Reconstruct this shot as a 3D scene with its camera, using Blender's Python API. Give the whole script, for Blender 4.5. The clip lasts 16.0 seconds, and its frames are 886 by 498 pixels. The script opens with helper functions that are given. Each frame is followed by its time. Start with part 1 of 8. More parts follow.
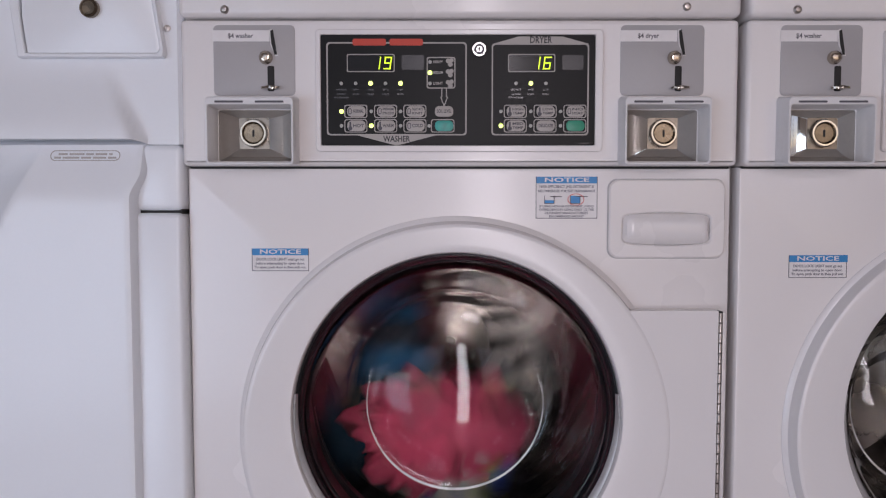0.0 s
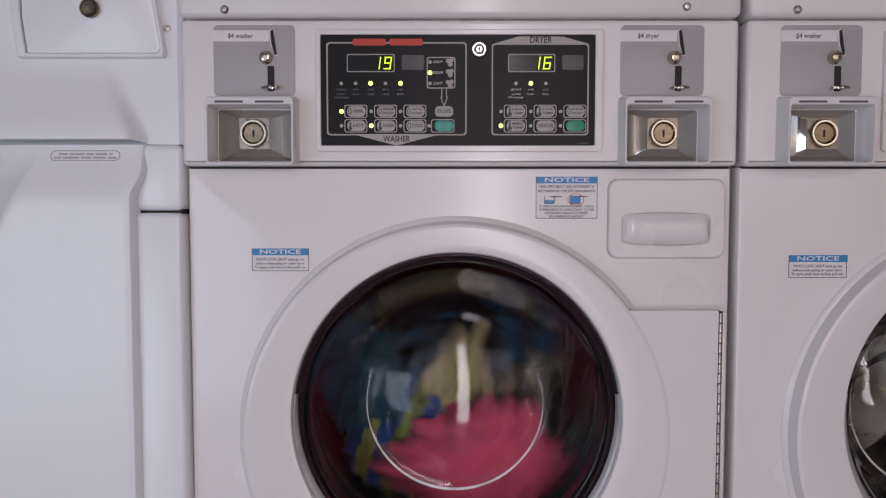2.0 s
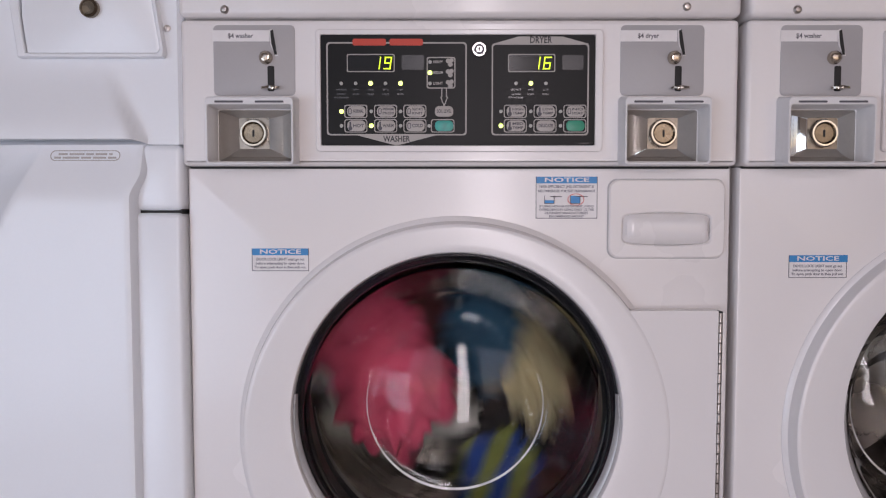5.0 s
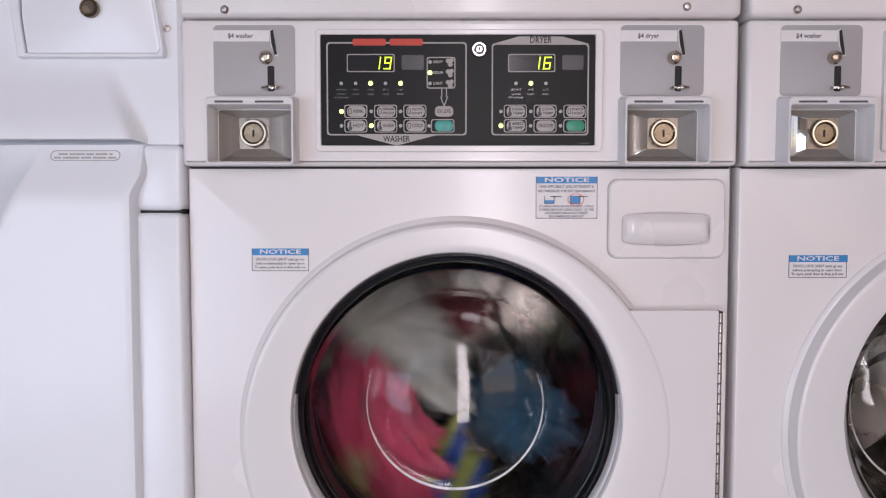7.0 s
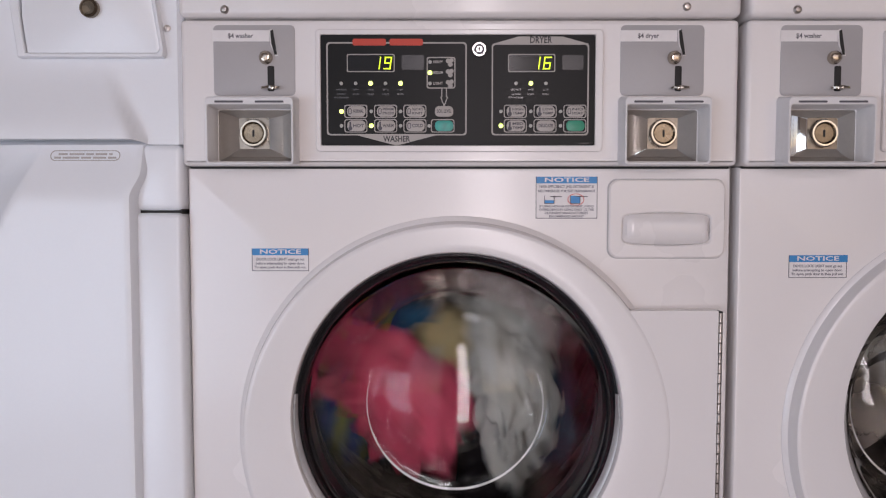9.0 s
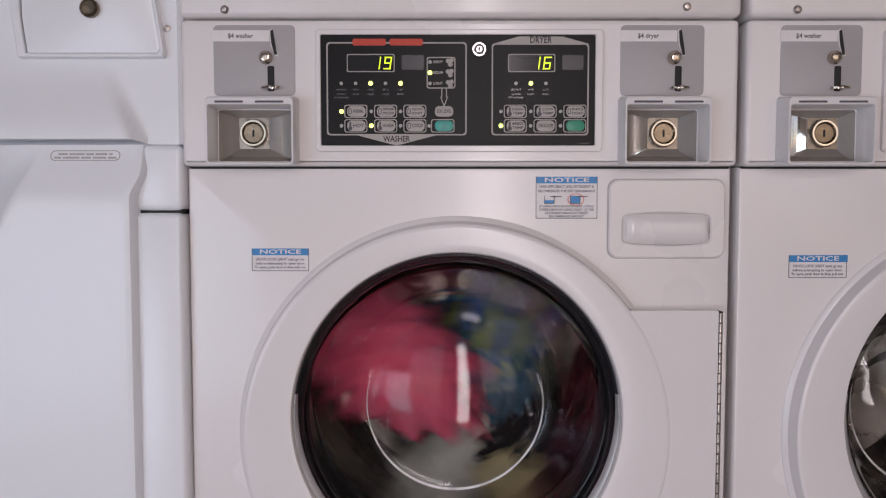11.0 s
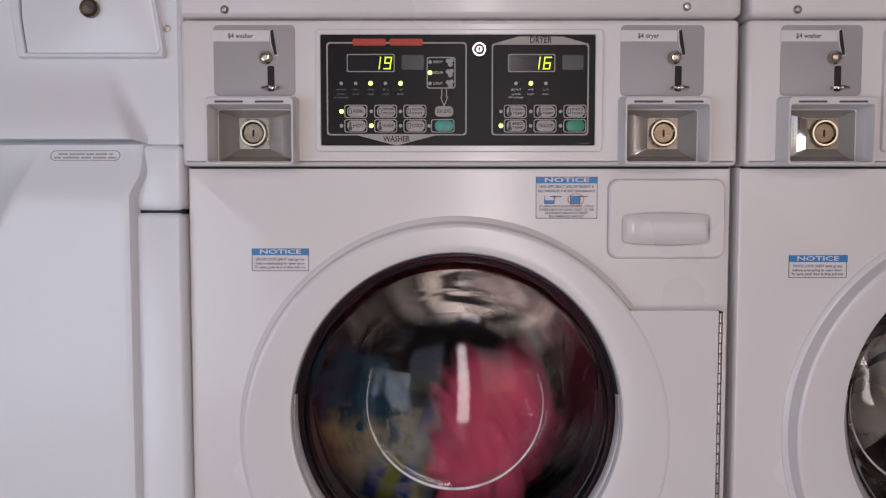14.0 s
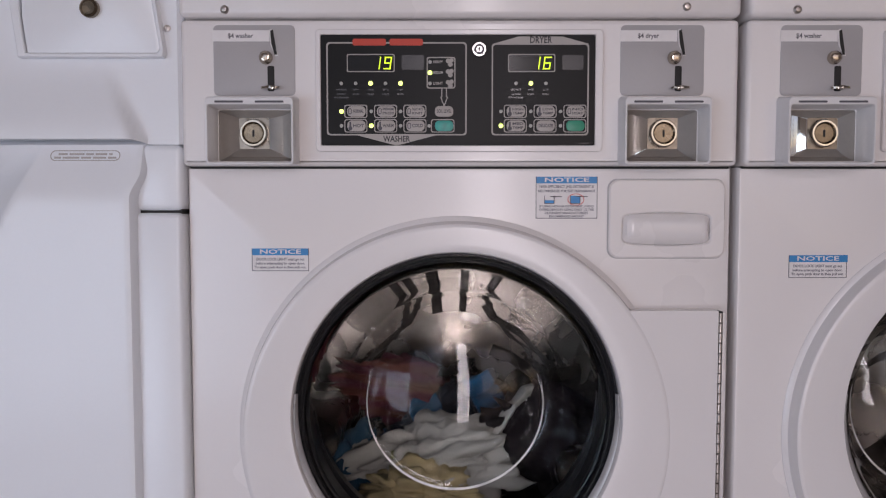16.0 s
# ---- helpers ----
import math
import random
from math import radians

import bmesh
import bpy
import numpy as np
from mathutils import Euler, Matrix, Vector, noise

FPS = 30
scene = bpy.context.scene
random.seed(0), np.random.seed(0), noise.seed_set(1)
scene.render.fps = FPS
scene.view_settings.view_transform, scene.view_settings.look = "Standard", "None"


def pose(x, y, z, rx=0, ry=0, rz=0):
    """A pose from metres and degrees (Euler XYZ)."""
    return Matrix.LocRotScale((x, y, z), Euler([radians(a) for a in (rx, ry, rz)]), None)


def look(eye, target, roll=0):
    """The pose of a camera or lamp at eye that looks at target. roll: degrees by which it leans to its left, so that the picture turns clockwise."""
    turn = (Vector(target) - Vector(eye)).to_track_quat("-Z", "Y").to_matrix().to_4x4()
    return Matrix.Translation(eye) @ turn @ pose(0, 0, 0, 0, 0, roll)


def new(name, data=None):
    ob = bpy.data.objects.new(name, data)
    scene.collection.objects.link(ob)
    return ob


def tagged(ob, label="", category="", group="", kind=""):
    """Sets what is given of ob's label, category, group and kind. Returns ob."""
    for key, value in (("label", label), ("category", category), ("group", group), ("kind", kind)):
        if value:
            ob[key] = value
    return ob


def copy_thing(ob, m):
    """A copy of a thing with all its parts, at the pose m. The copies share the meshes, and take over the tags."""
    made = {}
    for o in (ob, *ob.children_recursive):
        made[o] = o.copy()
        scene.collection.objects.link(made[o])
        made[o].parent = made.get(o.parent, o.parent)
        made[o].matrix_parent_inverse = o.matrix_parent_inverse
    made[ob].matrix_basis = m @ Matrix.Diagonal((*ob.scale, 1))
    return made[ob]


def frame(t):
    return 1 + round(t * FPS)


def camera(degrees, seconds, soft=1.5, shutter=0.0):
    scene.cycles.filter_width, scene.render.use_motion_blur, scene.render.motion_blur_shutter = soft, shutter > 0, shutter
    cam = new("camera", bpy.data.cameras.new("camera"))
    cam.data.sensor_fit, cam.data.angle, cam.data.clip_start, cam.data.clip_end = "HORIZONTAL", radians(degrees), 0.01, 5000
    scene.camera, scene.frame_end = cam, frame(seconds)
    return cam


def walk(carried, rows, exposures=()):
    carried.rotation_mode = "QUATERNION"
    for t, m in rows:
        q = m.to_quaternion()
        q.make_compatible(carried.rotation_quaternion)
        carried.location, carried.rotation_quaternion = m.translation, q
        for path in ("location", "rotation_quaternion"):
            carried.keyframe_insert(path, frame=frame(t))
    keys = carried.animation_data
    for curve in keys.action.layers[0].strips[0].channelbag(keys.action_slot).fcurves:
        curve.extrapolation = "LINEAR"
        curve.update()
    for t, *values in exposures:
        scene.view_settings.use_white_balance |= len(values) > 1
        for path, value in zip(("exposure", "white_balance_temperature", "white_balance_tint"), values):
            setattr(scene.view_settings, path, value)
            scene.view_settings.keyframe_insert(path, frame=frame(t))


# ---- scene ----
# camera: hand-still, one metre before the machines, looking slightly down
cam = camera(60.0, 16.0, soft=1.2, shutter=1.3)
EYE = pose(-0.0206, -0.966, 0.945, 86.8, 0, 0)
walk(cam, [(0.0, EYE), (16.0, EYE)], exposures=[(0.0, -0.06, 6800, 26), (1.0, -0.16, 6650, 26), (2.0, -0.15, 6950, 26), (3.0, -0.08, 7000, 26), (3.5, 0.00, 7050, 26), (4.0, 0.03, 7050, 26), (6.5, 0.32, 6750, 26), (7.0, 0.36, 6900, 26), (8.0, 0.17, 7050, 26), (9.0, 0.13, 7100, 26), (11.5, -0.02, 7150, 26), (12.0, -0.02, 7150, 26), (13.5, -0.06, 7150, 26), (14.5, -0.14, 7150, 26), (15.0, -0.11, 7100, 26), (16.0, -0.11, 6950, 26)])

# daylight: sky and a low, soft sun outside, and the sky's light in the two openings
world = bpy.data.worlds.new("sky")
world.use_nodes = True
scene.world = world
sky = world.node_tree.nodes.new("ShaderNodeTexSky")
sky.sky_type, sky.sun_disc = "NISHITA", False
sky.sun_elevation, sky.sun_rotation = radians(38), radians(150)
world.node_tree.links.new(sky.outputs[0], world.node_tree.nodes["Background"].inputs[0])
world.node_tree.nodes["Background"].inputs[1].default_value = 0.12
sun = new("sun", bpy.data.lights.new("sun", "SUN"))
sun.data.energy, sun.data.angle, sun.data.color = 2.0, radians(0.6), (1.0, 0.94, 0.85)
sun.matrix_world = look((2, 6, 6), (0, 0, 0))


def window_light(name, m, w, h, watts, colour):
    lamp = new(name, bpy.data.lights.new(name, "AREA"))
    lamp.data.shape, lamp.data.size, lamp.data.size_y = "RECTANGLE", w, h
    lamp.data.energy, lamp.data.color = watts, colour
    lamp.matrix_world = m


window_light("window_sky_west", look((-1.56, -2.25, 0.62), (0, -0.9, 0.6)), 1.4, 1.1, 19, (0.60, 0.81, 1.0))
window_light("window_sky_south_west", look((-0.82, -3.06, 1.1), (-0.82, 0, 1.1)), 1.15, 2.0, 2.6, (0.80, 0.90, 1.0))
window_light("window_sky_south_east", look((1.45, -3.06, 1.1), (1.45, 0, 1.1)), 1.6, 2.0, 2.4, (1.0, 0.72, 0.52))
window_light("door_sky_south", look((0.22, -3.06, 1.05), (0.22, 0, 1.05)), 0.25, 2.05, 22, (0.92, 0.94, 0.98))

# ---- materials ----
def material(name, colour, rough=0.5, metal=0.0, vary=0.06, scale=6.0, fine=220.0, bump=0.02, coat=0.0, smear=0.08, spec=0.5):
    """A surface with broad stains, fine grain, uneven gloss and slight relief."""
    mat = bpy.data.materials.new(name)
    mat.use_nodes = True
    nt = mat.node_tree
    b = nt.nodes["Principled BSDF"]
    geo = nt.nodes.new("ShaderNodeTexCoord")
    big = nt.nodes.new("ShaderNodeTexNoise")
    big.inputs["Scale"].default_value, big.inputs["Detail"].default_value = scale, 5
    small = nt.nodes.new("ShaderNodeTexNoise")
    small.inputs["Scale"].default_value, small.inputs["Detail"].default_value = fine, 2
    for n in (big, small):
        nt.links.new(geo.outputs["Object"], n.inputs["Vector"])
    ramp = nt.nodes.new("ShaderNodeValToRGB")
    ramp.color_ramp.interpolation = "EASE"
    ramp.color_ramp.elements[0].position, ramp.color_ramp.elements[1].position = 0.3, 0.7
    ramp.color_ramp.elements[0].color = (*[c * (1 - vary) for c in colour], 1)
    ramp.color_ramp.elements[1].color = (*[min(1, c * (1 + vary)) for c in colour], 1)
    add = nt.nodes.new("ShaderNodeMath")
    add.operation = "MULTIPLY_ADD"
    add.inputs[1].default_value = 0.25
    nt.links.new(small.outputs["Fac"], add.inputs[0])
    shift = nt.nodes.new("ShaderNodeMath")
    shift.operation = "SUBTRACT"
    shift.inputs[1].default_value = 0.125
    nt.links.new(big.outputs["Fac"], shift.inputs[0])
    nt.links.new(shift.outputs[0], add.inputs[2])
    nt.links.new(add.outputs[0], ramp.inputs["Fac"])
    nt.links.new(ramp.outputs["Color"], b.inputs["Base Color"])
    gloss = nt.nodes.new("ShaderNodeMapRange")
    gloss.inputs["From Min"].default_value, gloss.inputs["From Max"].default_value = 0.1, 0.9
    gloss.inputs["To Min"].default_value, gloss.inputs["To Max"].default_value = max(0.02, rough - smear), min(1, rough + smear)
    nt.links.new(big.outputs["Fac"], gloss.inputs["Value"])
    nt.links.new(gloss.outputs["Result"], b.inputs["Roughness"])
    b.inputs["Metallic"].default_value = metal
    b.inputs["Specular IOR Level"].default_value = spec
    b.inputs["Coat Weight"].default_value = coat
    b.inputs["Coat Roughness"].default_value = 0.12
    if bump:
        relief = nt.nodes.new("ShaderNodeBump")
        relief.inputs["Strength"].default_value, relief.inputs["Distance"].default_value = bump, 0.002
        nt.links.new(small.outputs["Fac"], relief.inputs["Height"])
        nt.links.new(relief.outputs["Normal"], b.inputs["Normal"])
    return mat


def glowing(name, colour, strength):
    mat = material(name, colour, 0.4, vary=0.02, bump=0)
    b = mat.node_tree.nodes["Principled BSDF"]
    b.inputs["Emission Color"].default_value = (*colour, 1)
    b.inputs["Emission Strength"].default_value = strength
    return mat


def cloth(name, colour, colour2=None, stripe=0.0, weave=900.0, sheen=0.03):
    """Woven cloth: fuzz, folds of dye, and stripes where stripe (metres) is given."""
    mat = material(name, colour, 0.9, vary=0.18, scale=14, fine=weave, bump=0.35, smear=0.04)
    nt = mat.node_tree
    b = nt.nodes["Principled BSDF"]
    b.inputs["Sheen Weight"].default_value = sheen
    b.inputs["Sheen Roughness"].default_value = 0.5
    if colour2:
        tex = nt.nodes.new("ShaderNodeTexCoord")
        wave = nt.nodes.new("ShaderNodeTexWave")
        wave.wave_type, wave.bands_direction, wave.wave_profile = "BANDS", "Z", "SIN"
        wave.inputs["Scale"].default_value = 0.314 / stripe
        wave.inputs["Distortion"].default_value = 0.8
        wave.inputs["Detail Scale"].default_value = 1.5
        step = nt.nodes.new("ShaderNodeValToRGB")
        step.color_ramp.elements[0].position, step.color_ramp.elements[1].position = 0.47, 0.53
        step.color_ramp.elements[0].color, step.color_ramp.elements[1].color = (0, 0, 0, 1), (1, 1, 1, 1)
        mix = nt.nodes.new("ShaderNodeMixRGB")
        nt.links.new(tex.outputs["Object"], wave.inputs["Vector"])
        nt.links.new(wave.outputs["Fac"], step.inputs["Fac"])
        nt.links.new(step.outputs["Color"], mix.inputs["Fac"])
        old = b.inputs["Base Color"].links[0].from_socket
        nt.links.new(old, mix.inputs[1])
        mix.inputs[2].default_value = (*colour2, 1)
        nt.links.new(mix.outputs[0], b.inputs["Base Color"])
    return mat


ENAMEL = material("white_enamel", (0.80, 0.765, 0.755), 0.27, vary=0.012, scale=3.0, fine=260, bump=0.035, coat=0.25, smear=0.015)
ENAMEL_COOL = material("white_plastic", (0.84, 0.865, 0.90), 0.30, vary=0.012, scale=2.5, fine=300, bump=0.03, coat=0.15, smear=0.015)
DOOR_WHITE = material("door_plastic", (0.80, 0.77, 0.765), 0.25, vary=0.012, scale=4, fine=300, bump=0.02, coat=0.2, smear=0.015)
GREY_PLATE = material("grey_coin_plate", (0.43, 0.415, 0.42), 0.45, vary=0.03, scale=8, fine=500, bump=0.05)
BOX_GREY = material("coin_box_paint", (0.72, 0.71, 0.715), 0.30, vary=0.05, scale=10, bump=0.03)
FILM_BLACK = material("black_panel_film", (0.013, 0.013, 0.0135), 0.34, vary=0.15, scale=9, fine=500, bump=0.015, spec=0.13)
SMOKE = material("smoked_window", (0.008, 0.007, 0.007), 0.2, vary=0.1, bump=0, spec=0.2)
SMOKE_BLANK = material("blank_window", (0.026, 0.025, 0.027), 0.25, vary=0.08, bump=0)
INK_GREY = material("print_grey", (0.42, 0.39, 0.37), 0.5, vary=0.05, bump=0)
INK_WHITE = material("print_white", (0.75, 0.73, 0.72), 0.5, vary=0.03, bump=0)
INK_BLACK = material("print_black", (0.02, 0.02, 0.025), 0.5, vary=0.05, bump=0)
INK_TEXT = material("print_dark", (0.09, 0.085, 0.10), 0.6, vary=0.05, bump=0)
INK_FAINT = material("print_faint", (0.22, 0.21, 0.24), 0.6, vary=0.05, bump=0)
INK_RED = material("print_red", (0.62, 0.045, 0.018), 0.45, vary=0.05, bump=0)
BUTTON_MAT = material("button_beige", (0.44, 0.405, 0.38), 0.42, vary=0.06, scale=30, bump=0.03)
BUTTON_GREEN = material("button_green", (0.01, 0.27, 0.17), 0.35, vary=0.08, scale=30, bump=0.02)
BUTTON_TEAL = material("button_teal", (0.02, 0.34, 0.29), 0.35, vary=0.25, scale=90, bump=0.02)
LED_OFF = material("led_off", (0.42, 0.42, 0.40), 0.3, vary=0.05, bump=0)
LED_ON = glowing("led_on", (0.72, 1.0, 0.22), 2.2)
DIGIT_ON = glowing("digit_on", (0.62, 0.92, 0.02), 1.1)
CHROME = material("chrome", (0.56, 0.52, 0.47), 0.12, metal=1.0, vary=0.05, scale=20, bump=0.02, smear=0.05)
MIRROR_CHROME = material("bright_chrome", (0.58, 0.55, 0.51), 0.07, metal=1.0, vary=0.04, scale=30, bump=0.01, smear=0.03)
CYLINDER = material("dull_chrome", (0.36, 0.355, 0.35), 0.24, metal=1.0, vary=0.06, scale=30, bump=0.02)
KNOB = material("knob_metal", (0.55, 0.48, 0.40), 0.2, metal=1.0, vary=0.1, scale=40, bump=0.03)
LOCK_PLATE = material("dull_plate", (0.27, 0.24, 0.205), 0.3, metal=1.0, vary=0.2, scale=70, bump=0.06)
BRASS = material("worn_brass", (0.27, 0.22, 0.165), 0.26, metal=1.0, vary=0.2, scale=60, bump=0.04)
STEEL = material("drum_steel", (0.28, 0.245, 0.22), 0.27, metal=1.0, vary=0.12, scale=14, bump=0.05, smear=0.05)
DRUM_DARK = material("groove_reflection_steel", (0.075, 0.066, 0.06), 0.35, metal=0.8, vary=0.2, scale=40, fine=400, bump=0.2)
HINGE_METAL = material("hinge_metal", (0.60, 0.55, 0.52), 0.35, metal=1.0, vary=0.15, scale=40, bump=0.05)
RUBBER = material("black_rubber", (0.016, 0.016, 0.018), 0.34, vary=0.2, scale=20, bump=0.05)
RING_BLACK = material("ring_plastic", (0.02, 0.02, 0.023), 0.16, vary=0.15, scale=16, bump=0.01, coat=0.3)
RING_GREY = material("ring_grey", (0.44, 0.43, 0.43), 0.3, metal=0.15, vary=0.1, scale=16, bump=0.01)
DARK = material("dark_gap", (0.018, 0.017, 0.017), 0.7, vary=0.3, bump=0.05)
PAPER = material("label_paper", (0.80, 0.775, 0.77), 0.45, vary=0.03, scale=30, bump=0.02)
BLUE_INK = material("sticker_blue", (0.012, 0.24, 0.56), 0.4, vary=0.07, scale=30, bump=0.02)
WALL = material("wall_paint", (0.42, 0.37, 0.33), 0.7, vary=0.05, scale=2, fine=120, bump=0.15)
CEILING = material("ceiling_paint", (0.36, 0.33, 0.31), 0.8, vary=0.04, scale=2, fine=90, bump=0.2)
FLOOR = material("vinyl_floor", (0.30, 0.26, 0.23), 0.4, vary=0.2, scale=3, fine=90, bump=0.05)
FRAME_DARK = material("dark_frame", (0.05, 0.045, 0.04), 0.4, vary=0.1, bump=0.03)

GLASS = bpy.data.materials.new("door_glass")
GLASS.use_nodes = True
g = GLASS.node_tree.nodes["Principled BSDF"]
g.inputs["Base Color"].default_value = (0.84, 0.855, 0.85, 1)
g.inputs["Roughness"].default_value, g.inputs["IOR"].default_value, g.inputs["Transmission Weight"].default_value = 0.015, 1.29, 1.0
wet = GLASS.node_tree.nodes.new("ShaderNodeTexNoise")
wet.inputs["Scale"].default_value = 9
ripple = GLASS.node_tree.nodes.new("ShaderNodeBump")
ripple.inputs["Strength"].default_value, ripple.inputs["Distance"].default_value = 0.004, 0.004
GLASS.node_tree.links.new(wet.outputs["Fac"], ripple.inputs["Height"])
GLASS.node_tree.links.new(ripple.outputs["Normal"], g.inputs["Normal"])

RIM_GLINT = material("rim_glint_paint", (0.66, 0.655, 0.65), 0.28, vary=0.2, scale=40, fine=300, bump=0.05)


# ---- mesh helpers ----
def mesh_of(name, bm, mat, smooth=True, sharp=True):
    me = bpy.data.meshes.new(name)
    bmesh.ops.recalc_face_normals(bm, faces=bm.faces)
    bm.to_mesh(me)
    bm.free()
    if mat:
        me.materials.append(mat)
    if smooth:
        me.shade_smooth()
        if sharp:
            me.set_sharp_from_angle(angle=radians(35))
    return me


def part(name, bm, mat, parent=None, label=""):
    ob = new(name, mesh_of(name, bm, mat))
    ob.parent = parent
    return tagged(ob, label)


def base(name, label, category, group="", x=0, y=0, z=0):
    ob = new(name)
    ob.location = (x, y, z)
    return tagged(ob, label, category, group)


def box(x0, x1, y0, y1, z0, z1, r=0.0, seg=2, bm=None):
    bm = bm or bmesh.new()
    made = bmesh.ops.create_cube(bm, size=1, matrix=Matrix.LocRotScale(
        ((x0 + x1) / 2, (y0 + y1) / 2, (z0 + z1) / 2), None, (abs(x1 - x0), abs(y1 - y0), abs(z1 - z0))))
    if r:
        edges = {e for v in made["verts"] for e in v.link_edges}
        bmesh.ops.bevel(bm, geom=list(edges), offset=r, segments=seg, profile=0.5, affect="EDGES")
    return bm


def rounded(x0, x1, z0, z1, r, n=6):
    """The outline of a rounded rectangle, as (x, z)."""
    x0, x1, z0, z1 = min(x0, x1), max(x0, x1), min(z0, z1), max(z0, z1)
    pts = []
    for cx, cz, a in ((x1 - r, z1 - r, 0), (x0 + r, z1 - r, 90), (x0 + r, z0 + r, 180), (x1 - r, z0 + r, 270)):
        for i in range(n + 1):
            t = radians(a + 90 * i / n)
            pts.append((cx + r * math.cos(t), cz + r * math.sin(t)))
    return pts


def loop_at(bm, pts, y):
    return [bm.verts.new((x, y, z)) for x, z in pts]


def bridge(bm, a, b):
    n = len(a)
    for i in range(n):
        bm.faces.new((a[i], a[(i + 1) % n], b[(i + 1) % n], b[i]))


def inset(pts, d):
    cx, cz = sum(p[0] for p in pts) / len(pts), sum(p[1] for p in pts) / len(pts)
    w, h = max(abs(p[0] - cx) for p in pts), max(abs(p[1] - cz) for p in pts)
    return [(cx + (x - cx) * (1 - d / w), cz + (z - cz) * (1 - d / h)) for x, z in pts]


def slab(pts, y_back, y_front, r=0.0, bm=None):
    """A plate of the outline pts, from y_back to y_front, with a rounded front edge of radius r."""
    bm = bm or bmesh.new()
    back = loop_at(bm, pts, y_back)
    bm.faces.new(back)
    last = back
    steps = [(0.0, r), (0.3 * r, 0.3 * r), (r, 0.0)] if r else [(0.0, 0.0)]
    for d, dy in steps:
        ring = loop_at(bm, inset(pts, d), y_front + dy)
        bridge(bm, last, ring)
        last = ring
    bm.faces.new(last)
    return bm


def hoop(outer, inner, y_back, y_front, bm=None, r=0.0):
    """A frame between two outlines of equal length."""
    bm = bm or bmesh.new()
    loops = [loop_at(bm, outer, y_back), loop_at(bm, outer, y_front + r), loop_at(bm, inset(outer, r), y_front),
             loop_at(bm, inset(inner, -r), y_front), loop_at(bm, inner, y_front + r), loop_at(bm, inner, y_back)]
    for a, b in zip(loops, loops[1:] + loops[:1]):
        bridge(bm, a, b)
    return bm


def lathe(profile, cx, cz0, n=96, bm=None, close=False):
    """Turns (radius, y) pairs round the axis that runs along y through (cx, cz0); a third number drops a ring below the axis."""
    bm = bm or bmesh.new()
    loops = []
    for r, y, *down in profile:
        cz = cz0 - (down[0] if down else 0.0)
        if r < 1e-6:
            loops.append([bm.verts.new((cx, y, cz))])
        else:
            loops.append([bm.verts.new((cx + r * math.cos(2 * math.pi * i / n), y, cz + r * math.sin(2 * math.pi * i / n))) for i in range(n)])
    pairs = list(zip(loops, loops[1:])) + ([(loops[-1], loops[0])] if close else [])
    for a, b in pairs:
        if len(a) == len(b) == 1:
            continue
        if len(a) == len(b):
            bridge(bm, a, b)
        else:
            if len(a) == 1:
                a, b = b, a
            for i in range(n):
                bm.faces.new((a[i], a[(i + 1) % n], b[0]))
    return bm


def disc(cx, cz, r, y_back, y_front, n=24, bm=None, round_=0.3):
    return lathe([(0, y_back), (r, y_back), (r, y_front + r * round_ * 0.5), (r * (1 - round_ * 0.4), y_front + r * round_ * 0.1), (r * 0.6, y_front), (0, y_front)], cx, cz, n, bm)


def writing(name, text, cx, cz, y, height, mat, parent, width=0, align="CENTER", tilt=0.0, label=""):
    """Letters in the built-in font, standing on the plane y, height metres tall (capitals), squeezed to width if given."""
    cu = bpy.data.curves.new(name, "FONT")
    cu.body, cu.align_x, cu.align_y, cu.size, cu.extrude, cu.resolution_u, cu.offset = text, align, "CENTER", height / 0.7, 0.00015, 2, (0.03 if height > 0.0045 else 0.04) * height
    ob = bpy.data.objects.new("draft", cu)
    me = bpy.data.meshes.new_from_object(ob)
    bpy.data.objects.remove(ob)
    xs = [v.co.x for v in me.vertices]
    k = width / (max(xs) - min(xs)) if width else 1.0
    for v in me.vertices:
        x, up, d = v.co
        v.co = (cx + x * k + tilt * up, y - d, cz + up)
    me.materials.append(mat)
    out = new(name, me)
    out.parent = parent
    return tagged(out, label)


def bars(name, spans, y, h, mat, parent, label=""):
    """Lines of writing too small to read, as plain bars: (x0, x1, z) each."""
    bm = bmesh.new()
    for x0, x1, z in spans:
        box(x0, x1, y - 0.0003, y, z - h / 2, z + h / 2, bm=bm)
    return part(name, bm, mat, parent, label)


def height_field(fn, xs, zs, thick=0.02, shift=None, lift=None):
    """A pressed sheet whose front is at y = fn(x, z), with turned-back edges; shift(x, z) leads its side edge, lift(x, z) its foot."""
    bm = bmesh.new()
    grid = [[bm.verts.new((x + (shift(x, z) if shift else 0.0), fn(x, z), z + (lift(x, z) if lift else 0.0))) for x in xs] for z in zs]
    for r0, r1 in zip(grid, grid[1:]):
        for i in range(len(xs) - 1):
            bm.faces.new((r0[i], r0[i + 1], r1[i + 1], r1[i]))
    rim = grid[0] + [r[-1] for r in grid[1:]] + grid[-1][-2::-1] + [r[0] for r in grid[-2:0:-1]]
    back = [bm.verts.new((v.co.x, v.co.y + thick, v.co.z)) for v in rim]
    bridge(bm, rim, back)
    return bm


def smooth_step(a, b, x):
    t = min(1, max(0, (x - a) / (b - a)))
    return t * t * (3 - 2 * t)


# ---- the room ----
def wall(name, x0, x1, y0, y1, z0, z1, mat, label):
    ob = part(name, box(x0, x1, y0, y1, z0, z1), mat)
    return tagged(ob, label, "wall", kind="structure")


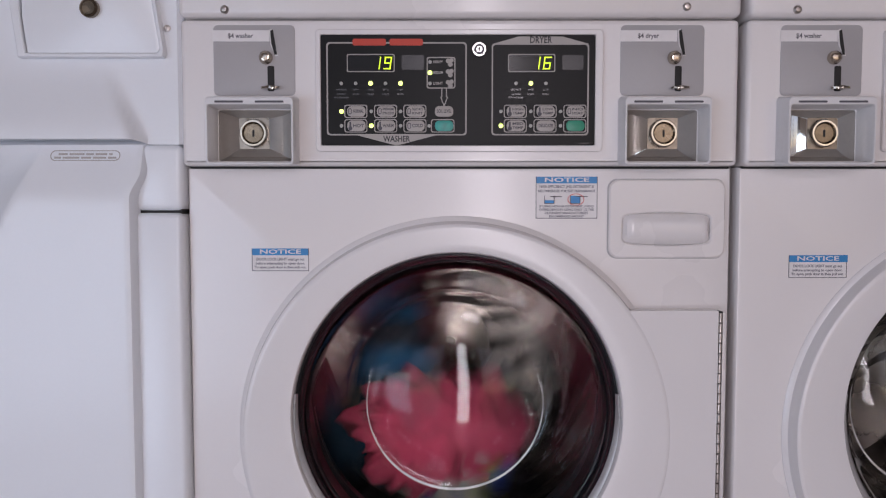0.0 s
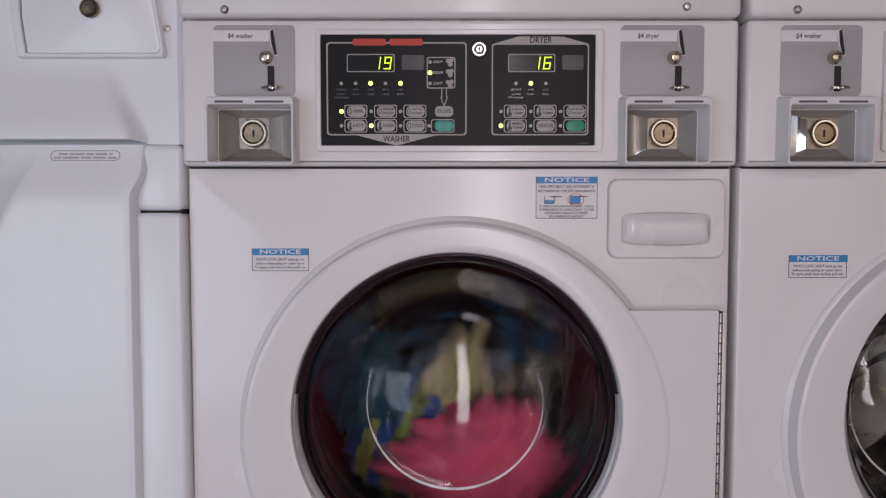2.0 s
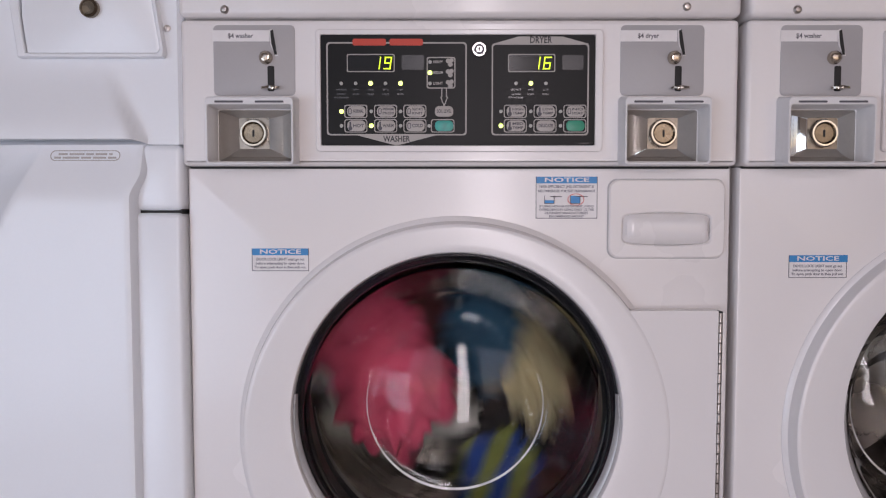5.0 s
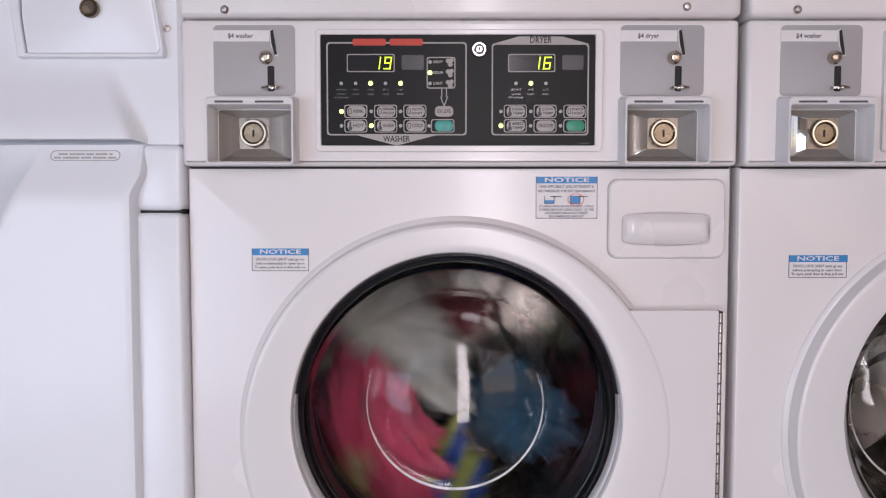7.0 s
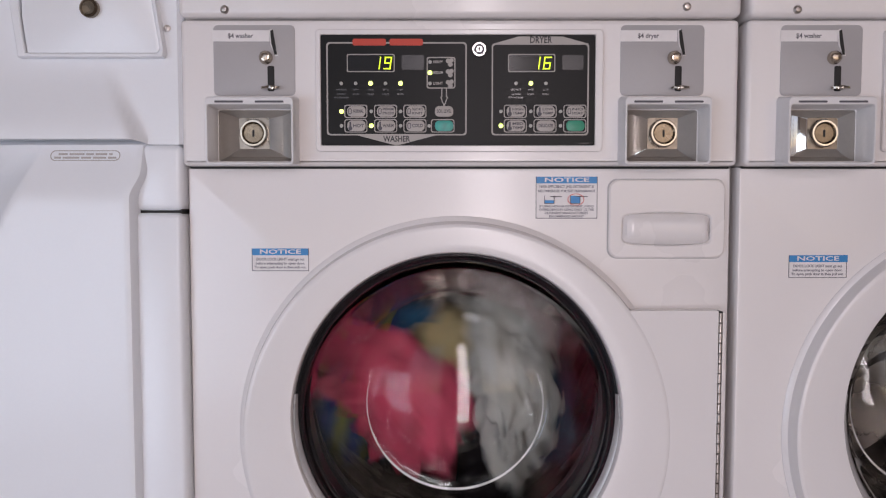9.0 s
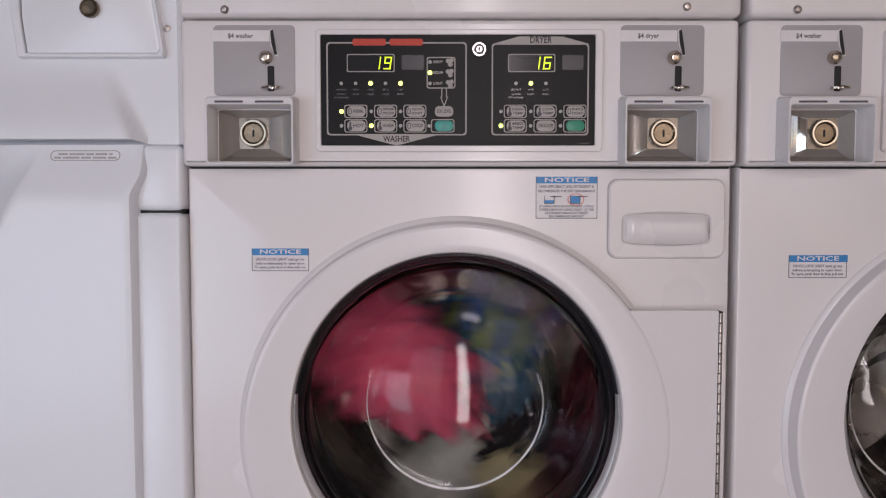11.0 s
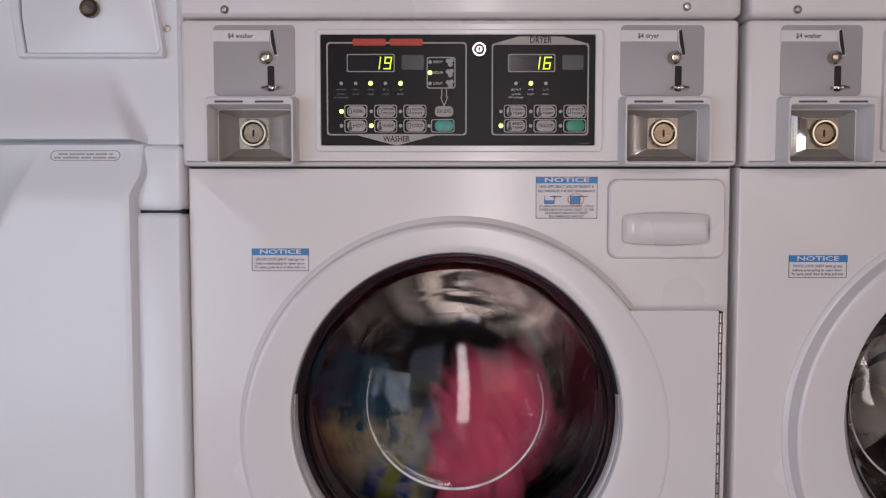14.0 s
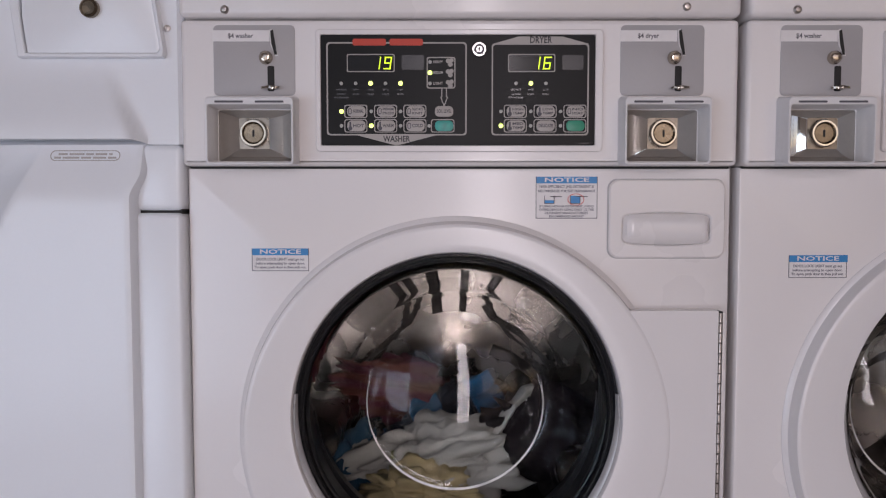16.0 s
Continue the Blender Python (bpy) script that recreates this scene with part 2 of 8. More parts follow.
tagged(part("floor", box(-1.8, 2.8, -3.3, 0.9, -0.1, 0.0), FLOOR), "worn brown vinyl floor of a laundry room", "floor", kind="structure")
tagged(part("ceiling", box(-1.8, 2.8, -3.3, 0.9, 2.7, 2.8), CEILING), "plain off-white painted ceiling", "ceiling", kind="structure")
wall("wall_north", -1.6, 2.6, 0.78, 0.9, 0.0, 2.7, WALL, "plain beige wall behind the machines")
wall("wall_east", 2.6, 2.8, -3.3, 0.9, 0.0, 2.7, WALL, "plain beige painted side wall")


def wall_with_hole(name, along, fixed0, fixed1, a0, a1, holes, label):
    """A wall of length a0..a1 with openings (b0, b1, z0, z1) cut through it."""
    bm = bmesh.new()
    cuts = sorted(holes)
    pos = a0
    blocks = []
    for b0, b1, z0, z1 in cuts:
        blocks += [(pos, b0, 0.0, 2.7), (b0, b1, z1, 2.7)]
        if z0 > 0:
            blocks.append((b0, b1, 0.0, z0))
        pos = b1
    blocks.append((pos, a1, 0.0, 2.7))
    for p, q, z0, z1 in blocks:
        if along == "x":
            box(p, q, fixed0, fixed1, z0, z1, bm=bm)
        else:
            box(fixed0, fixed1, p, q, z0, z1, bm=bm)
    return tagged(part(name, bm, WALL), label, "wall", kind="structure")


wall_with_hole("wall_west", "y", -1.8, -1.6, -3.3, 0.9, [(-3.0, -1.5, 0.04, 1.20)], "beige wall with a wide daylit window")
wall_with_hole("wall_south", "x", -3.3, -3.1, -1.6, 2.6, [(-1.45, -0.2, 0.05, 2.15), (0.06, 0.38, 0.0, 2.1), (0.65, 2.25, 0.05, 2.15)], "beige wall with shop windows and a narrow open doorway")


def window_unit(name, along, fixed, a0, a1, z0, z1, bars_at, label):
    ob = tagged(new(name), label, "window", kind="structure")
    t = 0.045
    pieces = [("window_frame", a0, a0 + t, z0, z1), ("window_frame", a1 - t, a1, z0, z1), ("window_frame", a0 + t, a1 - t, z0, z0 + t),
              ("window_frame", a0 + t, a1 - t, z1 - t, z1)] + [("mullion", b - t / 2, b + t / 2, z0 + t, z1 - t) for b in bars_at]
    for part_name, p, q, s, u in pieces:
        bm = box(p, q, fixed - 0.03, fixed + 0.03, s, u, 0.004) if along == "x" else box(fixed - 0.03, fixed + 0.03, p, q, s, u, 0.004)
        part(part_name, bm, FRAME_DARK, ob)
    return ob


window_unit("window_1", "y", -1.66, -3.0, -1.5, 0.04, 1.20, (-2.25,), "wide two-pane window with dark frame")
window_unit("window_2", "x", -3.16, -1.45, -0.2, 0.05, 2.15, (-0.82,), "tall two-pane shop window with dark frame")
window_unit("window_3", "x", -3.16, 0.65, 2.25, 0.05, 2.15, (1.45,), "tall two-pane shop window with dark frame")
window_unit("door_1", "x", -3.16, 0.06, 0.38, 0.0, 2.1, (), "narrow dark doorway frame open to daylight")
tagged(part("ground", box(-400, 400, -400, 400, -0.3, -0.12), material("yard", (0.24, 0.22, 0.2), 0.9, vary=0.2, scale=0.5, fine=12, bump=0.2)),
       "pale paved yard outside the laundry", "ground", kind="structure")

# ---- stacked washer and dryer ----
PANEL = -0.018          # front of the control housing
AXIS_X, AXIS_Z = -0.0034, 0.6754   # axis of door and drum
HALF = 0.3415
SEAM = 0.9938
TOP = 1.1731


def seven(digit, x, z, w, h, y, parent, slant=0.14):
    """One lit digit of a segment display, its foot's left corner at (x, z)."""
    lit = {"1": "bc", "9": "abcdfg", "6": "acdefg"}[digit]
    t = w * 0.2
    where = {"a": (0, w, h - t, h), "g": (0, w, h / 2 - t / 2, h / 2 + t / 2), "d": (0, w, 0, t),
             "f": (0, t, h / 2, h), "e": (0, t, 0, h / 2), "b": (w - t, w, h / 2, h), "c": (w - t, w, 0, h / 2)}
    bm = bmesh.new()
    e = t * 0.12
    for s in lit:
        x0, x1, z0, z1 = where[s]
        pts = [(x0 + e, z0 + e), (x1 - e, z0 + e), (x1 - e, z1 - e), (x0 + e, z1 - e)]
        slab([(x + a + slant * b, z + b) for a, b in pts], y, y - 0.0003, bm=bm)
    part("digit", bm, DIGIT_ON, parent, "lit yellow-green display digit")


def line_frame(name, outline, w, y, mat, parent):
    part(name, hoop(outline, inset(outline, w), y, y - 0.0003), mat, parent)


def coin_unit(m, x, box_x0, box_x1, slot_x, text):
    """Slide plate with its slot, price label, and the coin box below. x: the plate's two edges."""
    y = PANEL
    plate = part("coin_plate", slab(rounded(x[0], x[1], 1.0797, 1.1649, 0.006), y, y - 0.0012, 0.0006), GREY_PLATE, m, "grey brushed coin slide plate")
    px = 0.0007
    lx0, lx1 = (x[0] - 1 * px, x[0] + 98 * px) if slot_x - x[0] > 0.066 else (x[0] + 7 * px, x[0] + 97 * px)
    tag = part("price_label", slab([(lx0, 1.1450), (lx1, 1.1450), (lx1, 1.1585), (lx0, 1.1585)], y - 0.0012, y - 0.0017), PAPER, plate, "white paper price label")
    writing("price_text", text, (lx0 + lx1) / 2 - 1 * px, 1.1517, y - 0.0017, 8 * px, INK_TEXT, plate, width=(44 if "w" in text else 37) * px)
    # tilted coin slot with a bright lip, knob, and the black guide below it
    s0, s1 = slot_x, slot_x + 8 * px
    hole = [(s0 - 0.5 * px, 1.1422), (s0 - 2.2 * px, 1.1578), (s0 + 2.4 * px, 1.1592), (s1 + 1.5 * px, 1.1290), (s1 - 3 * px, 1.1290)]
    cxs, czs = sum(p[0] for p in hole) / 5, sum(p[1] for p in hole) / 5
    lip = [(a + math.copysign(0.0012, a - cxs), b + math.copysign(0.0012, b - czs)) for a, b in hole]
    part("slot_lip", slab(lip, y - 0.0012, y - 0.0022, 0.0005), INK_WHITE, plate, "bright slot surround")
    part("coin_slot", slab(hole, y - 0.0020, y - 0.0025), DARK, plate, "black coin slot")
    kx, kz = s0 - 10 * px, 1.1253
    part("slide_knob", lathe([(0, y), (11 * px, y), (12 * px, y - 0.003), (11 * px, y - 0.007), (7 * px, y - 0.010), (0, y - 0.011)], kx, kz, 28), KNOB, plate, "worn round steel knob")
    part("slide_guide", slab(rounded(s0 - 8 * px, s0 + 4 * px, 1.0850, 1.1157, 0.002), y - 0.0010, y - 0.0020, 0.0005), DARK, plate, "black slide guide")
    fz = 1.0885
    bm = bmesh.new()
    n = 28
    loops = [[bm.verts.new((s0 - 1 * px + r * math.cos(2 * math.pi * i / n), y - 0.002 - 0.006 * (1 + math.sin(2 * math.pi * i / n)), fz + dz)) for i in range(n)]
             for r, dz in ((0.004, -0.001), (0.0115, -0.0015), (0.0118, 0.001), (0.004, 0.002))]
    for a, b in zip(loops, loops[1:] + loops[:1]):
        bridge(bm, a, b)
    part("slide_flange", bm, CHROME, plate, "steel flange ring")
    # coin box: open tray standing proud, a raised bright boss in it that carries the lock
    front, back, high = y - 0.032, y + 0.007, y - 0.007
    z0, z1 = 0.9945, 1.0790
    drop = 0.0045          # the rim stands a little lower than the foot
    outer = rounded(box_x0, box_x1, z0 - 0.001, z1 - drop, 0.005)
    inner = rounded(box_x0 + 0.0036, box_x1 - 0.0036, z0 + 0.0032, z1 - drop - 0.0095, 0.003)
    cx, cz = (box_x0 + box_x1) / 2, (z0 + z1) / 2 - 0.0035
    tray = bmesh.new()
    loops = [loop_at(tray, rounded(box_x0 - 0.001, box_x1 + 0.001, z0, z1, 0.005), y + 0.004), loop_at(tray, outer, front + 0.002), loop_at(tray, inset(outer, 0.0010), front),
             loop_at(tray, inset(inner, -0.0010), front), loop_at(tray, inner, front + 0.0015), loop_at(tray, inset(inner, 0.001), back)]
    for a, b in zip(loops, loops[1:]):
        bridge(tray, a, b)
    tray.faces.new(loops[-1])
    coin = part("coin_box", tray, BOX_GREY, m, "pale grey metal coin box with an open front")
    for dx in (-0.024, 0.024):
        part("rim_slot", slab(rounded(cx + dx - 0.017, cx + dx + 0.017, z1 - drop - 0.0072, z1 - drop - 0.0048, 0.0008), front + 0.0004, front - 0.0003), INK_TEXT, coin, "dark narrow rim slot")
    wide = rounded(box_x0 + 0.0047, box_x1 - 0.0047, z0 + 0.0043, z1 - drop - 0.0106, 0.003, 3)
    tight = rounded(cx - 0.0183, cx + 0.0183, cz - 0.0188, cz + 0.0188, 0.002, 3)
    mid = [((a[0] + b[0]) / 2 + 0.0012 * (1 if b[0] < cx else -1), (a[1] + b[1]) / 2) for a, b in zip(wide, tight)]
    boss = bmesh.new()
    loops = [loop_at(boss, wide, back + 0.001), loop_at(boss, inset(wide, 0.0010), back - 0.0006), loop_at(boss, mid, back - 0.0060), loop_at(boss, inset(tight, -0.001), high + 0.0012), loop_at(boss, tight, high)]
    for a, b in zip(loops, loops[1:]):
        bridge(boss, a, b)
    part("lock_boss", boss, MIRROR_CHROME, coin, "bright chromed sloping boss")
    part("lock_plate", slab(tight, high + 0.003, high - 0.0002), LOCK_PLATE, coin, "dull square lock plate")
    part("lock_collar", lathe([(0.0122, high + 0.001), (0.0165, high), (0.0172, high - 0.004), (0.0155, high - 0.008), (0.0135, high - 0.008), (0.0122, high - 0.004)], cx, cz, 32, close=True), CHROME, coin, "steel lock collar")
    part("lock", lathe([(0, high + 0.001), (0.0121, high + 0.001), (0.0121, high - 0.004), (0.0112, high - 0.005), (0, high - 0.005)], cx, cz, 32), BRASS, coin, "brass key cylinder")
    part("keyhole", slab(rounded(cx - 0.0012, cx + 0.0012, cz - 0.0045, cz + 0.004, 0.001), high - 0.0048, high - 0.0054), DARK, coin, "black keyhole")


def led(parent, x, z, on=False):
    part("indicator", disc(x, z, 0.0027 if on else 0.0022, FACE, FACE - 0.0012, 14), LED_ON if on else LED_OFF, parent, "lit yellow-green indicator" if on else "")


FACE = PANEL - 0.0035    # front of the black film
PX = 0.0007   # unit of the panel's print
CENTRE = -0.0206


def key(parent, x, z, text, mat, mark=""):
    """An oval key in its printed frame. text: one or two lines."""
    w, h = 32 * PX, 18.5 * PX
    k = part("button", slab(rounded(x - w / 2, x + w / 2, z - h / 2, z + h / 2, h * 0.42, 5), FACE, FACE - 0.0012, 0.0006), mat, parent)
    y = FACE - 0.0013
    lines = text.split("|") if text else []
    dx = 3.5 * PX if mark else 0
    for i, line in enumerate(lines):
        dz = (0.5 * (len(lines) - 1) - i) * 7 * PX
        writing("button_text", line, x + dx, z + dz, y, (5.6 if len(lines) == 1 else 4.2) * PX, INK_TEXT, parent, width=(19 if mark else 25) * PX)
    if mark == "thermo":
        bm = slab(rounded(x - 12 * PX, x - 9 * PX, z - 3 * PX, z + 7 * PX, 1.4 * PX, 3), y, y - 0.0003)
        disc(x - 10.5 * PX, z - 4.5 * PX, 3.6 * PX, y, y - 0.0003, 12, bm)
        part("button_mark", bm, INK_TEXT, parent)
    elif mark:
        outer = rounded(x - 14 * PX, x - 8 * PX, z - 5 * PX, z + 5 * PX, 2 * PX, 3)
        part("button_mark", hoop(outer, inset(outer, 1.2 * PX), y, y - 0.0003), INK_TEXT, parent)


def control_panel(m):
    y = FACE
    frame_out = rounded(-0.1758, 0.1739, 1.0115, 1.1590, 0.005)
    film_out = rounded(-0.1693, 0.1646, 1.0189, 1.1526, 0.002)
    part("bezel", hoop(frame_out, film_out, PANEL, FACE - 0.0025, r=0.0009), ENAMEL, m, "white raised bezel round the controls")
    film = part("control_film", slab(inset(film_out, 0.0002), PANEL, FACE), FILM_BLACK, m, "black control membrane with grey print")
    # printed frames of the two halves
    line_frame("print_frame", rounded(-0.1624, 0.0083, 1.0313, 1.1438, 0.004), 2.4 * PX, y, INK_GREY, film)
    line_frame("print_frame", rounded(0.0386, 0.1570, 1.0313, 1.1424, 0.004), 2.4 * PX, y, INK_GREY, film)
    part("print_wedge", slab([(-0.1297, 1.0326), (-0.0773, 1.0189), (-0.0247, 1.0326)], y, y - 0.0004), INK_GREY, film, "grey wedge below the washer keys")
    part("print_wedge", slab([(0.0398, 1.1417), (0.0713, 1.1505), (0.1248, 1.1505), (0.1565, 1.1417)], y, y - 0.0004), INK_GREY, film, "grey wedge above the dryer keys")
    writing("washer_text", "WASHER", -0.0773, 1.0268, y - 0.0004, 10 * PX, INK_BLACK, film, width=47 * PX)
    writing("dryer_text", "DRYER", 0.0981, 1.1461, y - 0.0004, 11 * PX, INK_BLACK, film, width=38 * PX)
    # maker's mark, as plain red shapes
    for x0, x1 in ((624, 682), (688, 746)):
        a = -0.1297 + (x0 - 625) * PX
        part("maker_mark", slab(rounded(a, a + (x1 - x0) * PX, 1.1397, 1.1478, 0.0022, 3), y, y - 0.0006), INK_RED, film, "red maker's mark")
    # displays
    for x0, x1 in ((617, 700), (897, 979)):
        outline = rounded((CENTRE + (x0 - 784) * PX), (CENTRE + (x1 - 784) * PX), 1.1078, 1.1295, 0.002)
        part("display_window", slab(outline, y, y - 0.0005), SMOKE, film, "dark display window")
        line_frame("print_frame", outline, 1.6 * PX, y - 0.0005, INK_GREY, film)
    for x0, x1 in ((712, 751), (991, 1028)):
        part("blank_window", slab(rounded((CENTRE + (x0 - 784) * PX), (CENTRE + (x1 - 784) * PX), 1.1105, 1.1282, 0.002), y, y - 0.0004), SMOKE_BLANK, film, "blank grey window")
    for d, x0, w in (("1", 662, 12), ("9", 680, 13), ("1", 939, 12), ("6", 957, 13)):
        seven(d, CENTRE + (x0 - 784) * PX, 1.1109, w * PX, 22 * PX, y - 0.0006, film)
    # indicators with their small captions
    for x0, on in ((607, 0), (632, 0), (658, 1), (684, 0), (710, 1), (911, 0), (937, 1), (963, 0)):
        cx = (CENTRE + (x0 - 784) * PX)
        led(film, cx, 1.0942, bool(on))
        wide = x0 in (607, 911)
        bars("caption", [(cx - (9 if wide else 5) * PX, cx + (9 if wide else 5) * PX, 1.0867), (cx - (8 if wide else 6) * PX, cx + (8 if wide else 6) * PX, 1.0812)]
             + ([(cx - 13 * PX, cx + 13 * PX, 1.0771)] if wide else []), y, 3 * PX, SMOKE_BLANK, film, "dim unreadable caption")
    # soil column and its arrow
    line_frame("print_frame", rounded(-0.0405, -0.0055, 1.0880, 1.1261, 0.003), 1.8 * PX, y, INK_GREY, film)
    for z, on, text in ((1.1200, 0, "HEAVY"), (1.1071, 1, "MEDIUM"), (1.0942, 0, "LIGHT")):
        led(film, -0.0364, z, bool(on))
        writing("soil_text", text, -0.0268, z, y, 4.5 * PX, INK_GREY, film, width=17 * PX)
        bm = bmesh.new()
        for ax, az, r in ((793, 2, 4.2), (799, 3, 4.0), (797, -4, 4.4)):
            disc(-0.0144 + (ax - 793) * PX, z + az * PX, r * PX, y, y - 0.0003, 10, bm)
        part("garment_mark", bm, INK_GREY, film)
    ax = -0.0192
    za, zb, zc = 1.0880, 1.0778, 1.0669
    arrow = bmesh.new()
    for sx in (-1, 1):
        w = 0.8 * PX
        for (xa, z_a), (xb, z_b) in ((((4 * sx) * PX, za), ((4 * sx) * PX, zb)), (((4 * sx) * PX, zb), ((6 * sx) * PX, zb)), (((6 * sx) * PX, zb), (0, zc))):
            d = Vector((xb - xa, z_b - z_a)).normalized()
            o = Vector((-d.y, d.x)) * w
            slab([(ax + xa + o.x, z_a + o.y), (ax + xb + o.x, z_b + o.y), (ax + xb - o.x, z_b - o.y), (ax + xa - o.x, z_a - o.y)], y, y - 0.0003, bm=arrow)
    part("print_arrow", arrow, INK_GREY, film)
    # keys
    rows = [(197.5, (("NORMAL", "cup", 632, 1), ("PERM|PRESS", "cup", 684, 0), ("DELICATE|KNIT", "cup", 735, 0))),
            (223.0, (("HOT", "thermo", 632, 0), ("WARM", "thermo", 684, 1), ("COLD", "cup", 735, 0)))]
    rows_dryer = [(197.5, (("HIGH|TEMP", "thermo", 910, 0), ("LOW|TEMP", "thermo", 962, 0), ("NO|HEAT", "cup", 1014, 0))),
                  (223.0, (("MED|TEMP", "thermo", 910, 1), ("DELICATE", "", 962, 0), ("", "green", 1014, 0)))]
    for zpx, keys in rows + rows_dryer:
        z = KEY_HIGH if zpx < 200 else KEY_LOW
        for text, mark, xpx, on in keys:
            x = -0.0206 + (xpx - 784) * PX
            outline = rounded(x - 20 * PX, x + 20 * PX, z - 11.5 * PX, z + 11.5 * PX, 0.003)
            line_frame("key_frame", outline, 1.5 * PX, y, INK_GREY, film)
            led(film, x - 25 * PX, z, bool(on))
            key(film, x + 1 * PX, z, text, BUTTON_GREEN if mark == "green" else BUTTON_MAT, "" if mark == "green" else mark)
    key(film, -0.0192, KEY_HIGH, "SOIL LEVEL", BUTTON_MAT)
    x = -0.0206
    line_frame("key_frame", rounded(x - 21 * PX, x + 20 * PX, KEY_LOW - 11.5 * PX, KEY_LOW + 11.5 * PX, 0.003), 1.5 * PX, y, INK_GREY, film)
    led(film, x - 24 * PX, KEY_LOW)
    key(film, x + 2 * PX, KEY_LOW, "", BUTTON_TEAL)
    # panel lock between the halves
    lx, lz = 0.0233, 1.1346
    part("panel_lock", lathe([(0, PANEL), (13.5 * PX, PANEL), (13.5 * PX, y - 0.003), (12 * PX, y - 0.0045), (8.5 * PX, y - 0.0045), (8 * PX, y - 0.0035), (6 * PX, y - 0.0035),
                              (5.5 * PX, y - 0.005), (0, y - 0.005)], lx, lz, 36), CYLINDER, m, "round chrome panel lock")
    part("lock_groove", lathe([(5.4 * PX, y - 0.004), (5.4 * PX, y - 0.0048), (8.6 * PX, y - 0.0048), (8.6 * PX, y - 0.004)], lx, lz, 32), INK_TEXT, m, "dark groove round the key cylinder")
    part("lock_keyhole", slab(rounded(lx - 0.0008, lx + 0.0008, lz - 0.0022, lz + 0.0022, 0.0005), y - 0.0048, y - 0.0053), DARK, m, "black keyhole")
    bars("panel_code", [(0.1453, 0.1577, 1.0217)], y, 2.5 * PX, SMOKE_BLANK, film)


KEY_HIGH, KEY_LOW = 1.0604, 1.0429


def washer_front(m):
    """Pressed front sheet with rounded edges and a round opening behind the door."""
    bm = bmesh.new()
    x0, x1, z0, z1 = -HALF, HALF, 0.09, SEAM
    angles = sorted([2 * math.pi * i / 160 for i in range(160)] + [math.atan2(z - AXIS_Z, x - AXIS_X) % (2 * math.pi) for x in (x0, x1) for z in (z0, z1)])

    def edge(d):
        pts = []
        for a in angles:
            c, s = math.cos(a), math.sin(a)
            k = min(((x1 - d if c > 0 else x0 + d) - AXIS_X) / c if abs(c) > 1e-9 else 9, ((z1 - d if s > 0 else z0 + d) - AXIS_Z) / s if abs(s) > 1e-9 else 9)
            pts.append((AXIS_X + k * c, AXIS_Z + k * s))
        return pts

    loops = [loop_at(bm, edge(0), 0.05), loop_at(bm, edge(0), 0.008), loop_at(bm, edge(0.0008), 0.003), loop_at(bm, edge(0.0025), 0.0007), loop_at(bm, edge(0.006), 0.0)]
    for r, y in ((0.236, 0.0), (0.23, 0.006), (0.23, 0.09)):
        loops.append(loop_at(bm, [(AXIS_X + r * math.cos(a), AXIS_Z + r * math.sin(a)) for a in angles], y))
    for a, b in zip(loops, loops[1:]):
        bridge(bm, a, b)
    return part("front_panel", bm, ENAMEL, m, "white enamelled washer front")


DOOR_R = 0.2650
DOOR_Y = -0.024
DROP = AXIS_Z - 0.6562   # the dish sits lower than the glass


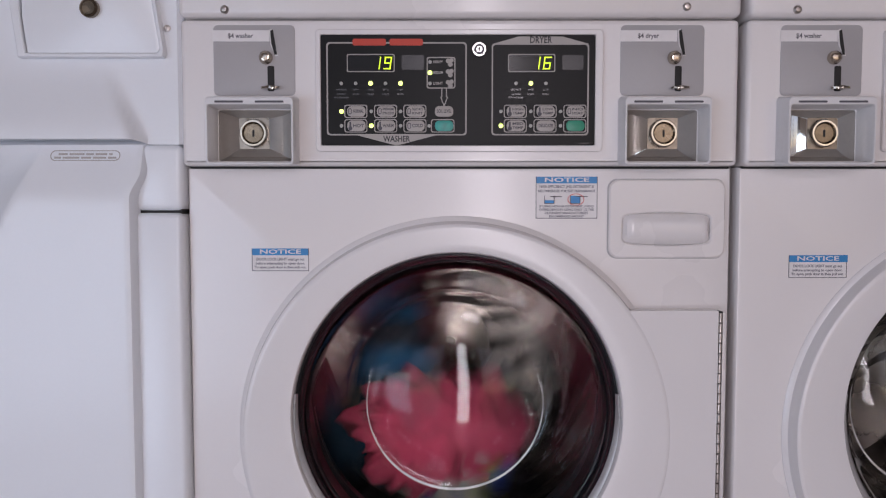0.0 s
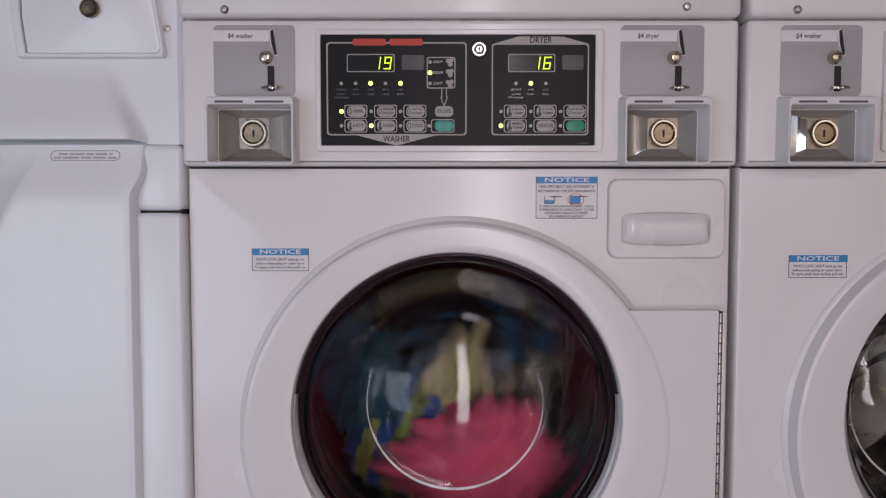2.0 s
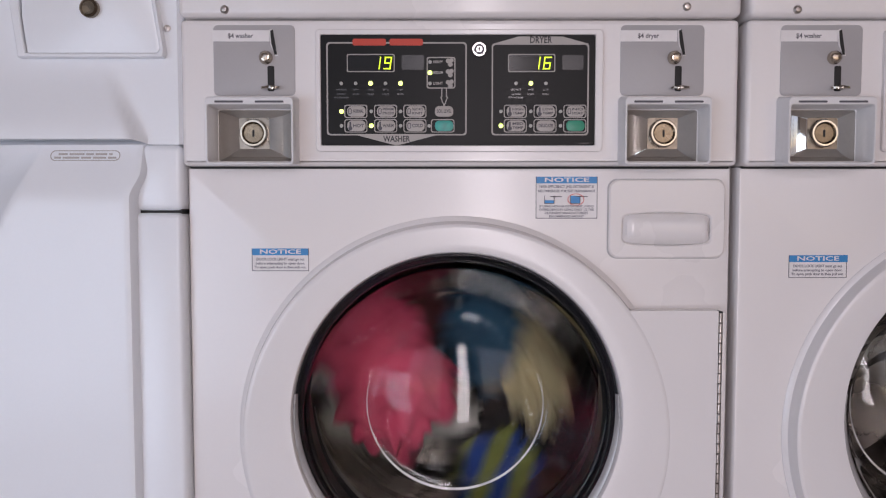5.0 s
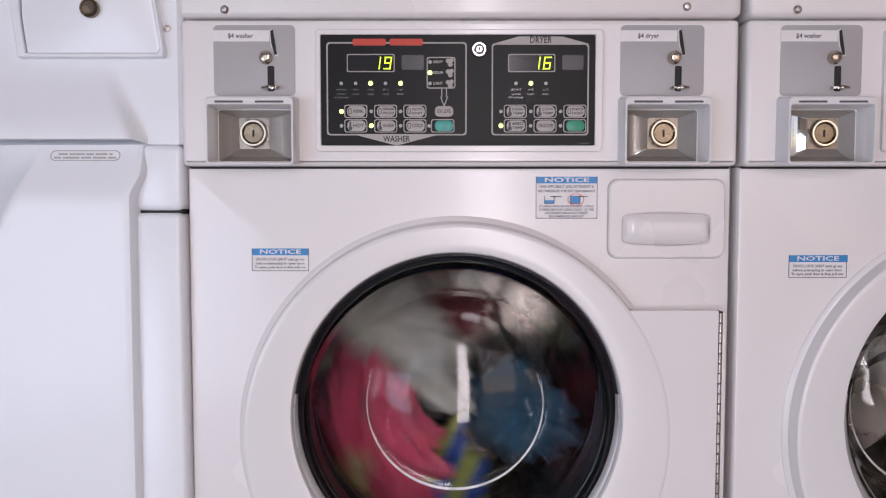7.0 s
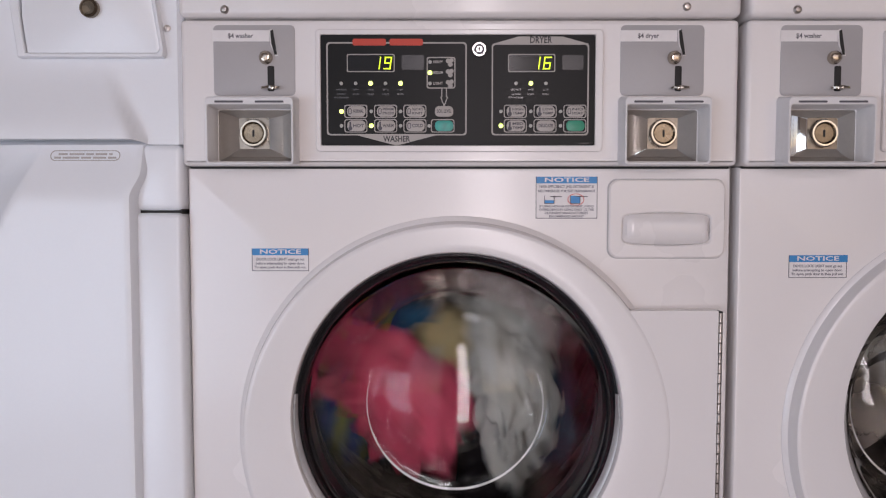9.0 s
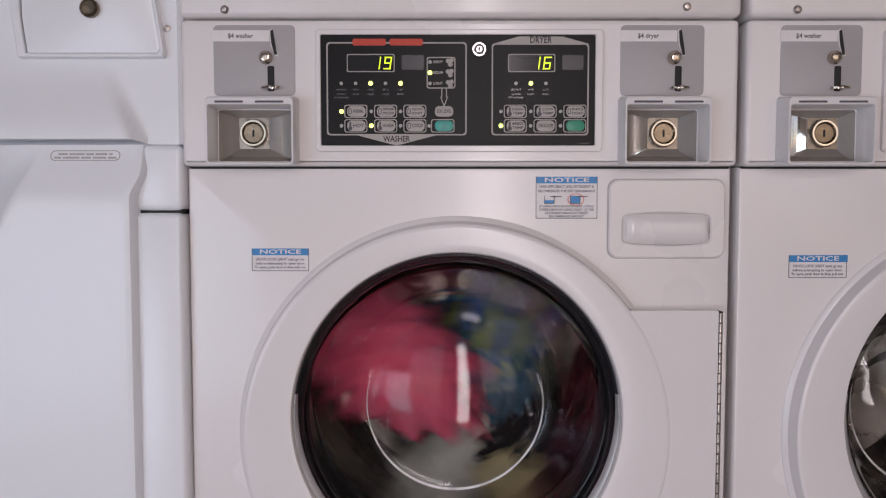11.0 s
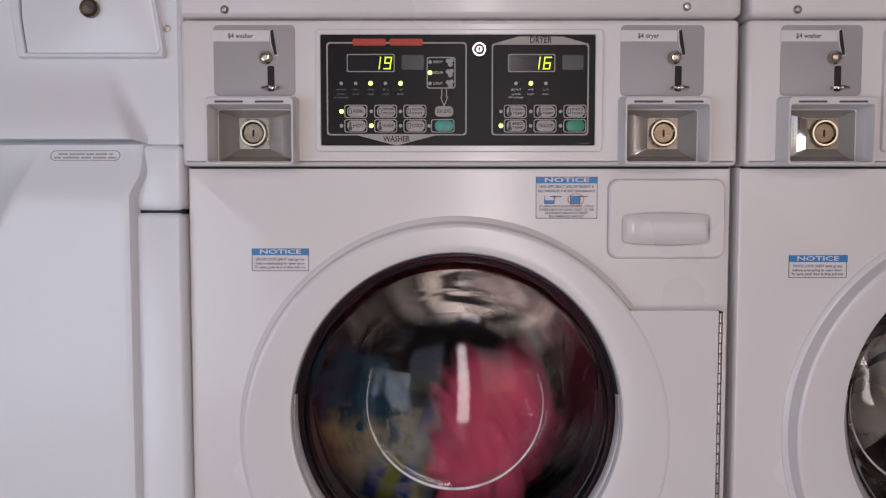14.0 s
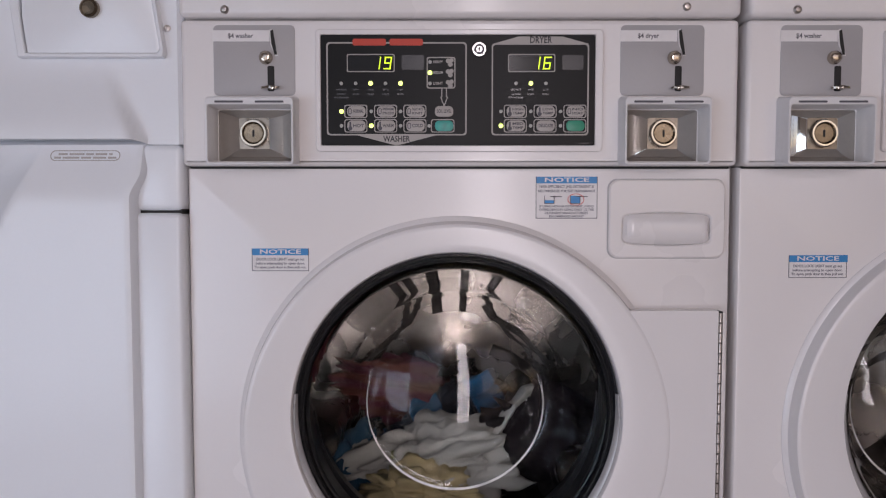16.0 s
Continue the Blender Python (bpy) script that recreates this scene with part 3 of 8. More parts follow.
def washer_door(m):
    """Dished white door with a hinge plate, black ring, rubber lip and glass bowl."""
    r = DOOR_R
    rim = [(r + 0.0115, 0.004), (r + 0.0115, -0.0012), (r + 0.0095, -0.0030), (r + 0.0050, -0.0045), (r + 0.0025, DOOR_Y + 0.005), (r + 0.0015, DOOR_Y + 0.0014), (r - 0.0005, DOOR_Y + 0.0002), (r - 0.004, DOOR_Y)]
    lift = -0.0056 / DROP    # the lip sits a little higher than the drum's axis
    dish = [(r - 0.016, DOOR_Y + 0.0004, 0.8), (0.232, DOOR_Y + 0.0008, 0.45), (0.213, DOOR_Y + 0.0014, 0.5 * lift), (0.2078, DOOR_Y + 0.0024, lift), (0.2062, DOOR_Y + 0.0050, lift), (0.2057, DOOR_Y + 0.010, lift), (0.2057, 0.05, lift)]
    door = part("door", lathe([(a, b, DROP) for a, b in rim] + [(a, b, DROP * k) for a, b, k in dish], AXIS_X, AXIS_Z, 128), DOOR_WHITE, m, "white dished washer door")
    hx1, low, high, mid = 0.3205, AXIS_Z - DROP - 0.2, 0.8154, AXIS_Z - DROP
    arc = [math.asin((low - mid) / (r - 0.004)) + (math.asin((high - mid) / (r - 0.004)) - math.asin((low - mid) / (r - 0.004))) * i / 24 for i in range(25)]
    edge = [(AXIS_X + (r - 0.004) * math.cos(a), mid + (r - 0.004) * math.sin(a)) for a in arc]
    part("hinge_plate", slab(edge + [(hx1, high), (hx1, low)], 0.004, DOOR_Y + 0.0012, 0.0), DOOR_WHITE, door, "white hinge side of the door")
    hinge = 0.3243
    for i in range(34):
        zc = 0.8128 - 0.0064 - i * 0.0127
        part("hinge_knuckle", lathe_z(hinge, DOOR_Y + 0.006, zc - 0.0059, zc + 0.0059, 0.0023), HINGE_METAL, door, "steel piano hinge knuckle")
    part("hinge_gap", box(hx1, hinge + 0.0042, DOOR_Y + 0.009, 0.002, low, high - 0.002), DARK, door, "dark slit behind the hinge")
    part("hinge_leaf", box(hinge + 0.0044, hinge + 0.0092, DOOR_Y + 0.010, 0.003, low, high - 0.003, 0.001), DOOR_WHITE, door, "painted hinge leaf on the cabinet")
    # glossy black ring above, grey trim along its lower half, then the stepped lip that holds the glass
    up = -0.0056
    part("outer_ring", lathe([(0.2059, -0.006, up), (0.2050, -0.010, up), (0.2030, -0.0105, up), (0.2005, -0.007, up), (0.1985, 0.0, up), (0.1985, 0.02, up)], AXIS_X, AXIS_Z, 128), RING_BLACK, door, "glossy black outer door ring")
    trim = bmesh.new()
    rows = []
    for k in range(73):
        a = radians(172 + 196 * k / 72)
        full = math.sin(math.pi * k / 72) ** 0.6
        rows.append([trim.verts.new((AXIS_X + q * math.cos(a), yy, AXIS_Z - up + q * math.sin(a))) for q, yy in
                     ((0.2058, -0.015), (0.2048, -0.0170), (0.2032, -0.0165), (0.2024 - 0.0060 * full, -0.0125), (0.2018 - 0.0060 * full, -0.0108))])
    for a, b in zip(rows, rows[1:]):
        for q in range(4):
            trim.faces.new((a[q], a[q + 1], b[q + 1], b[q]))
    part("lower_trim", trim, RING_GREY, door, "grey trim round the lower half of the glass")
    part("inner_ring", lathe([(0.2008, 0.02, up), (0.2005, -0.004, up), (0.1995, -0.0062, up), (0.1982, -0.004, up), (0.1976, 0.001, -0.004), (0.1966, 0.002, -0.004), (0.1958, 0.001, -0.004), (0.1950, 0.005, -0.003), (0.196, 0.02, -0.003)], AXIS_X, AXIS_Z, 128), RING_BLACK, door, "glossy black stepped ring")
    # glass bowl that reaches into the drum
    out = [(0.1952, 0.006, -0.003), (0.1925, 0.009, -0.003), (0.185, 0.027, -0.002), (0.174, 0.053), (0.161, 0.080), (0.150, 0.102), (0.142, 0.115), (0.132, 0.1215), (0.118, 0.1215), (0.105, 0.117), (0.085, 0.111), (0.06, 0.1065), (0.03, 0.104), (0.0, 0.1035)]
    back = [(a + (0.0042 if i < 7 else 0.002 if i == 7 else 0.0), b + (0.0015 if i < 6 else 0.004)) for i, (a, b, *c) in enumerate(out)]
    back[0] = (0.1965, 0.010)
    glass = lathe(out + back[::-1], AXIS_X, AXIS_Z, 128, close=True)
    for v in glass.verts:
        dx, dz = v.co.x - AXIS_X, v.co.z - AXIS_Z
        d = math.hypot(dx, dz)
        # the bowl's foot leans back at the top; the trough round it keeps its depth below
        k = smooth_step(0.118, 0.085, d)
        v.co.y += 0.11 * (k * dz + (1 - k) * max(0.0, dz)) * smooth_step(0.1315, 0.1185, d)
    bowl = part("glass_bowl", glass, GLASS, door, "clear wet glass bowl of the door")
    bowl.visible_shadow = False
    # painted highlight: a pale added strip along the foot of the bowl, strongest below
    line = bmesh.new()
    rows = []
    for k in range(61):
        a = radians(168 + 204 * k / 60)
        thick = 0.0004 + 0.0016 * math.sin(math.pi * k / 60) ** 1.5
        rows.append([line.verts.new((AXIS_X + (0.1262 + thick * math.cos(q)) * math.cos(a), 0.1185 + 0.5 * thick * math.sin(q), AXIS_Z - 0.0110 + (0.1262 + thick * math.cos(q)) * math.sin(a))) for q in (2 * math.pi * i / 8 for i in range(8))])
    for a, b in zip(rows, rows[1:]):
        bridge(line, a, b)
    part("foot_highlight", line, RIM_GLINT, bowl, "pale strip painting the highlight along the foot of the glass")
    # rubber boot behind the glass, out to the drum mouth
    part("rubber_boot", lathe([(0.2082, 0.045), (0.203, 0.034), (0.197, 0.036), (0.1935, 0.032), (0.194, 0.06), (0.20, 0.075), (0.213, 0.085), (0.20, 0.1), (0.205, 0.13), (0.235, 0.135), (0.235, 0.09)], AXIS_X, AXIS_Z, 96), RUBBER, m, "black rubber door boot")


def lathe_z(cx, cy, z0, z1, r, n=12):
    bm = bmesh.new()
    loops = [[bm.verts.new((cx + k * r * math.cos(2 * math.pi * i / n), cy + k * r * math.sin(2 * math.pi * i / n), z)) for i in range(n)]
             for k, z in ((0.7, z0), (1, z0 + 0.0008), (1, z1 - 0.0008), (0.7, z1))]
    for a, b in zip(loops, loops[1:]):
        bridge(bm, a, b)
    bm.faces.new(loops[0])
    bm.faces.new(loops[-1])
    return bm


def drum_of(m):
    """Steel drum with three lifters; its origin lies on its axis."""
    drum = base("drum", "", "")
    drum.location = (AXIS_X, 0.33, AXIS_Z)
    drum.parent = m
    d = 0.19
    shell = lathe([(0.21, -d - 0.012), (0.245, -d), (0.255, -d + 0.02)] + [(0.256, -d + 0.03 + 0.02 * i) for i in range(15)] + [(0.255, d - 0.03), (0.24, d), (0.15, d + 0.012), (0.06, d - 0.01), (0.0, d - 0.014)], 0, 0, 96)
    part("drum_shell", shell, STEEL, drum, "ribbed stainless steel drum")
    # groove lines on the rear wall, dark reflections put into their colour, alike in each third
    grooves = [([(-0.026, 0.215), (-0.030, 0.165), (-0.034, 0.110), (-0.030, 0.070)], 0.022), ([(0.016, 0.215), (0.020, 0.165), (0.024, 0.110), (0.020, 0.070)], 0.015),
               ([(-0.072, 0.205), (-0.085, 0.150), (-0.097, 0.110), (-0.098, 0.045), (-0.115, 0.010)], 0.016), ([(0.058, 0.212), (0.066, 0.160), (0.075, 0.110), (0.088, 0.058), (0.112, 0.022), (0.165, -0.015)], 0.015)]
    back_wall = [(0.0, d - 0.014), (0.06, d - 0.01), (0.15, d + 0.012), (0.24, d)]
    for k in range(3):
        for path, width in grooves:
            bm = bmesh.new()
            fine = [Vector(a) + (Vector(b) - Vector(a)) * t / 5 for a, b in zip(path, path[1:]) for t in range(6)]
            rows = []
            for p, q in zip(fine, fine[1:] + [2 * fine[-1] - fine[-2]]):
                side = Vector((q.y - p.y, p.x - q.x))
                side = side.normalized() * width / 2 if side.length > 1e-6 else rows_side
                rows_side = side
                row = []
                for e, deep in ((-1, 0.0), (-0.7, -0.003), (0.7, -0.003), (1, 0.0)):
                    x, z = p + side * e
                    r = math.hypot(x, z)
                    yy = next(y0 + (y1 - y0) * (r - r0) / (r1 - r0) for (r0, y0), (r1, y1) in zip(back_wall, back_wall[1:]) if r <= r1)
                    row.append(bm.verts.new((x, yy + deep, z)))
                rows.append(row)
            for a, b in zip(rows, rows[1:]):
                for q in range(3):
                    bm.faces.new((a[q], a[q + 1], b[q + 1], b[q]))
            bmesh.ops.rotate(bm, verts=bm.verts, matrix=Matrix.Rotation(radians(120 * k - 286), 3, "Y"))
            part("drum_groove", bm, DRUM_DARK, drum, "groove line of the drum's rear wall, dark reflections in its colour")
    for k in range(3):
        bm = bmesh.new()
        rings = []
        for yy, hgt in ((-d + 0.02, 0.02), (-d + 0.06, 0.05), (d - 0.06, 0.062), (d - 0.01, 0.05)):
            ring = [bm.verts.new((a, yy, b)) for a, b in ((-0.045, -0.253), (-0.028, -0.253 + hgt * 0.7), (-0.010, -0.253 + hgt), (0.010, -0.253 + hgt), (0.028, -0.253 + hgt * 0.7), (0.045, -0.253))]
            rings.append(ring)
        for a, b in zip(rings, rings[1:]):
            bridge(bm, a, b)
        bm.faces.new(rings[0])
        bm.faces.new(rings[-1])
        bmesh.ops.rotate(bm, verts=bm.verts, matrix=Matrix.Rotation(radians(120 * k + 20), 3, "Y"))
        part("lifter", bm, STEEL, drum, "pressed steel drum lifter")
    return drum


def soap_drawer(m):
    out = rounded(0.1868, 0.3322, 0.8800, 0.9781, 0.012)
    x0, x1, z0, z1 = 0.2040, 0.3142, 0.8972, 0.9356
    cx, cz, w, h = (x0 + x1) / 2, (z0 + z1) / 2, (x1 - x0) / 2, (z1 - z0) / 2

    def bowed(pts):
        return [(x, z + 0.0040 * (z - cz) / h * (1 - ((x - cx) / w) ** 2) - 0.0040 * (z - cz) / h * 0.6) for x, z in pts]

    def dense(pts, n=12):
        """Adds points along the four straight sides."""
        full, k = [], len(pts) // 4
        for i, (a, b) in enumerate(zip(pts, pts[1:] + pts[:1])):
            full += [(a[0] + (b[0] - a[0]) * t / n, a[1] + (b[1] - a[1]) * t / n) for t in range(n if i % k == k - 1 else 1)]
        return full

    out = dense(out)
    hole = bowed(dense(rounded(x0, x1, z0, z1, 0.007)))
    drawer = part("soap_drawer", hoop(out, hole, 0.002, -0.007, r=0.0018), ENAMEL, m, "white soap drawer front")
    # shade in the gap round the drawer, painted as a flat grey strip
    part("drawer_gap_shade", hoop(inset(out, -0.0012), out, 0.004, -0.0005), GREY_PLATE, drawer, "thin grey strip painting the shade in the gap round the drawer")
    cup = bmesh.new()
    rings = [loop_at(cup, hole, -0.005), loop_at(cup, inset(hole, 0.001), 0.006)]
    bridge(cup, *rings)
    cup.faces.new(rings[1])
    part("pull_recess", cup, ENAMEL, drawer, "recess behind the finger pull")
    # bulged pad: a lying half-barrel with rounded ends, curving back above and below
    bm = bmesh.new()
    nu, nv = 24, 10
    grid = []
    for a in range(nu + 1):
        u = 2 * a / nu - 1
        tall = (h - 0.0005) * (1 + 0.10 * (0.4 - u * u)) * (1 - 0.16 * max(0.0, abs(u) - 0.86) / 0.14)
        column = []
        for b in range(nv + 1):
            v = 2 * b / nv - 1
            bulge = (1 - abs(v) ** 2.6) * (1 - abs(u) ** 14)
            column.append(bm.verts.new((cx + (w - 0.0007) * u, -0.0025 - 0.0085 * bulge ** 0.7, cz + tall * v)))
        grid.append(column)
    for c0, c1 in zip(grid, grid[1:]):
        for b in range(nv):
            bm.faces.new((c0[b], c1[b], c1[b + 1], c0[b + 1]))
    part("drawer_pull", bm, ENAMEL, drawer, "moulded white finger pull")


def stacked_machine():
    m = base("stacked_washer_dryer", "white coin-operated washer with a dryer stacked on it", "washing machine", "row of laundry machines")
    part("cabinet", cabinet_shell(), ENAMEL_COOL, m, "white cabinet sides")
    washer_front(m)
    part("kick_plate", box(-HALF + 0.01, HALF - 0.01, 0.03, 0.045, 0.0, 0.088, 0.002), GREY_PLATE, m, "grey kick plate")
    # control housing and dryer front above it
    housing = box(-0.341, 0.341, PANEL, 0.05, 0.9945, TOP - 0.0012, 0.0055, 3)
    face = min(housing.faces, key=lambda f: f.calc_center_median().y - 0.1 * f.calc_area())
    hx = [v.co.x for v in face.verts]
    hz = [v.co.z for v in face.verts]
    housing.faces.remove(face)
    xs, zs = [min(hx), -0.2998, -0.2007, 0.1979, 0.2953, max(hx)], [min(hz), 0.9990, 1.0668, max(hz)]
    for i in range(5):
        for j in range(3):
            if (i, j) not in ((1, 1), (3, 1)):      # the two coin boxes sink in here
                housing.faces.new([housing.verts.new((x, PANEL, z)) for x, z in ((xs[i], zs[j]), (xs[i + 1], zs[j]), (xs[i + 1], zs[j + 1]), (xs[i], zs[j + 1]))])
    part("control_housing", housing, ENAMEL, m, "white control housing")
    part("housing_gap", box(-HALF + 0.004, HALF - 0.004, 0.0, 0.05, SEAM - 0.002, SEAM + 0.004), DARK, m, "dark seam")
    dryer = part("dryer_front", box(-0.341, 0.341, -0.025, 0.05, TOP + 0.0008, 1.97, 0.007, 3), ENAMEL, m, "white dryer front")
    for sx, sz in ((-0.2843, 1.1818), (0.2737, 1.1852)):
        part("screw", lathe([(0, -0.023), (0.0052, -0.024), (0.005, -0.0265), (0.003, -0.0285), (0, -0.029)], sx, sz, 18), HINGE_METAL, dryer, "small steel screw")
    control_panel(m)
    coin_unit(m, (-0.3004, -0.2011), -0.3030, -0.1975, -0.2291, "$4 washer")
    coin_unit(m, (0.1958, 0.2978), 0.1947, 0.2985, 0.2678, "$4 dryer")
    washer_door(m)
    soap_drawer(m)
    drum = drum_of(m)
    return m, drum


def cabinet_shell():
    bm = bmesh.new()
    for x0, x1 in ((-HALF, -HALF + 0.004), (HALF - 0.004, HALF)):
        box(x0, x1, 0.05, 0.72, 0.02, 1.97, bm=bm)
    box(-HALF + 0.004, HALF - 0.004, 0.716, 0.72, 0.02, 1.97, bm=bm)
    box(-HALF + 0.004, HALF - 0.004, 0.05, 0.716, SEAM - 0.004, SEAM, bm=bm)
    box(-HALF + 0.004, HALF - 0.004, 0.05, 0.716, 1.966, 1.97, bm=bm)
    return bm


machine, drum = stacked_machine()
PITCH = 0.6915
neighbour = copy_thing(machine, pose(PITCH, 0, 0))


# ---- stickers ----
def notice(parent, x0, x1, z0, z1, dx, lines, head, y=-0.0008, corner=0.0):
    """A paper sticker with a blue NOTICE band; parent is the machine it is stuck to."""
    s = part("notice_sticker", slab([(x0, z0), (x1, z0), (x1, z1), (x0, z1)], 0.0006, y), PAPER, parent, "white notice sticker with a blue band")
    e = 0.0008
    part("sticker_border", hoop([(x0, z0), (x1, z0), (x1, z1), (x0, z1)], [(x0 + e, z0 + e), (x1 - e, z0 + e), (x1 - e, z1 - e), (x0 + e, z1 - e)], y, y - 0.0002), INK_TEXT, s)
    part("blue_band", slab([(x0 + e, z1 - head), (x1 - e + corner, z1 - head), (x1 - e + corner, z1 + corner * 0.2), (x0 + e, z1)], y, y - 0.0003), BLUE_INK, s, "blue heading band")
    writing("notice_text", "NOTICE", (x0 + x1) / 2, z1 - head / 2, y - 0.0004, head * 0.62, INK_WHITE, s, width=(x1 - x0) * (0.72 if head > 0.0075 else 0.4))
    for text, z, w, h, mat in lines:
        writing("sticker_text", text, (x0 + x1) / 2, z, y - 0.0002, h, mat, s, width=w)
    return s


def lock_notice(parent, x0, x1, z0, z1, corner=0.0):
    w, h = x1 - x0, z1 - z0
    rows = [("DOOR LOCK LIGHT must go out", z1 - 0.48 * h, 0.84 * w, 0.0033, INK_FAINT), ("before attempting to open door.", z1 - 0.66 * h, 0.86 * w, 0.0031, INK_FAINT),
            ("To open, push door in then pull out.", z1 - 0.83 * h, 0.90 * w, 0.0031, INK_FAINT)]
    notice(parent, x0, x1, z0, z1, 0, rows, 0.30 * h, corner=corner)


lock_notice(machine, -0.2616, -0.1896, 0.8631, 0.8917)
lock_notice(neighbour, 0.4153 - PITCH, 0.4887 - PITCH, 0.8545, 0.8831, corner=0.0016)
sx0, sx1, sz0, sz1 = 0.0958, 0.1732, 0.9294, 0.9818
sw, sh = sx1 - sx0, sz1 - sz0
big = notice(machine, sx0, sx1, sz0, sz1, 0, [
    ("HIGH EFFICIENCY (HE) DETERGENT IS", sz1 - 0.24 * sh, 0.88 * sw, 0.0032, INK_FAINT), ("RECOMMENDED FOR BEST PERFORMANCE", sz1 - 0.345 * sh, 0.92 * sw, 0.0030, INK_FAINT),
    ("IF USING NON HE DETERGENT, AVOID", sz1 - 0.71 * sh, 0.88 * sw, 0.0028, INK_FAINT), ("OVERDOSING BY USING ONLY 1/2 THE", sz1 - 0.79 * sh, 0.88 * sw, 0.0028, INK_FAINT),
    ("DETERGENT MANUFACTURER'S", sz1 - 0.87 * sh, 0.7 * sw, 0.0028, INK_FAINT), ("RECOMMENDED AMOUNT", sz1 - 0.95 * sh, 0.56 * sw, 0.0026, INK_FAINT)], 0.16 * sh)


def scoop(parent, cx, cz, fill):
    w, h, y = 0.0064, 0.0045, -0.001
    bm = slab([(cx - w, cz - h), (cx + w * 0.9, cz - h), (cx + w, cz + (h if fill else -0.2 * h)), (cx - w, cz + (h if fill else -0.2 * h))], y, y - 0.0003)
    part("scoop_fill", bm, BLUE_INK, parent)
    bm = bmesh.new()
    for x0, x1, z0, z1 in ((-w, -w + 0.0008, -h, h), (w - 0.0008, w, -h, h), (-w, w, -h - 0.0008, -h), (w * 0.2, 2.4 * w, h * 0.7, h * 0.95)):
        slab([(cx + x0, cz + z0), (cx + x1, cz + z0), (cx + x1, cz + z1), (cx + x0, cz + z1)], y - 0.0003, y - 0.0005, bm=bm)
    part("scoop_outline", bm, INK_TEXT, parent)


scoop(big, sx0 + 0.22 * sw, sz1 - 0.545 * sh, False)
scoop(big, sx0 + 0.64 * sw, sz1 - 0.545 * sh, True)
ring = [(sx0 + 0.65 * sw + 0.0105 * math.cos(radians(a)), sz1 - 0.545 * sh + 0.0075 * math.sin(radians(a))) for a in range(0, 360, 12)]
part("red_ring", hoop(ring, inset(ring, 0.0008), -0.0014, -0.0016), INK_RED, big, "red ring round the full scoop")


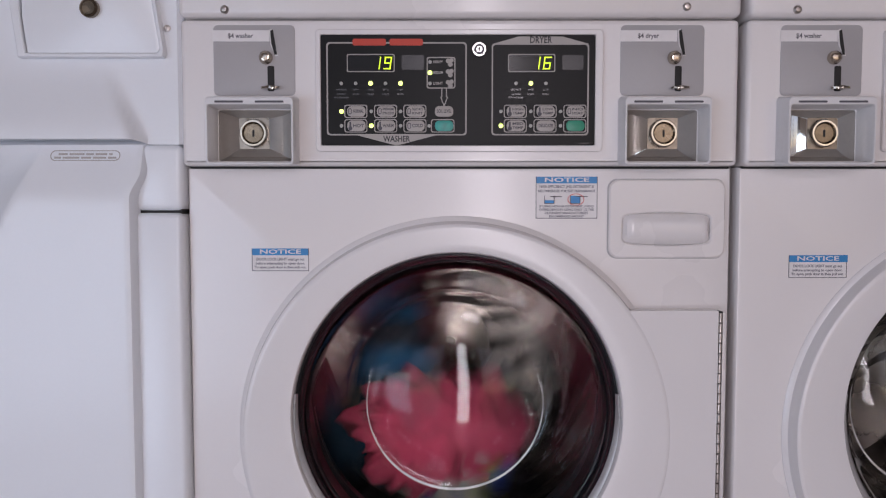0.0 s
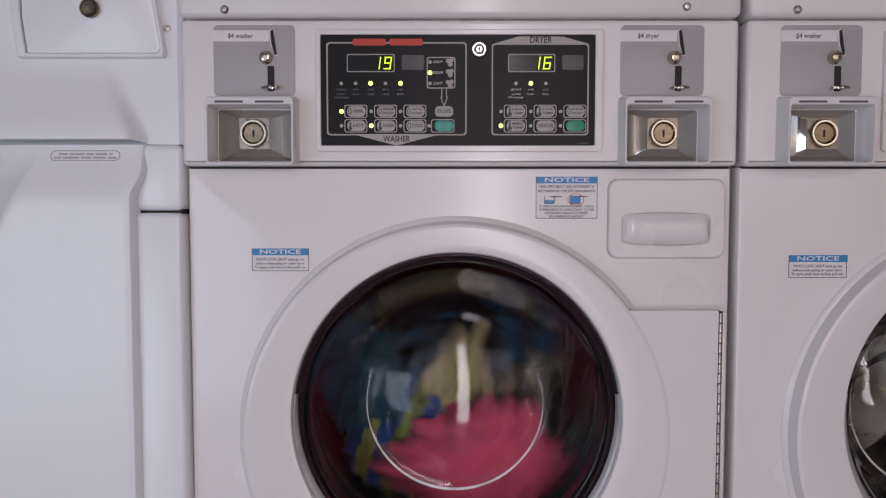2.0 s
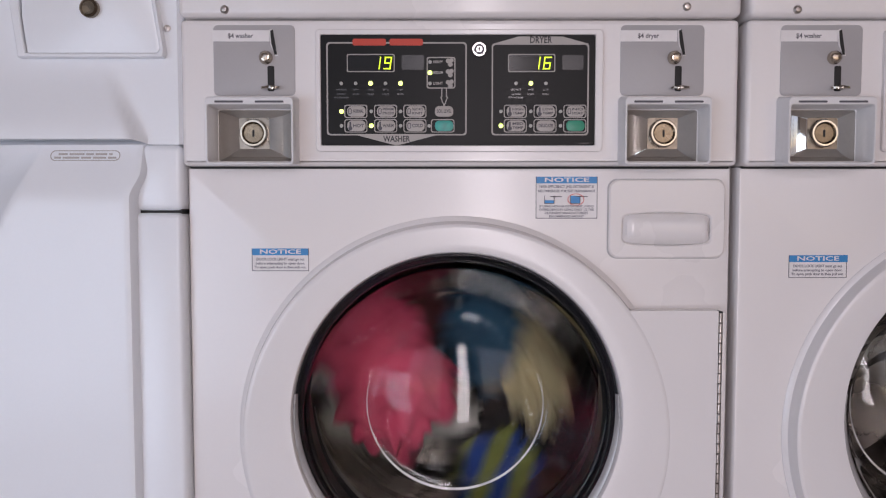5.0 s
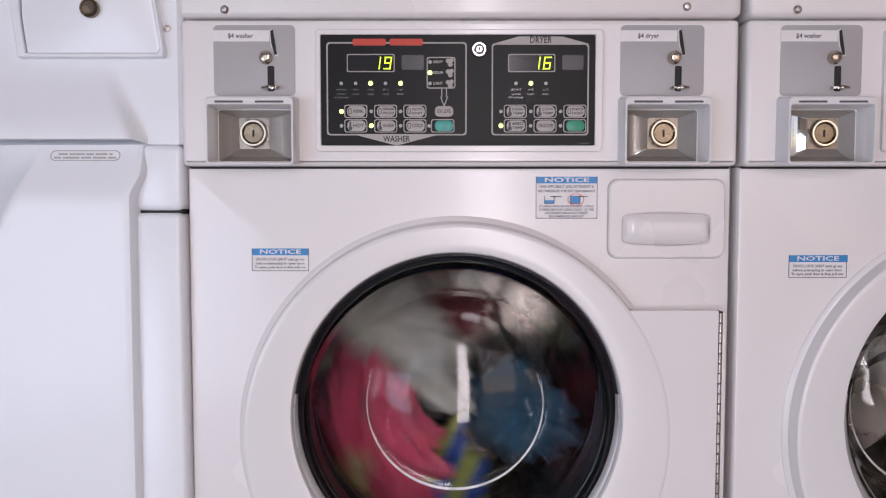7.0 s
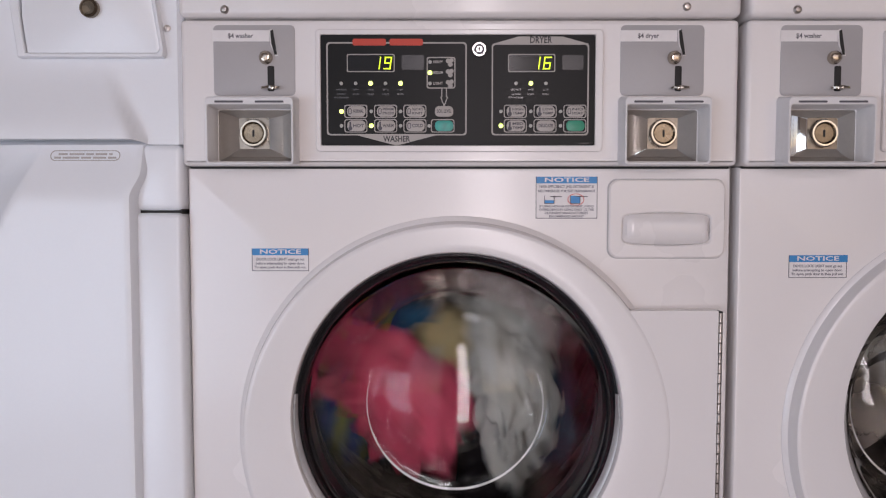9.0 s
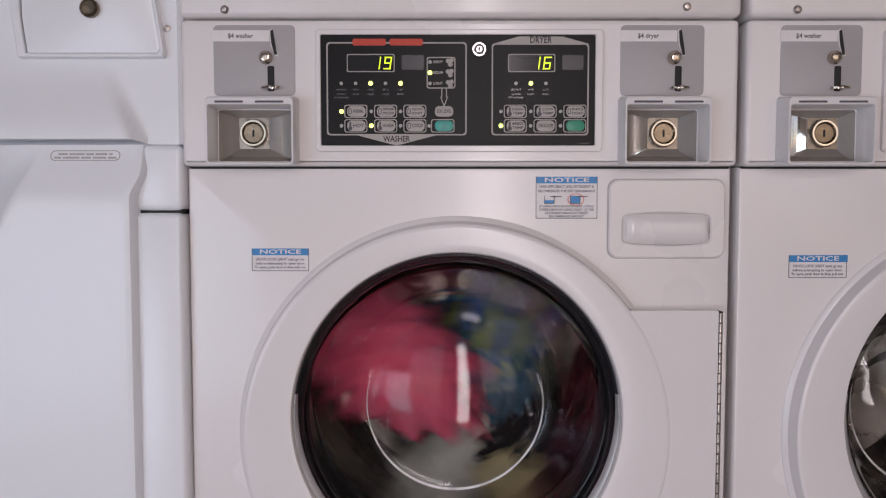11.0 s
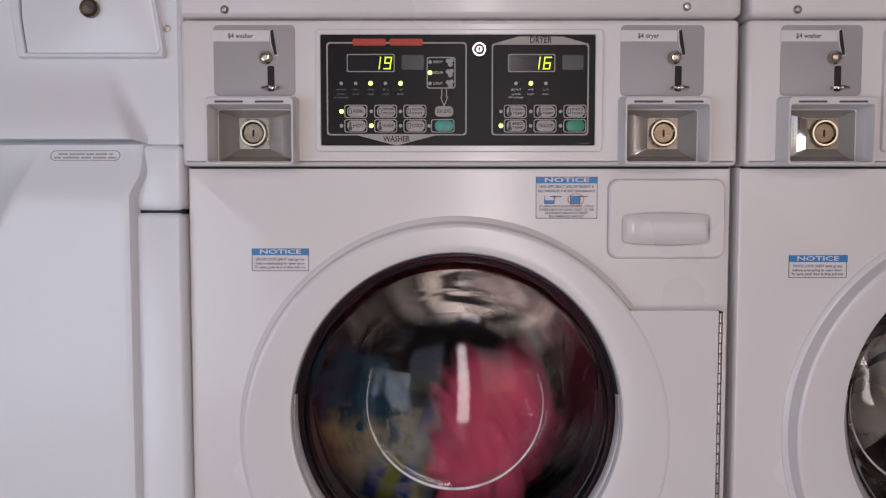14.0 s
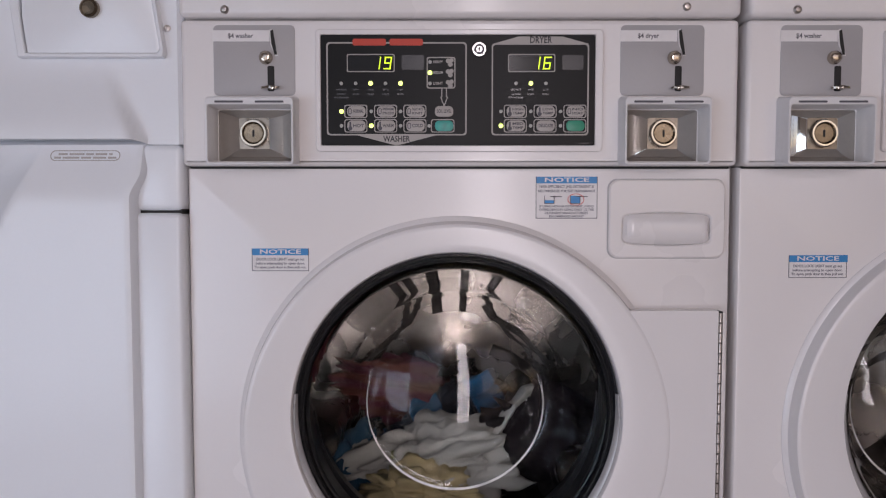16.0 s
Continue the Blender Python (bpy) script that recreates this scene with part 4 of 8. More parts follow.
# ---- the older machine beside it ----
def old_machine():
    m = base("older_stacked_washer", "white moulded older stacked washer and dryer", "washing machine", "row of laundry machines")
    right = -0.3428
    left = right - 0.69
    part("cabinet", box(left, right - 0.002, 0.045, 0.72, 0.0, 1.9, 0.004), ENAMEL_COOL, m, "white cabinet")
    # lower front column beside the bulged cover
    part("front_column", box(-0.4020, right, -0.019, 0.05, 0.02, 0.9365, 0.007, 3), ENAMEL_COOL, m, "narrow white front column")
    part("column_gap", box(-0.4020, right - 0.003, -0.008, 0.05, 0.9357 - 0.002, 0.9400 + 0.002), DARK, m, "dark seam in the column")
    part("column_cap", box(-0.4030, right, -0.0145, 0.05, 0.9394, 1.0210, 0.008, 4), ENAMEL_COOL, m, "rounded white cap of the column")
    # upper fascia, swelling out over the cover
    fr, fz0 = -0.3404, 1.0209

    def fascia(x, z):
        ridge = -0.4230 + (1.1033 - z) * 0.46
        swell = smooth_step(ridge + 0.005, ridge - 0.016, x) * smooth_step(1.1305, 1.0245, z)
        edge = smooth_step(fr - 0.008, fr, x)
        return -0.012 - 0.022 * swell + 0.008 * edge * edge

    xs = [left + (fr - left) * i / 110 for i in range(111)]
    zs = [fz0 + (1.1964 + 0.16 - fz0) * j / 60 for j in range(61)]
    up = part("upper_fascia", height_field(fascia, xs, zs, 0.05, lift=lambda x, z: 0.0052 * smooth_step(-0.3820, -0.3986, x) * (1 - smooth_step(fz0, fz0 + 0.06, z))), ENAMEL_COOL, m, "white moulded upper fascia")
    # coin flap with a lipped frame and a lock
    fz1 = 1.2753
    lo = 1.1287
    outer = [(-0.5366, lo - 0.003), (-0.3612, lo - 0.003), (-0.3590, lo + 0.004), (-0.3680, 1.1948), (-0.3680, fz1), (-0.5469, fz1), (-0.5455, 1.1948)]
    inner = [(-0.5272, lo + 0.0015), (-0.3679, lo + 0.0015), (-0.3637, lo + 0.006), (-0.3728, 1.1943), (-0.3728, fz1 - 0.01), (-0.5335, fz1 - 0.01), (-0.5327, 1.1740)]
    part("flap_frame", hoop(outer, inner, -0.008, -0.0245, r=0.0012), ENAMEL_COOL, m, "raised white flap frame")
    part("flap_gap", slab(inset(outer, 0.006), -0.006, -0.0135), DARK, m, "dark slit round the flap")
    flap = part("coin_flap", slab(inset(inner, 0.0011), -0.010, -0.0215, 0.002), ENAMEL_COOL, m, "white locked coin flap")
    kx, kz = -0.4473, 1.1835
    part("flap_lock", lathe([(0, -0.02), (0.0115, -0.0225), (0.0112, -0.028), (0.009, -0.030), (0.0078, -0.0285), (0.0045, -0.0285), (0, -0.0288)], kx, kz, 32), BRASS, flap, "round brass lock")
    part("fascia_screw", lathe([(0, -0.010), (0.0042, -0.013), (0.0038, -0.0155), (0.0015, -0.0165), (0, -0.0162)], -0.3581, 1.1622, 18), HINGE_METAL, up, "small dull screw")
    # bulged lower cover: flat middle face, chamfered flank, rounded shoulder at the top
    cr = -0.3977
    top, knee = 1.0278, 0.9587

    def cover(x, z):
        face = -0.016 - 0.018 * smooth_step(top + 0.004, knee - 0.01, z)
        face += 0.016 * (1 - smooth_step(top + 0.001, top - 0.008, z))
        flank = -0.5097 - max(0.0, top - 0.012 - z) * 0.52
        face += 0.6 * smooth_step(top + 0.01, top - 0.05, z) * max(0.0, flank - x) * smooth_step(flank, flank - 0.008, x)
        return min(0.035, face + 0.010 * smooth_step(cr - 0.007, cr, x) ** 2)

    xs = [left + (cr - left) * i / 150 for i in range(151)]
    zs = [0.02 + (top - 0.02) * j / 130 for j in range(131)]
    cov = part("lower_cover", height_field(cover, xs, zs, 0.06, lambda x, z: 0.012 * smooth_step(cr - 0.09, cr, x) * smooth_step(knee - 0.004, knee + 0.03, z)), ENAMEL_COOL, m, "bulged white lower cover")
    part("cover_gap", box(left + 0.01, -0.4043, 0.02, 0.03, 0.02, top), DARK, m, "dark gap round the cover")
    # embossed oval label
    ox0, ox1, oz0, oz1 = -0.5019, -0.4161, 1.0003, 1.0134
    oval = rounded(ox0, ox1, oz0, oz1, (oz1 - oz0) * 0.48)
    hugged = bmesh.new()
    inner = inset(oval, 0.0011)
    a = [hugged.verts.new((x, cover(x, z) - 0.0006, z)) for x, z in oval]
    b = [hugged.verts.new((x, cover(x, z) - 0.0006, z)) for x, z in inner]
    bridge(hugged, a, b)
    part("label_outline", hugged, INK_GREY, cov, "grey oval outline of a label")
    cx = (ox0 + ox1) / 2
    for k, (w, z) in enumerate(((0.033, oz1 - 0.0048), (0.038, oz1 - 0.0092))):
        bm = bmesh.new()
        x = cx - w
        lengths = (0.011, 0.018, 0.009, 0.014, 0.008) if k == 0 else (0.008, 0.02, 0.012, 0.016, 0.01)
        for d in lengths:
            box(x, min(x + d, cx + w), cover(x, z) - 0.0007, cover(x, z), z - 0.0012, z + 0.0012, bm=bm)
            x += d + 0.0025
        part("label_line", bm, INK_GREY, cov)
    return m


old_machine()

# ---- laundry in the drum ----
def crumpled(name, size, mat, label, seed, folds=1.0, detail=5, octaves=4):
    """A wad of wet cloth: a flattened, twisted body with deep ridged folds, loose corners and a hem."""
    bm = bmesh.new()
    bmesh.ops.create_icosphere(bm, subdivisions=detail, radius=1.0)
    off = Vector((seed * 3.7, seed * 1.9, seed * 5.3))
    for v in bm.verts:
        d = v.co.normalized()
        shape = 1.0 + 0.42 * noise.noise(d * 1.1 + off) + 0.22 * noise.noise(d * 2.3 + off)
        bend = d + 0.35 * Vector((noise.noise(d * 1.5 + off), noise.noise(d * 1.5 - off), noise.noise(d * 1.7 + off * 2)))
        ridge = 0.0
        f, a = 2.2, 0.30 * folds
        for k in range(octaves):
            stretch = Vector((bend.x * f * 1.0, bend.y * f * 1.3, bend.z * f * (2.1 - 0.3 * k)))
            ridge += a * (abs(noise.noise(stretch + off * (k + 1))) * 2.4 - 0.5)
            f, a = f * 1.8, a * 0.48
        r = max(0.25, shape + ridge * 0.75)
        v.co = Vector((d.x * size[0] * r, d.y * size[1] * r, d.z * size[2] * r))
    me = mesh_of(name, bm, mat, sharp=False)
    return tagged(new(name, me), label, "laundry", "laundry in the drum")


PINK = cloth("pink_terry", (0.42, 0.042, 0.085))
WHITE_CLOTH = cloth("grey_white_cotton", (0.29, 0.28, 0.255))
TEAL = cloth("teal_cotton", (0.002, 0.034, 0.066))
STRIPED = cloth("striped_towel", (0.006, 0.03, 0.16), (0.15, 0.165, 0.03), 0.052)
YELLOW = cloth("straw_cotton", (0.30, 0.235, 0.12))
RUST = cloth("rust_cotton", (0.075, 0.006, 0.016), (0.09, 0.018, 0.010), 0.03)
CHARCOAL = cloth("charcoal_cotton", (0.007, 0.005, 0.006), sheen=0.0)
CHARCOAL.node_tree.nodes["Principled BSDF"].inputs["Specular IOR Level"].default_value = 0.12
ROYAL = cloth("blue_cotton", (0.002, 0.065, 0.15), (0.006, 0.008, 0.016), 0.10)

laundry = {
    "pink": crumpled("towel", (0.112, 0.052, 0.084), PINK, "wet pink terry towel tumbling in the drum", 1),
    "white": crumpled("bed_sheet", (0.145, 0.055, 0.06), WHITE_CLOTH, "wet greyish-white cotton sheet, wadded up", 2, 1.0),
    "teal": crumpled("t_shirt", (0.088, 0.055, 0.066), TEAL, "wet teal cotton garment", 3),
    "stripe": crumpled("striped_towel", (0.085, 0.05, 0.075), STRIPED, "blue towel with yellow-green stripes, soaked", 4),
    "yellow": crumpled("pillowcase", (0.082, 0.045, 0.044), YELLOW, "straw-yellow cotton pillowcase, wrung together", 5, 1.2),
    "rust": crumpled("shirt", (0.105, 0.045, 0.05), RUST, "dark red and orange cotton shirt, bunched up", 6),
    "charcoal": crumpled("trousers", (0.10, 0.05, 0.085), CHARCOAL, "charcoal trousers, wet and twisted", 7),
    "royal": crumpled("blue_shirt", (0.06, 0.045, 0.125), ROYAL, "bright blue garment with dark bands", 8),
}

# the sheet's loose corner, drawn out to one side
corner = bmesh.new()
turned = Matrix.Rotation(radians(12), 3, "Y")
rows = []
for a, (x, z, thin, wide) in enumerate(((0.050, 0.020, 0.016, 0.030), (0.077, 0.038, 0.012, 0.028), (0.098, 0.062, 0.010, 0.024), (0.118, 0.092, 0.009, 0.020), (0.138, 0.114, 0.011, 0.016), (0.150, 0.120, 0.004, 0.008))):
    section = [(thin * math.cos(q) * 0.7, wide * math.sin(q) + 0.006 * math.sin(3 * q + a), -thin * math.cos(q) * 0.7 + 0.003 * math.cos(2 * q + a)) for q in (2 * math.pi * i / 14 for i in range(14))]
    rows.append([corner.verts.new(turned @ Vector((x + dx, -0.012 + dy, z + dz))) for dx, dy, dz in section])
for a, b in zip(rows, rows[1:]):
    bridge(corner, a, b)
corner.faces.new(rows[-1])
part("loose_corner", corner, WHITE_CLOTH, laundry["white"], "loose twisted corner of the sheet")


def motions():
    # the drum turns clockwise, fifty turns a minute, and runs out at the end
    turns = [(0.2 * i, 60.0 * i) for i in range(71)] + [(14.1, 4222.0), (14.2, 4238.0), (14.35, 4246.0), (16.0, 4246.0)]
    walk(drum, [(t, pose(AXIS_X, 0.33, AXIS_Z, 0, a, 0)) for t, a in turns])
    walk(laundry['pink'], [
        (0.00, pose(-0.023, 0.224, 0.600, 10, 7378, 14)), (0.10, pose(-0.014, 0.227, 0.544, 15, 7404, 16)),
        (0.20, pose(-0.005, 0.230, 0.506, 19, 7431, 18)), (0.30, pose(-0.114, 0.233, 0.514, 22, 7458, 18)),
        (0.40, pose(-0.150, 0.234, 0.551, 22, 7484, 17)), (0.50, pose(-0.166, 0.235, 0.615, 20, 7510, 16)),
        (0.60, pose(-0.156, 0.235, 0.675, 16, 7537, 13)), (0.70, pose(-0.113, 0.234, 0.707, 11, 7564, 10)),
        (0.80, pose(-0.077, 0.232, 0.707, 4, 7590, 7)), (0.90, pose(0.022, 0.229, 0.662, -2, 7616, 3)),
        (1.00, pose(0.077, 0.226, 0.553, -9, 7643, -1)), (1.10, pose(-0.077, 0.222, 0.509, -15, 7670, -5)),
        (1.20, pose(-0.139, 0.218, 0.531, -19, 7696, -9)), (1.30, pose(-0.147, 0.214, 0.548, -21, 7722, -13)),
        (1.40, pose(-0.157, 0.210, 0.580, -22, 7749, -15)), (1.50, pose(-0.163, 0.206, 0.631, -20, 7776, -17)),
        (1.60, pose(-0.137, 0.202, 0.713, -17, 7802, -18)), (1.70, pose(-0.102, 0.199, 0.714, -12, 7828, -18)),
        (1.80, pose(-0.049, 0.197, 0.688, -5, 7855, -17)), (1.90, pose(0.039, 0.196, 0.590, 1, 7882, -15)),
        (2.00, pose(0.021, 0.195, 0.554, 8, 7908, -12)), (2.10, pose(-0.058, 0.195, 0.528, 14, 7934, -9)),
        (2.20, pose(-0.129, 0.196, 0.527, 18, 7961, -5)), (2.30, pose(-0.154, 0.198, 0.575, 21, 7988, -1)),
        (2.40, pose(-0.155, 0.201, 0.633, 22, 8014, 3)), (2.50, pose(-0.120, 0.204, 0.641, 21, 8040, 7)),
        (2.60, pose(-0.147, 0.208, 0.667, 17, 8067, 10)), (2.70, pose(-0.135, 0.212, 0.719, 12, 8094, 13)),
        (2.80, pose(-0.076, 0.216, 0.692, 6, 8120, 16)), (2.90, pose(0.022, 0.220, 0.583, -1, 8146, 17)),
        (3.00, pose(-0.041, 0.224, 0.517, -7, 8173, 18)), (3.10, pose(-0.141, 0.228, 0.530, -13, 8200, 18)),
        (3.20, pose(-0.122, 0.231, 0.589, -18, 8226, 16)), (3.30, pose(-0.113, 0.233, 0.606, -21, 8252, 14)),
        (3.40, pose(-0.123, 0.234, 0.615, -22, 8279, 11)), (3.50, pose(-0.141, 0.235, 0.624, -21, 8306, 8)),
        (3.60, pose(-0.131, 0.235, 0.661, -18, 8332, 4)), (3.70, pose(-0.041, 0.234, 0.680, -13, 8358, -0)),
        (3.80, pose(0.050, 0.232, 0.551, -7, 8385, -4)), (3.90, pose(-0.095, 0.229, 0.571, -0, 8412, -8)),
        (4.00, pose(-0.113, 0.226, 0.608, 6, 8438, -12)), (4.10, pose(-0.077, 0.222, 0.628, 12, 8464, -14)),
        (4.20, pose(-0.067, 0.218, 0.620, 17, 8491, -16)), (4.30, pose(-0.005, 0.214, 0.603, 21, 8518, -18)),
        (4.40, pose(0.040, 0.210, 0.568, 22, 8544, -18)), (4.60, pose(-0.076, 0.202, 0.525, 18, 8597, -16)),
        (4.80, pose(-0.159, 0.197, 0.599, 8, 8650, -10)), (5.00, pose(-0.119, 0.195, 0.706, -5, 8703, -3)),
        (5.15, pose(-0.031, 0.196, 0.688, -14, 8743, 4)), (5.30, pose(0.039, 0.198, 0.580, -20, 8782, 9)),
        (5.50, pose(-0.094, 0.204, 0.524, -21, 8836, 15)), (5.70, pose(-0.160, 0.212, 0.588, -14, 8888, 18)),
        (5.85, pose(-0.148, 0.219, 0.665, -6, 8928, 17)), (6.00, pose(-0.077, 0.224, 0.672, 5, 8968, 15)),
        (6.10, pose(-0.023, 0.228, 0.608, 11, 8994, 12)), (6.20, pose(-0.077, 0.231, 0.607, 16, 9021, 9)),
        (6.30, pose(-0.113, 0.233, 0.652, 20, 9048, 5)), (6.40, pose(-0.095, 0.234, 0.606, 22, 9074, 1)),
        (6.50, pose(-0.077, 0.235, 0.587, 22, 9100, -3)), (6.60, pose(-0.095, 0.235, 0.578, 19, 9127, -7)),
        (6.70, pose(-0.104, 0.233, 0.597, 15, 9154, -10)), (6.80, pose(-0.059, 0.231, 0.607, 10, 9180, -14)),
        (6.90, pose(-0.059, 0.229, 0.556, 3, 9206, -16)), (7.00, pose(-0.113, 0.225, 0.581, -4, 9233, -17)),
        (7.10, pose(-0.121, 0.222, 0.664, -10, 9260, -18)), (7.20, pose(-0.112, 0.218, 0.674, -16, 9286, -18)),
        (7.30, pose(-0.076, 0.213, 0.657, -20, 9312, -16)), (7.40, pose(-0.058, 0.209, 0.622, -22, 9339, -14)),
        (7.50, pose(-0.093, 0.205, 0.650, -22, 9366, -11)), (7.60, pose(-0.076, 0.202, 0.669, -20, 9392, -8)),
        (7.70, pose(-0.031, 0.199, 0.571, -16, 9418, -4)), (7.80, pose(-0.111, 0.197, 0.554, -10, 9445, 0)),
        (7.90, pose(-0.160, 0.196, 0.651, -4, 9472, 4)), (8.00, pose(-0.151, 0.195, 0.687, 3, 9498, 8)),
        (8.10, pose(-0.084, 0.195, 0.679, 9, 9524, 12)), (8.20, pose(-0.040, 0.197, 0.634, 15, 9551, 14)),
        (8.30, pose(-0.076, 0.199, 0.589, 19, 9578, 17)), (8.40, pose(-0.093, 0.201, 0.687, 22, 9604, 18)),
        (8.50, pose(-0.040, 0.205, 0.704, 22, 9630, 18)), (8.60, pose(0.040, 0.209, 0.595, 20, 9657, 17)),
        (8.70, pose(-0.112, 0.213, 0.536, 16, 9684, 16)), (8.80, pose(-0.164, 0.217, 0.611, 11, 9710, 13)),
        (8.90, pose(-0.139, 0.221, 0.682, 5, 9736, 10)), (9.00, pose(-0.104, 0.225, 0.654, -2, 9763, 7)),
        (9.10, pose(-0.059, 0.228, 0.635, -8, 9790, 3)), (9.20, pose(-0.095, 0.231, 0.634, -14, 9816, -2)),
        (9.35, pose(-0.014, 0.234, 0.588, -20, 9856, -8)), (9.50, pose(0.014, 0.235, 0.541, -22, 9896, -13)),
        (9.70, pose(-0.114, 0.233, 0.532, -17, 9948, -17)), (9.90, pose(-0.165, 0.228, 0.626, -6, 10002, -18)),
        (10.10, pose(-0.103, 0.221, 0.706, 8, 10054, -15)), (10.30, pose(0.013, 0.213, 0.630, 18, 10108, -9)),
        (10.45, pose(0.004, 0.207, 0.541, 22, 10147, -3)), (10.65, pose(-0.138, 0.200, 0.544, 19, 10200, 5)),
        (10.85, pose(-0.160, 0.196, 0.651, 10, 10253, 12)), (11.00, pose(-0.075, 0.195, 0.697, -0, 10293, 16)),
        (11.15, pose(0.030, 0.196, 0.599, -10, 10333, 18)), (11.30, pose(0.004, 0.199, 0.541, -18, 10372, 18)),
        (11.40, pose(-0.076, 0.202, 0.525, -21, 10399, 16)), (11.50, pose(-0.147, 0.205, 0.560, -22, 10426, 14)),
        (11.60, pose(-0.159, 0.209, 0.587, -21, 10452, 11)), (11.70, pose(-0.130, 0.213, 0.621, -18, 10478, 8)),
        (11.80, pose(-0.103, 0.217, 0.611, -13, 10505, 4)), (11.90, pose(-0.112, 0.221, 0.628, -8, 10532, -0)),
        (12.00, pose(-0.095, 0.225, 0.645, -1, 10558, -4)), (12.10, pose(-0.050, 0.228, 0.626, 6, 10584, -8)),
        (12.20, pose(-0.023, 0.231, 0.588, 12, 10611, -12)), (12.30, pose(-0.077, 0.233, 0.551, 17, 10638, -14)),
        (12.40, pose(-0.114, 0.235, 0.560, 21, 10664, -17)), (12.50, pose(-0.086, 0.235, 0.569, 22, 10690, -18)),
        (12.60, pose(-0.141, 0.235, 0.550, 21, 10717, -18)), (12.70, pose(-0.162, 0.233, 0.579, 19, 10744, -17)),
        (12.80, pose(-0.149, 0.231, 0.662, 14, 10770, -16)), (12.90, pose(-0.086, 0.228, 0.681, 8, 10796, -13)),
        (13.00, pose(-0.050, 0.225, 0.663, 2, 10823, -10)), (13.10, pose(0.013, 0.221, 0.582, -5, 10850, -6)),
        (13.20, pose(-0.076, 0.217, 0.565, -11, 10876, -2)), (13.30, pose(-0.112, 0.213, 0.539, -17, 10902, 2)),
        (13.40, pose(-0.145, 0.209, 0.547, -20, 10929, 6)), (13.50, pose(-0.159, 0.205, 0.589, -22, 10956, 9)),
        (13.60, pose(-0.157, 0.201, 0.668, -22, 10982, 13)), (13.70, pose(-0.128, 0.199, 0.719, -19, 11008, 15)),
        (13.80, pose(-0.101, 0.197, 0.720, -15, 11035, 17)), (13.90, pose(-0.023, 0.195, 0.688, -9, 11062, 18)),
        (14.00, pose(0.048, 0.195, 0.581, -3, 11088, 18)), (14.10, pose(0.058, 0.215, 0.520, 4, 11106, 16)),
        (14.30, pose(0.022, 0.215, 0.406, 1, 11156, 1)), (14.40, pose(0.022, 0.215, 0.381, 0, 11160, 0)),
        (16.00, pose(0.022, 0.215, 0.381, 0, 11160, 0))])
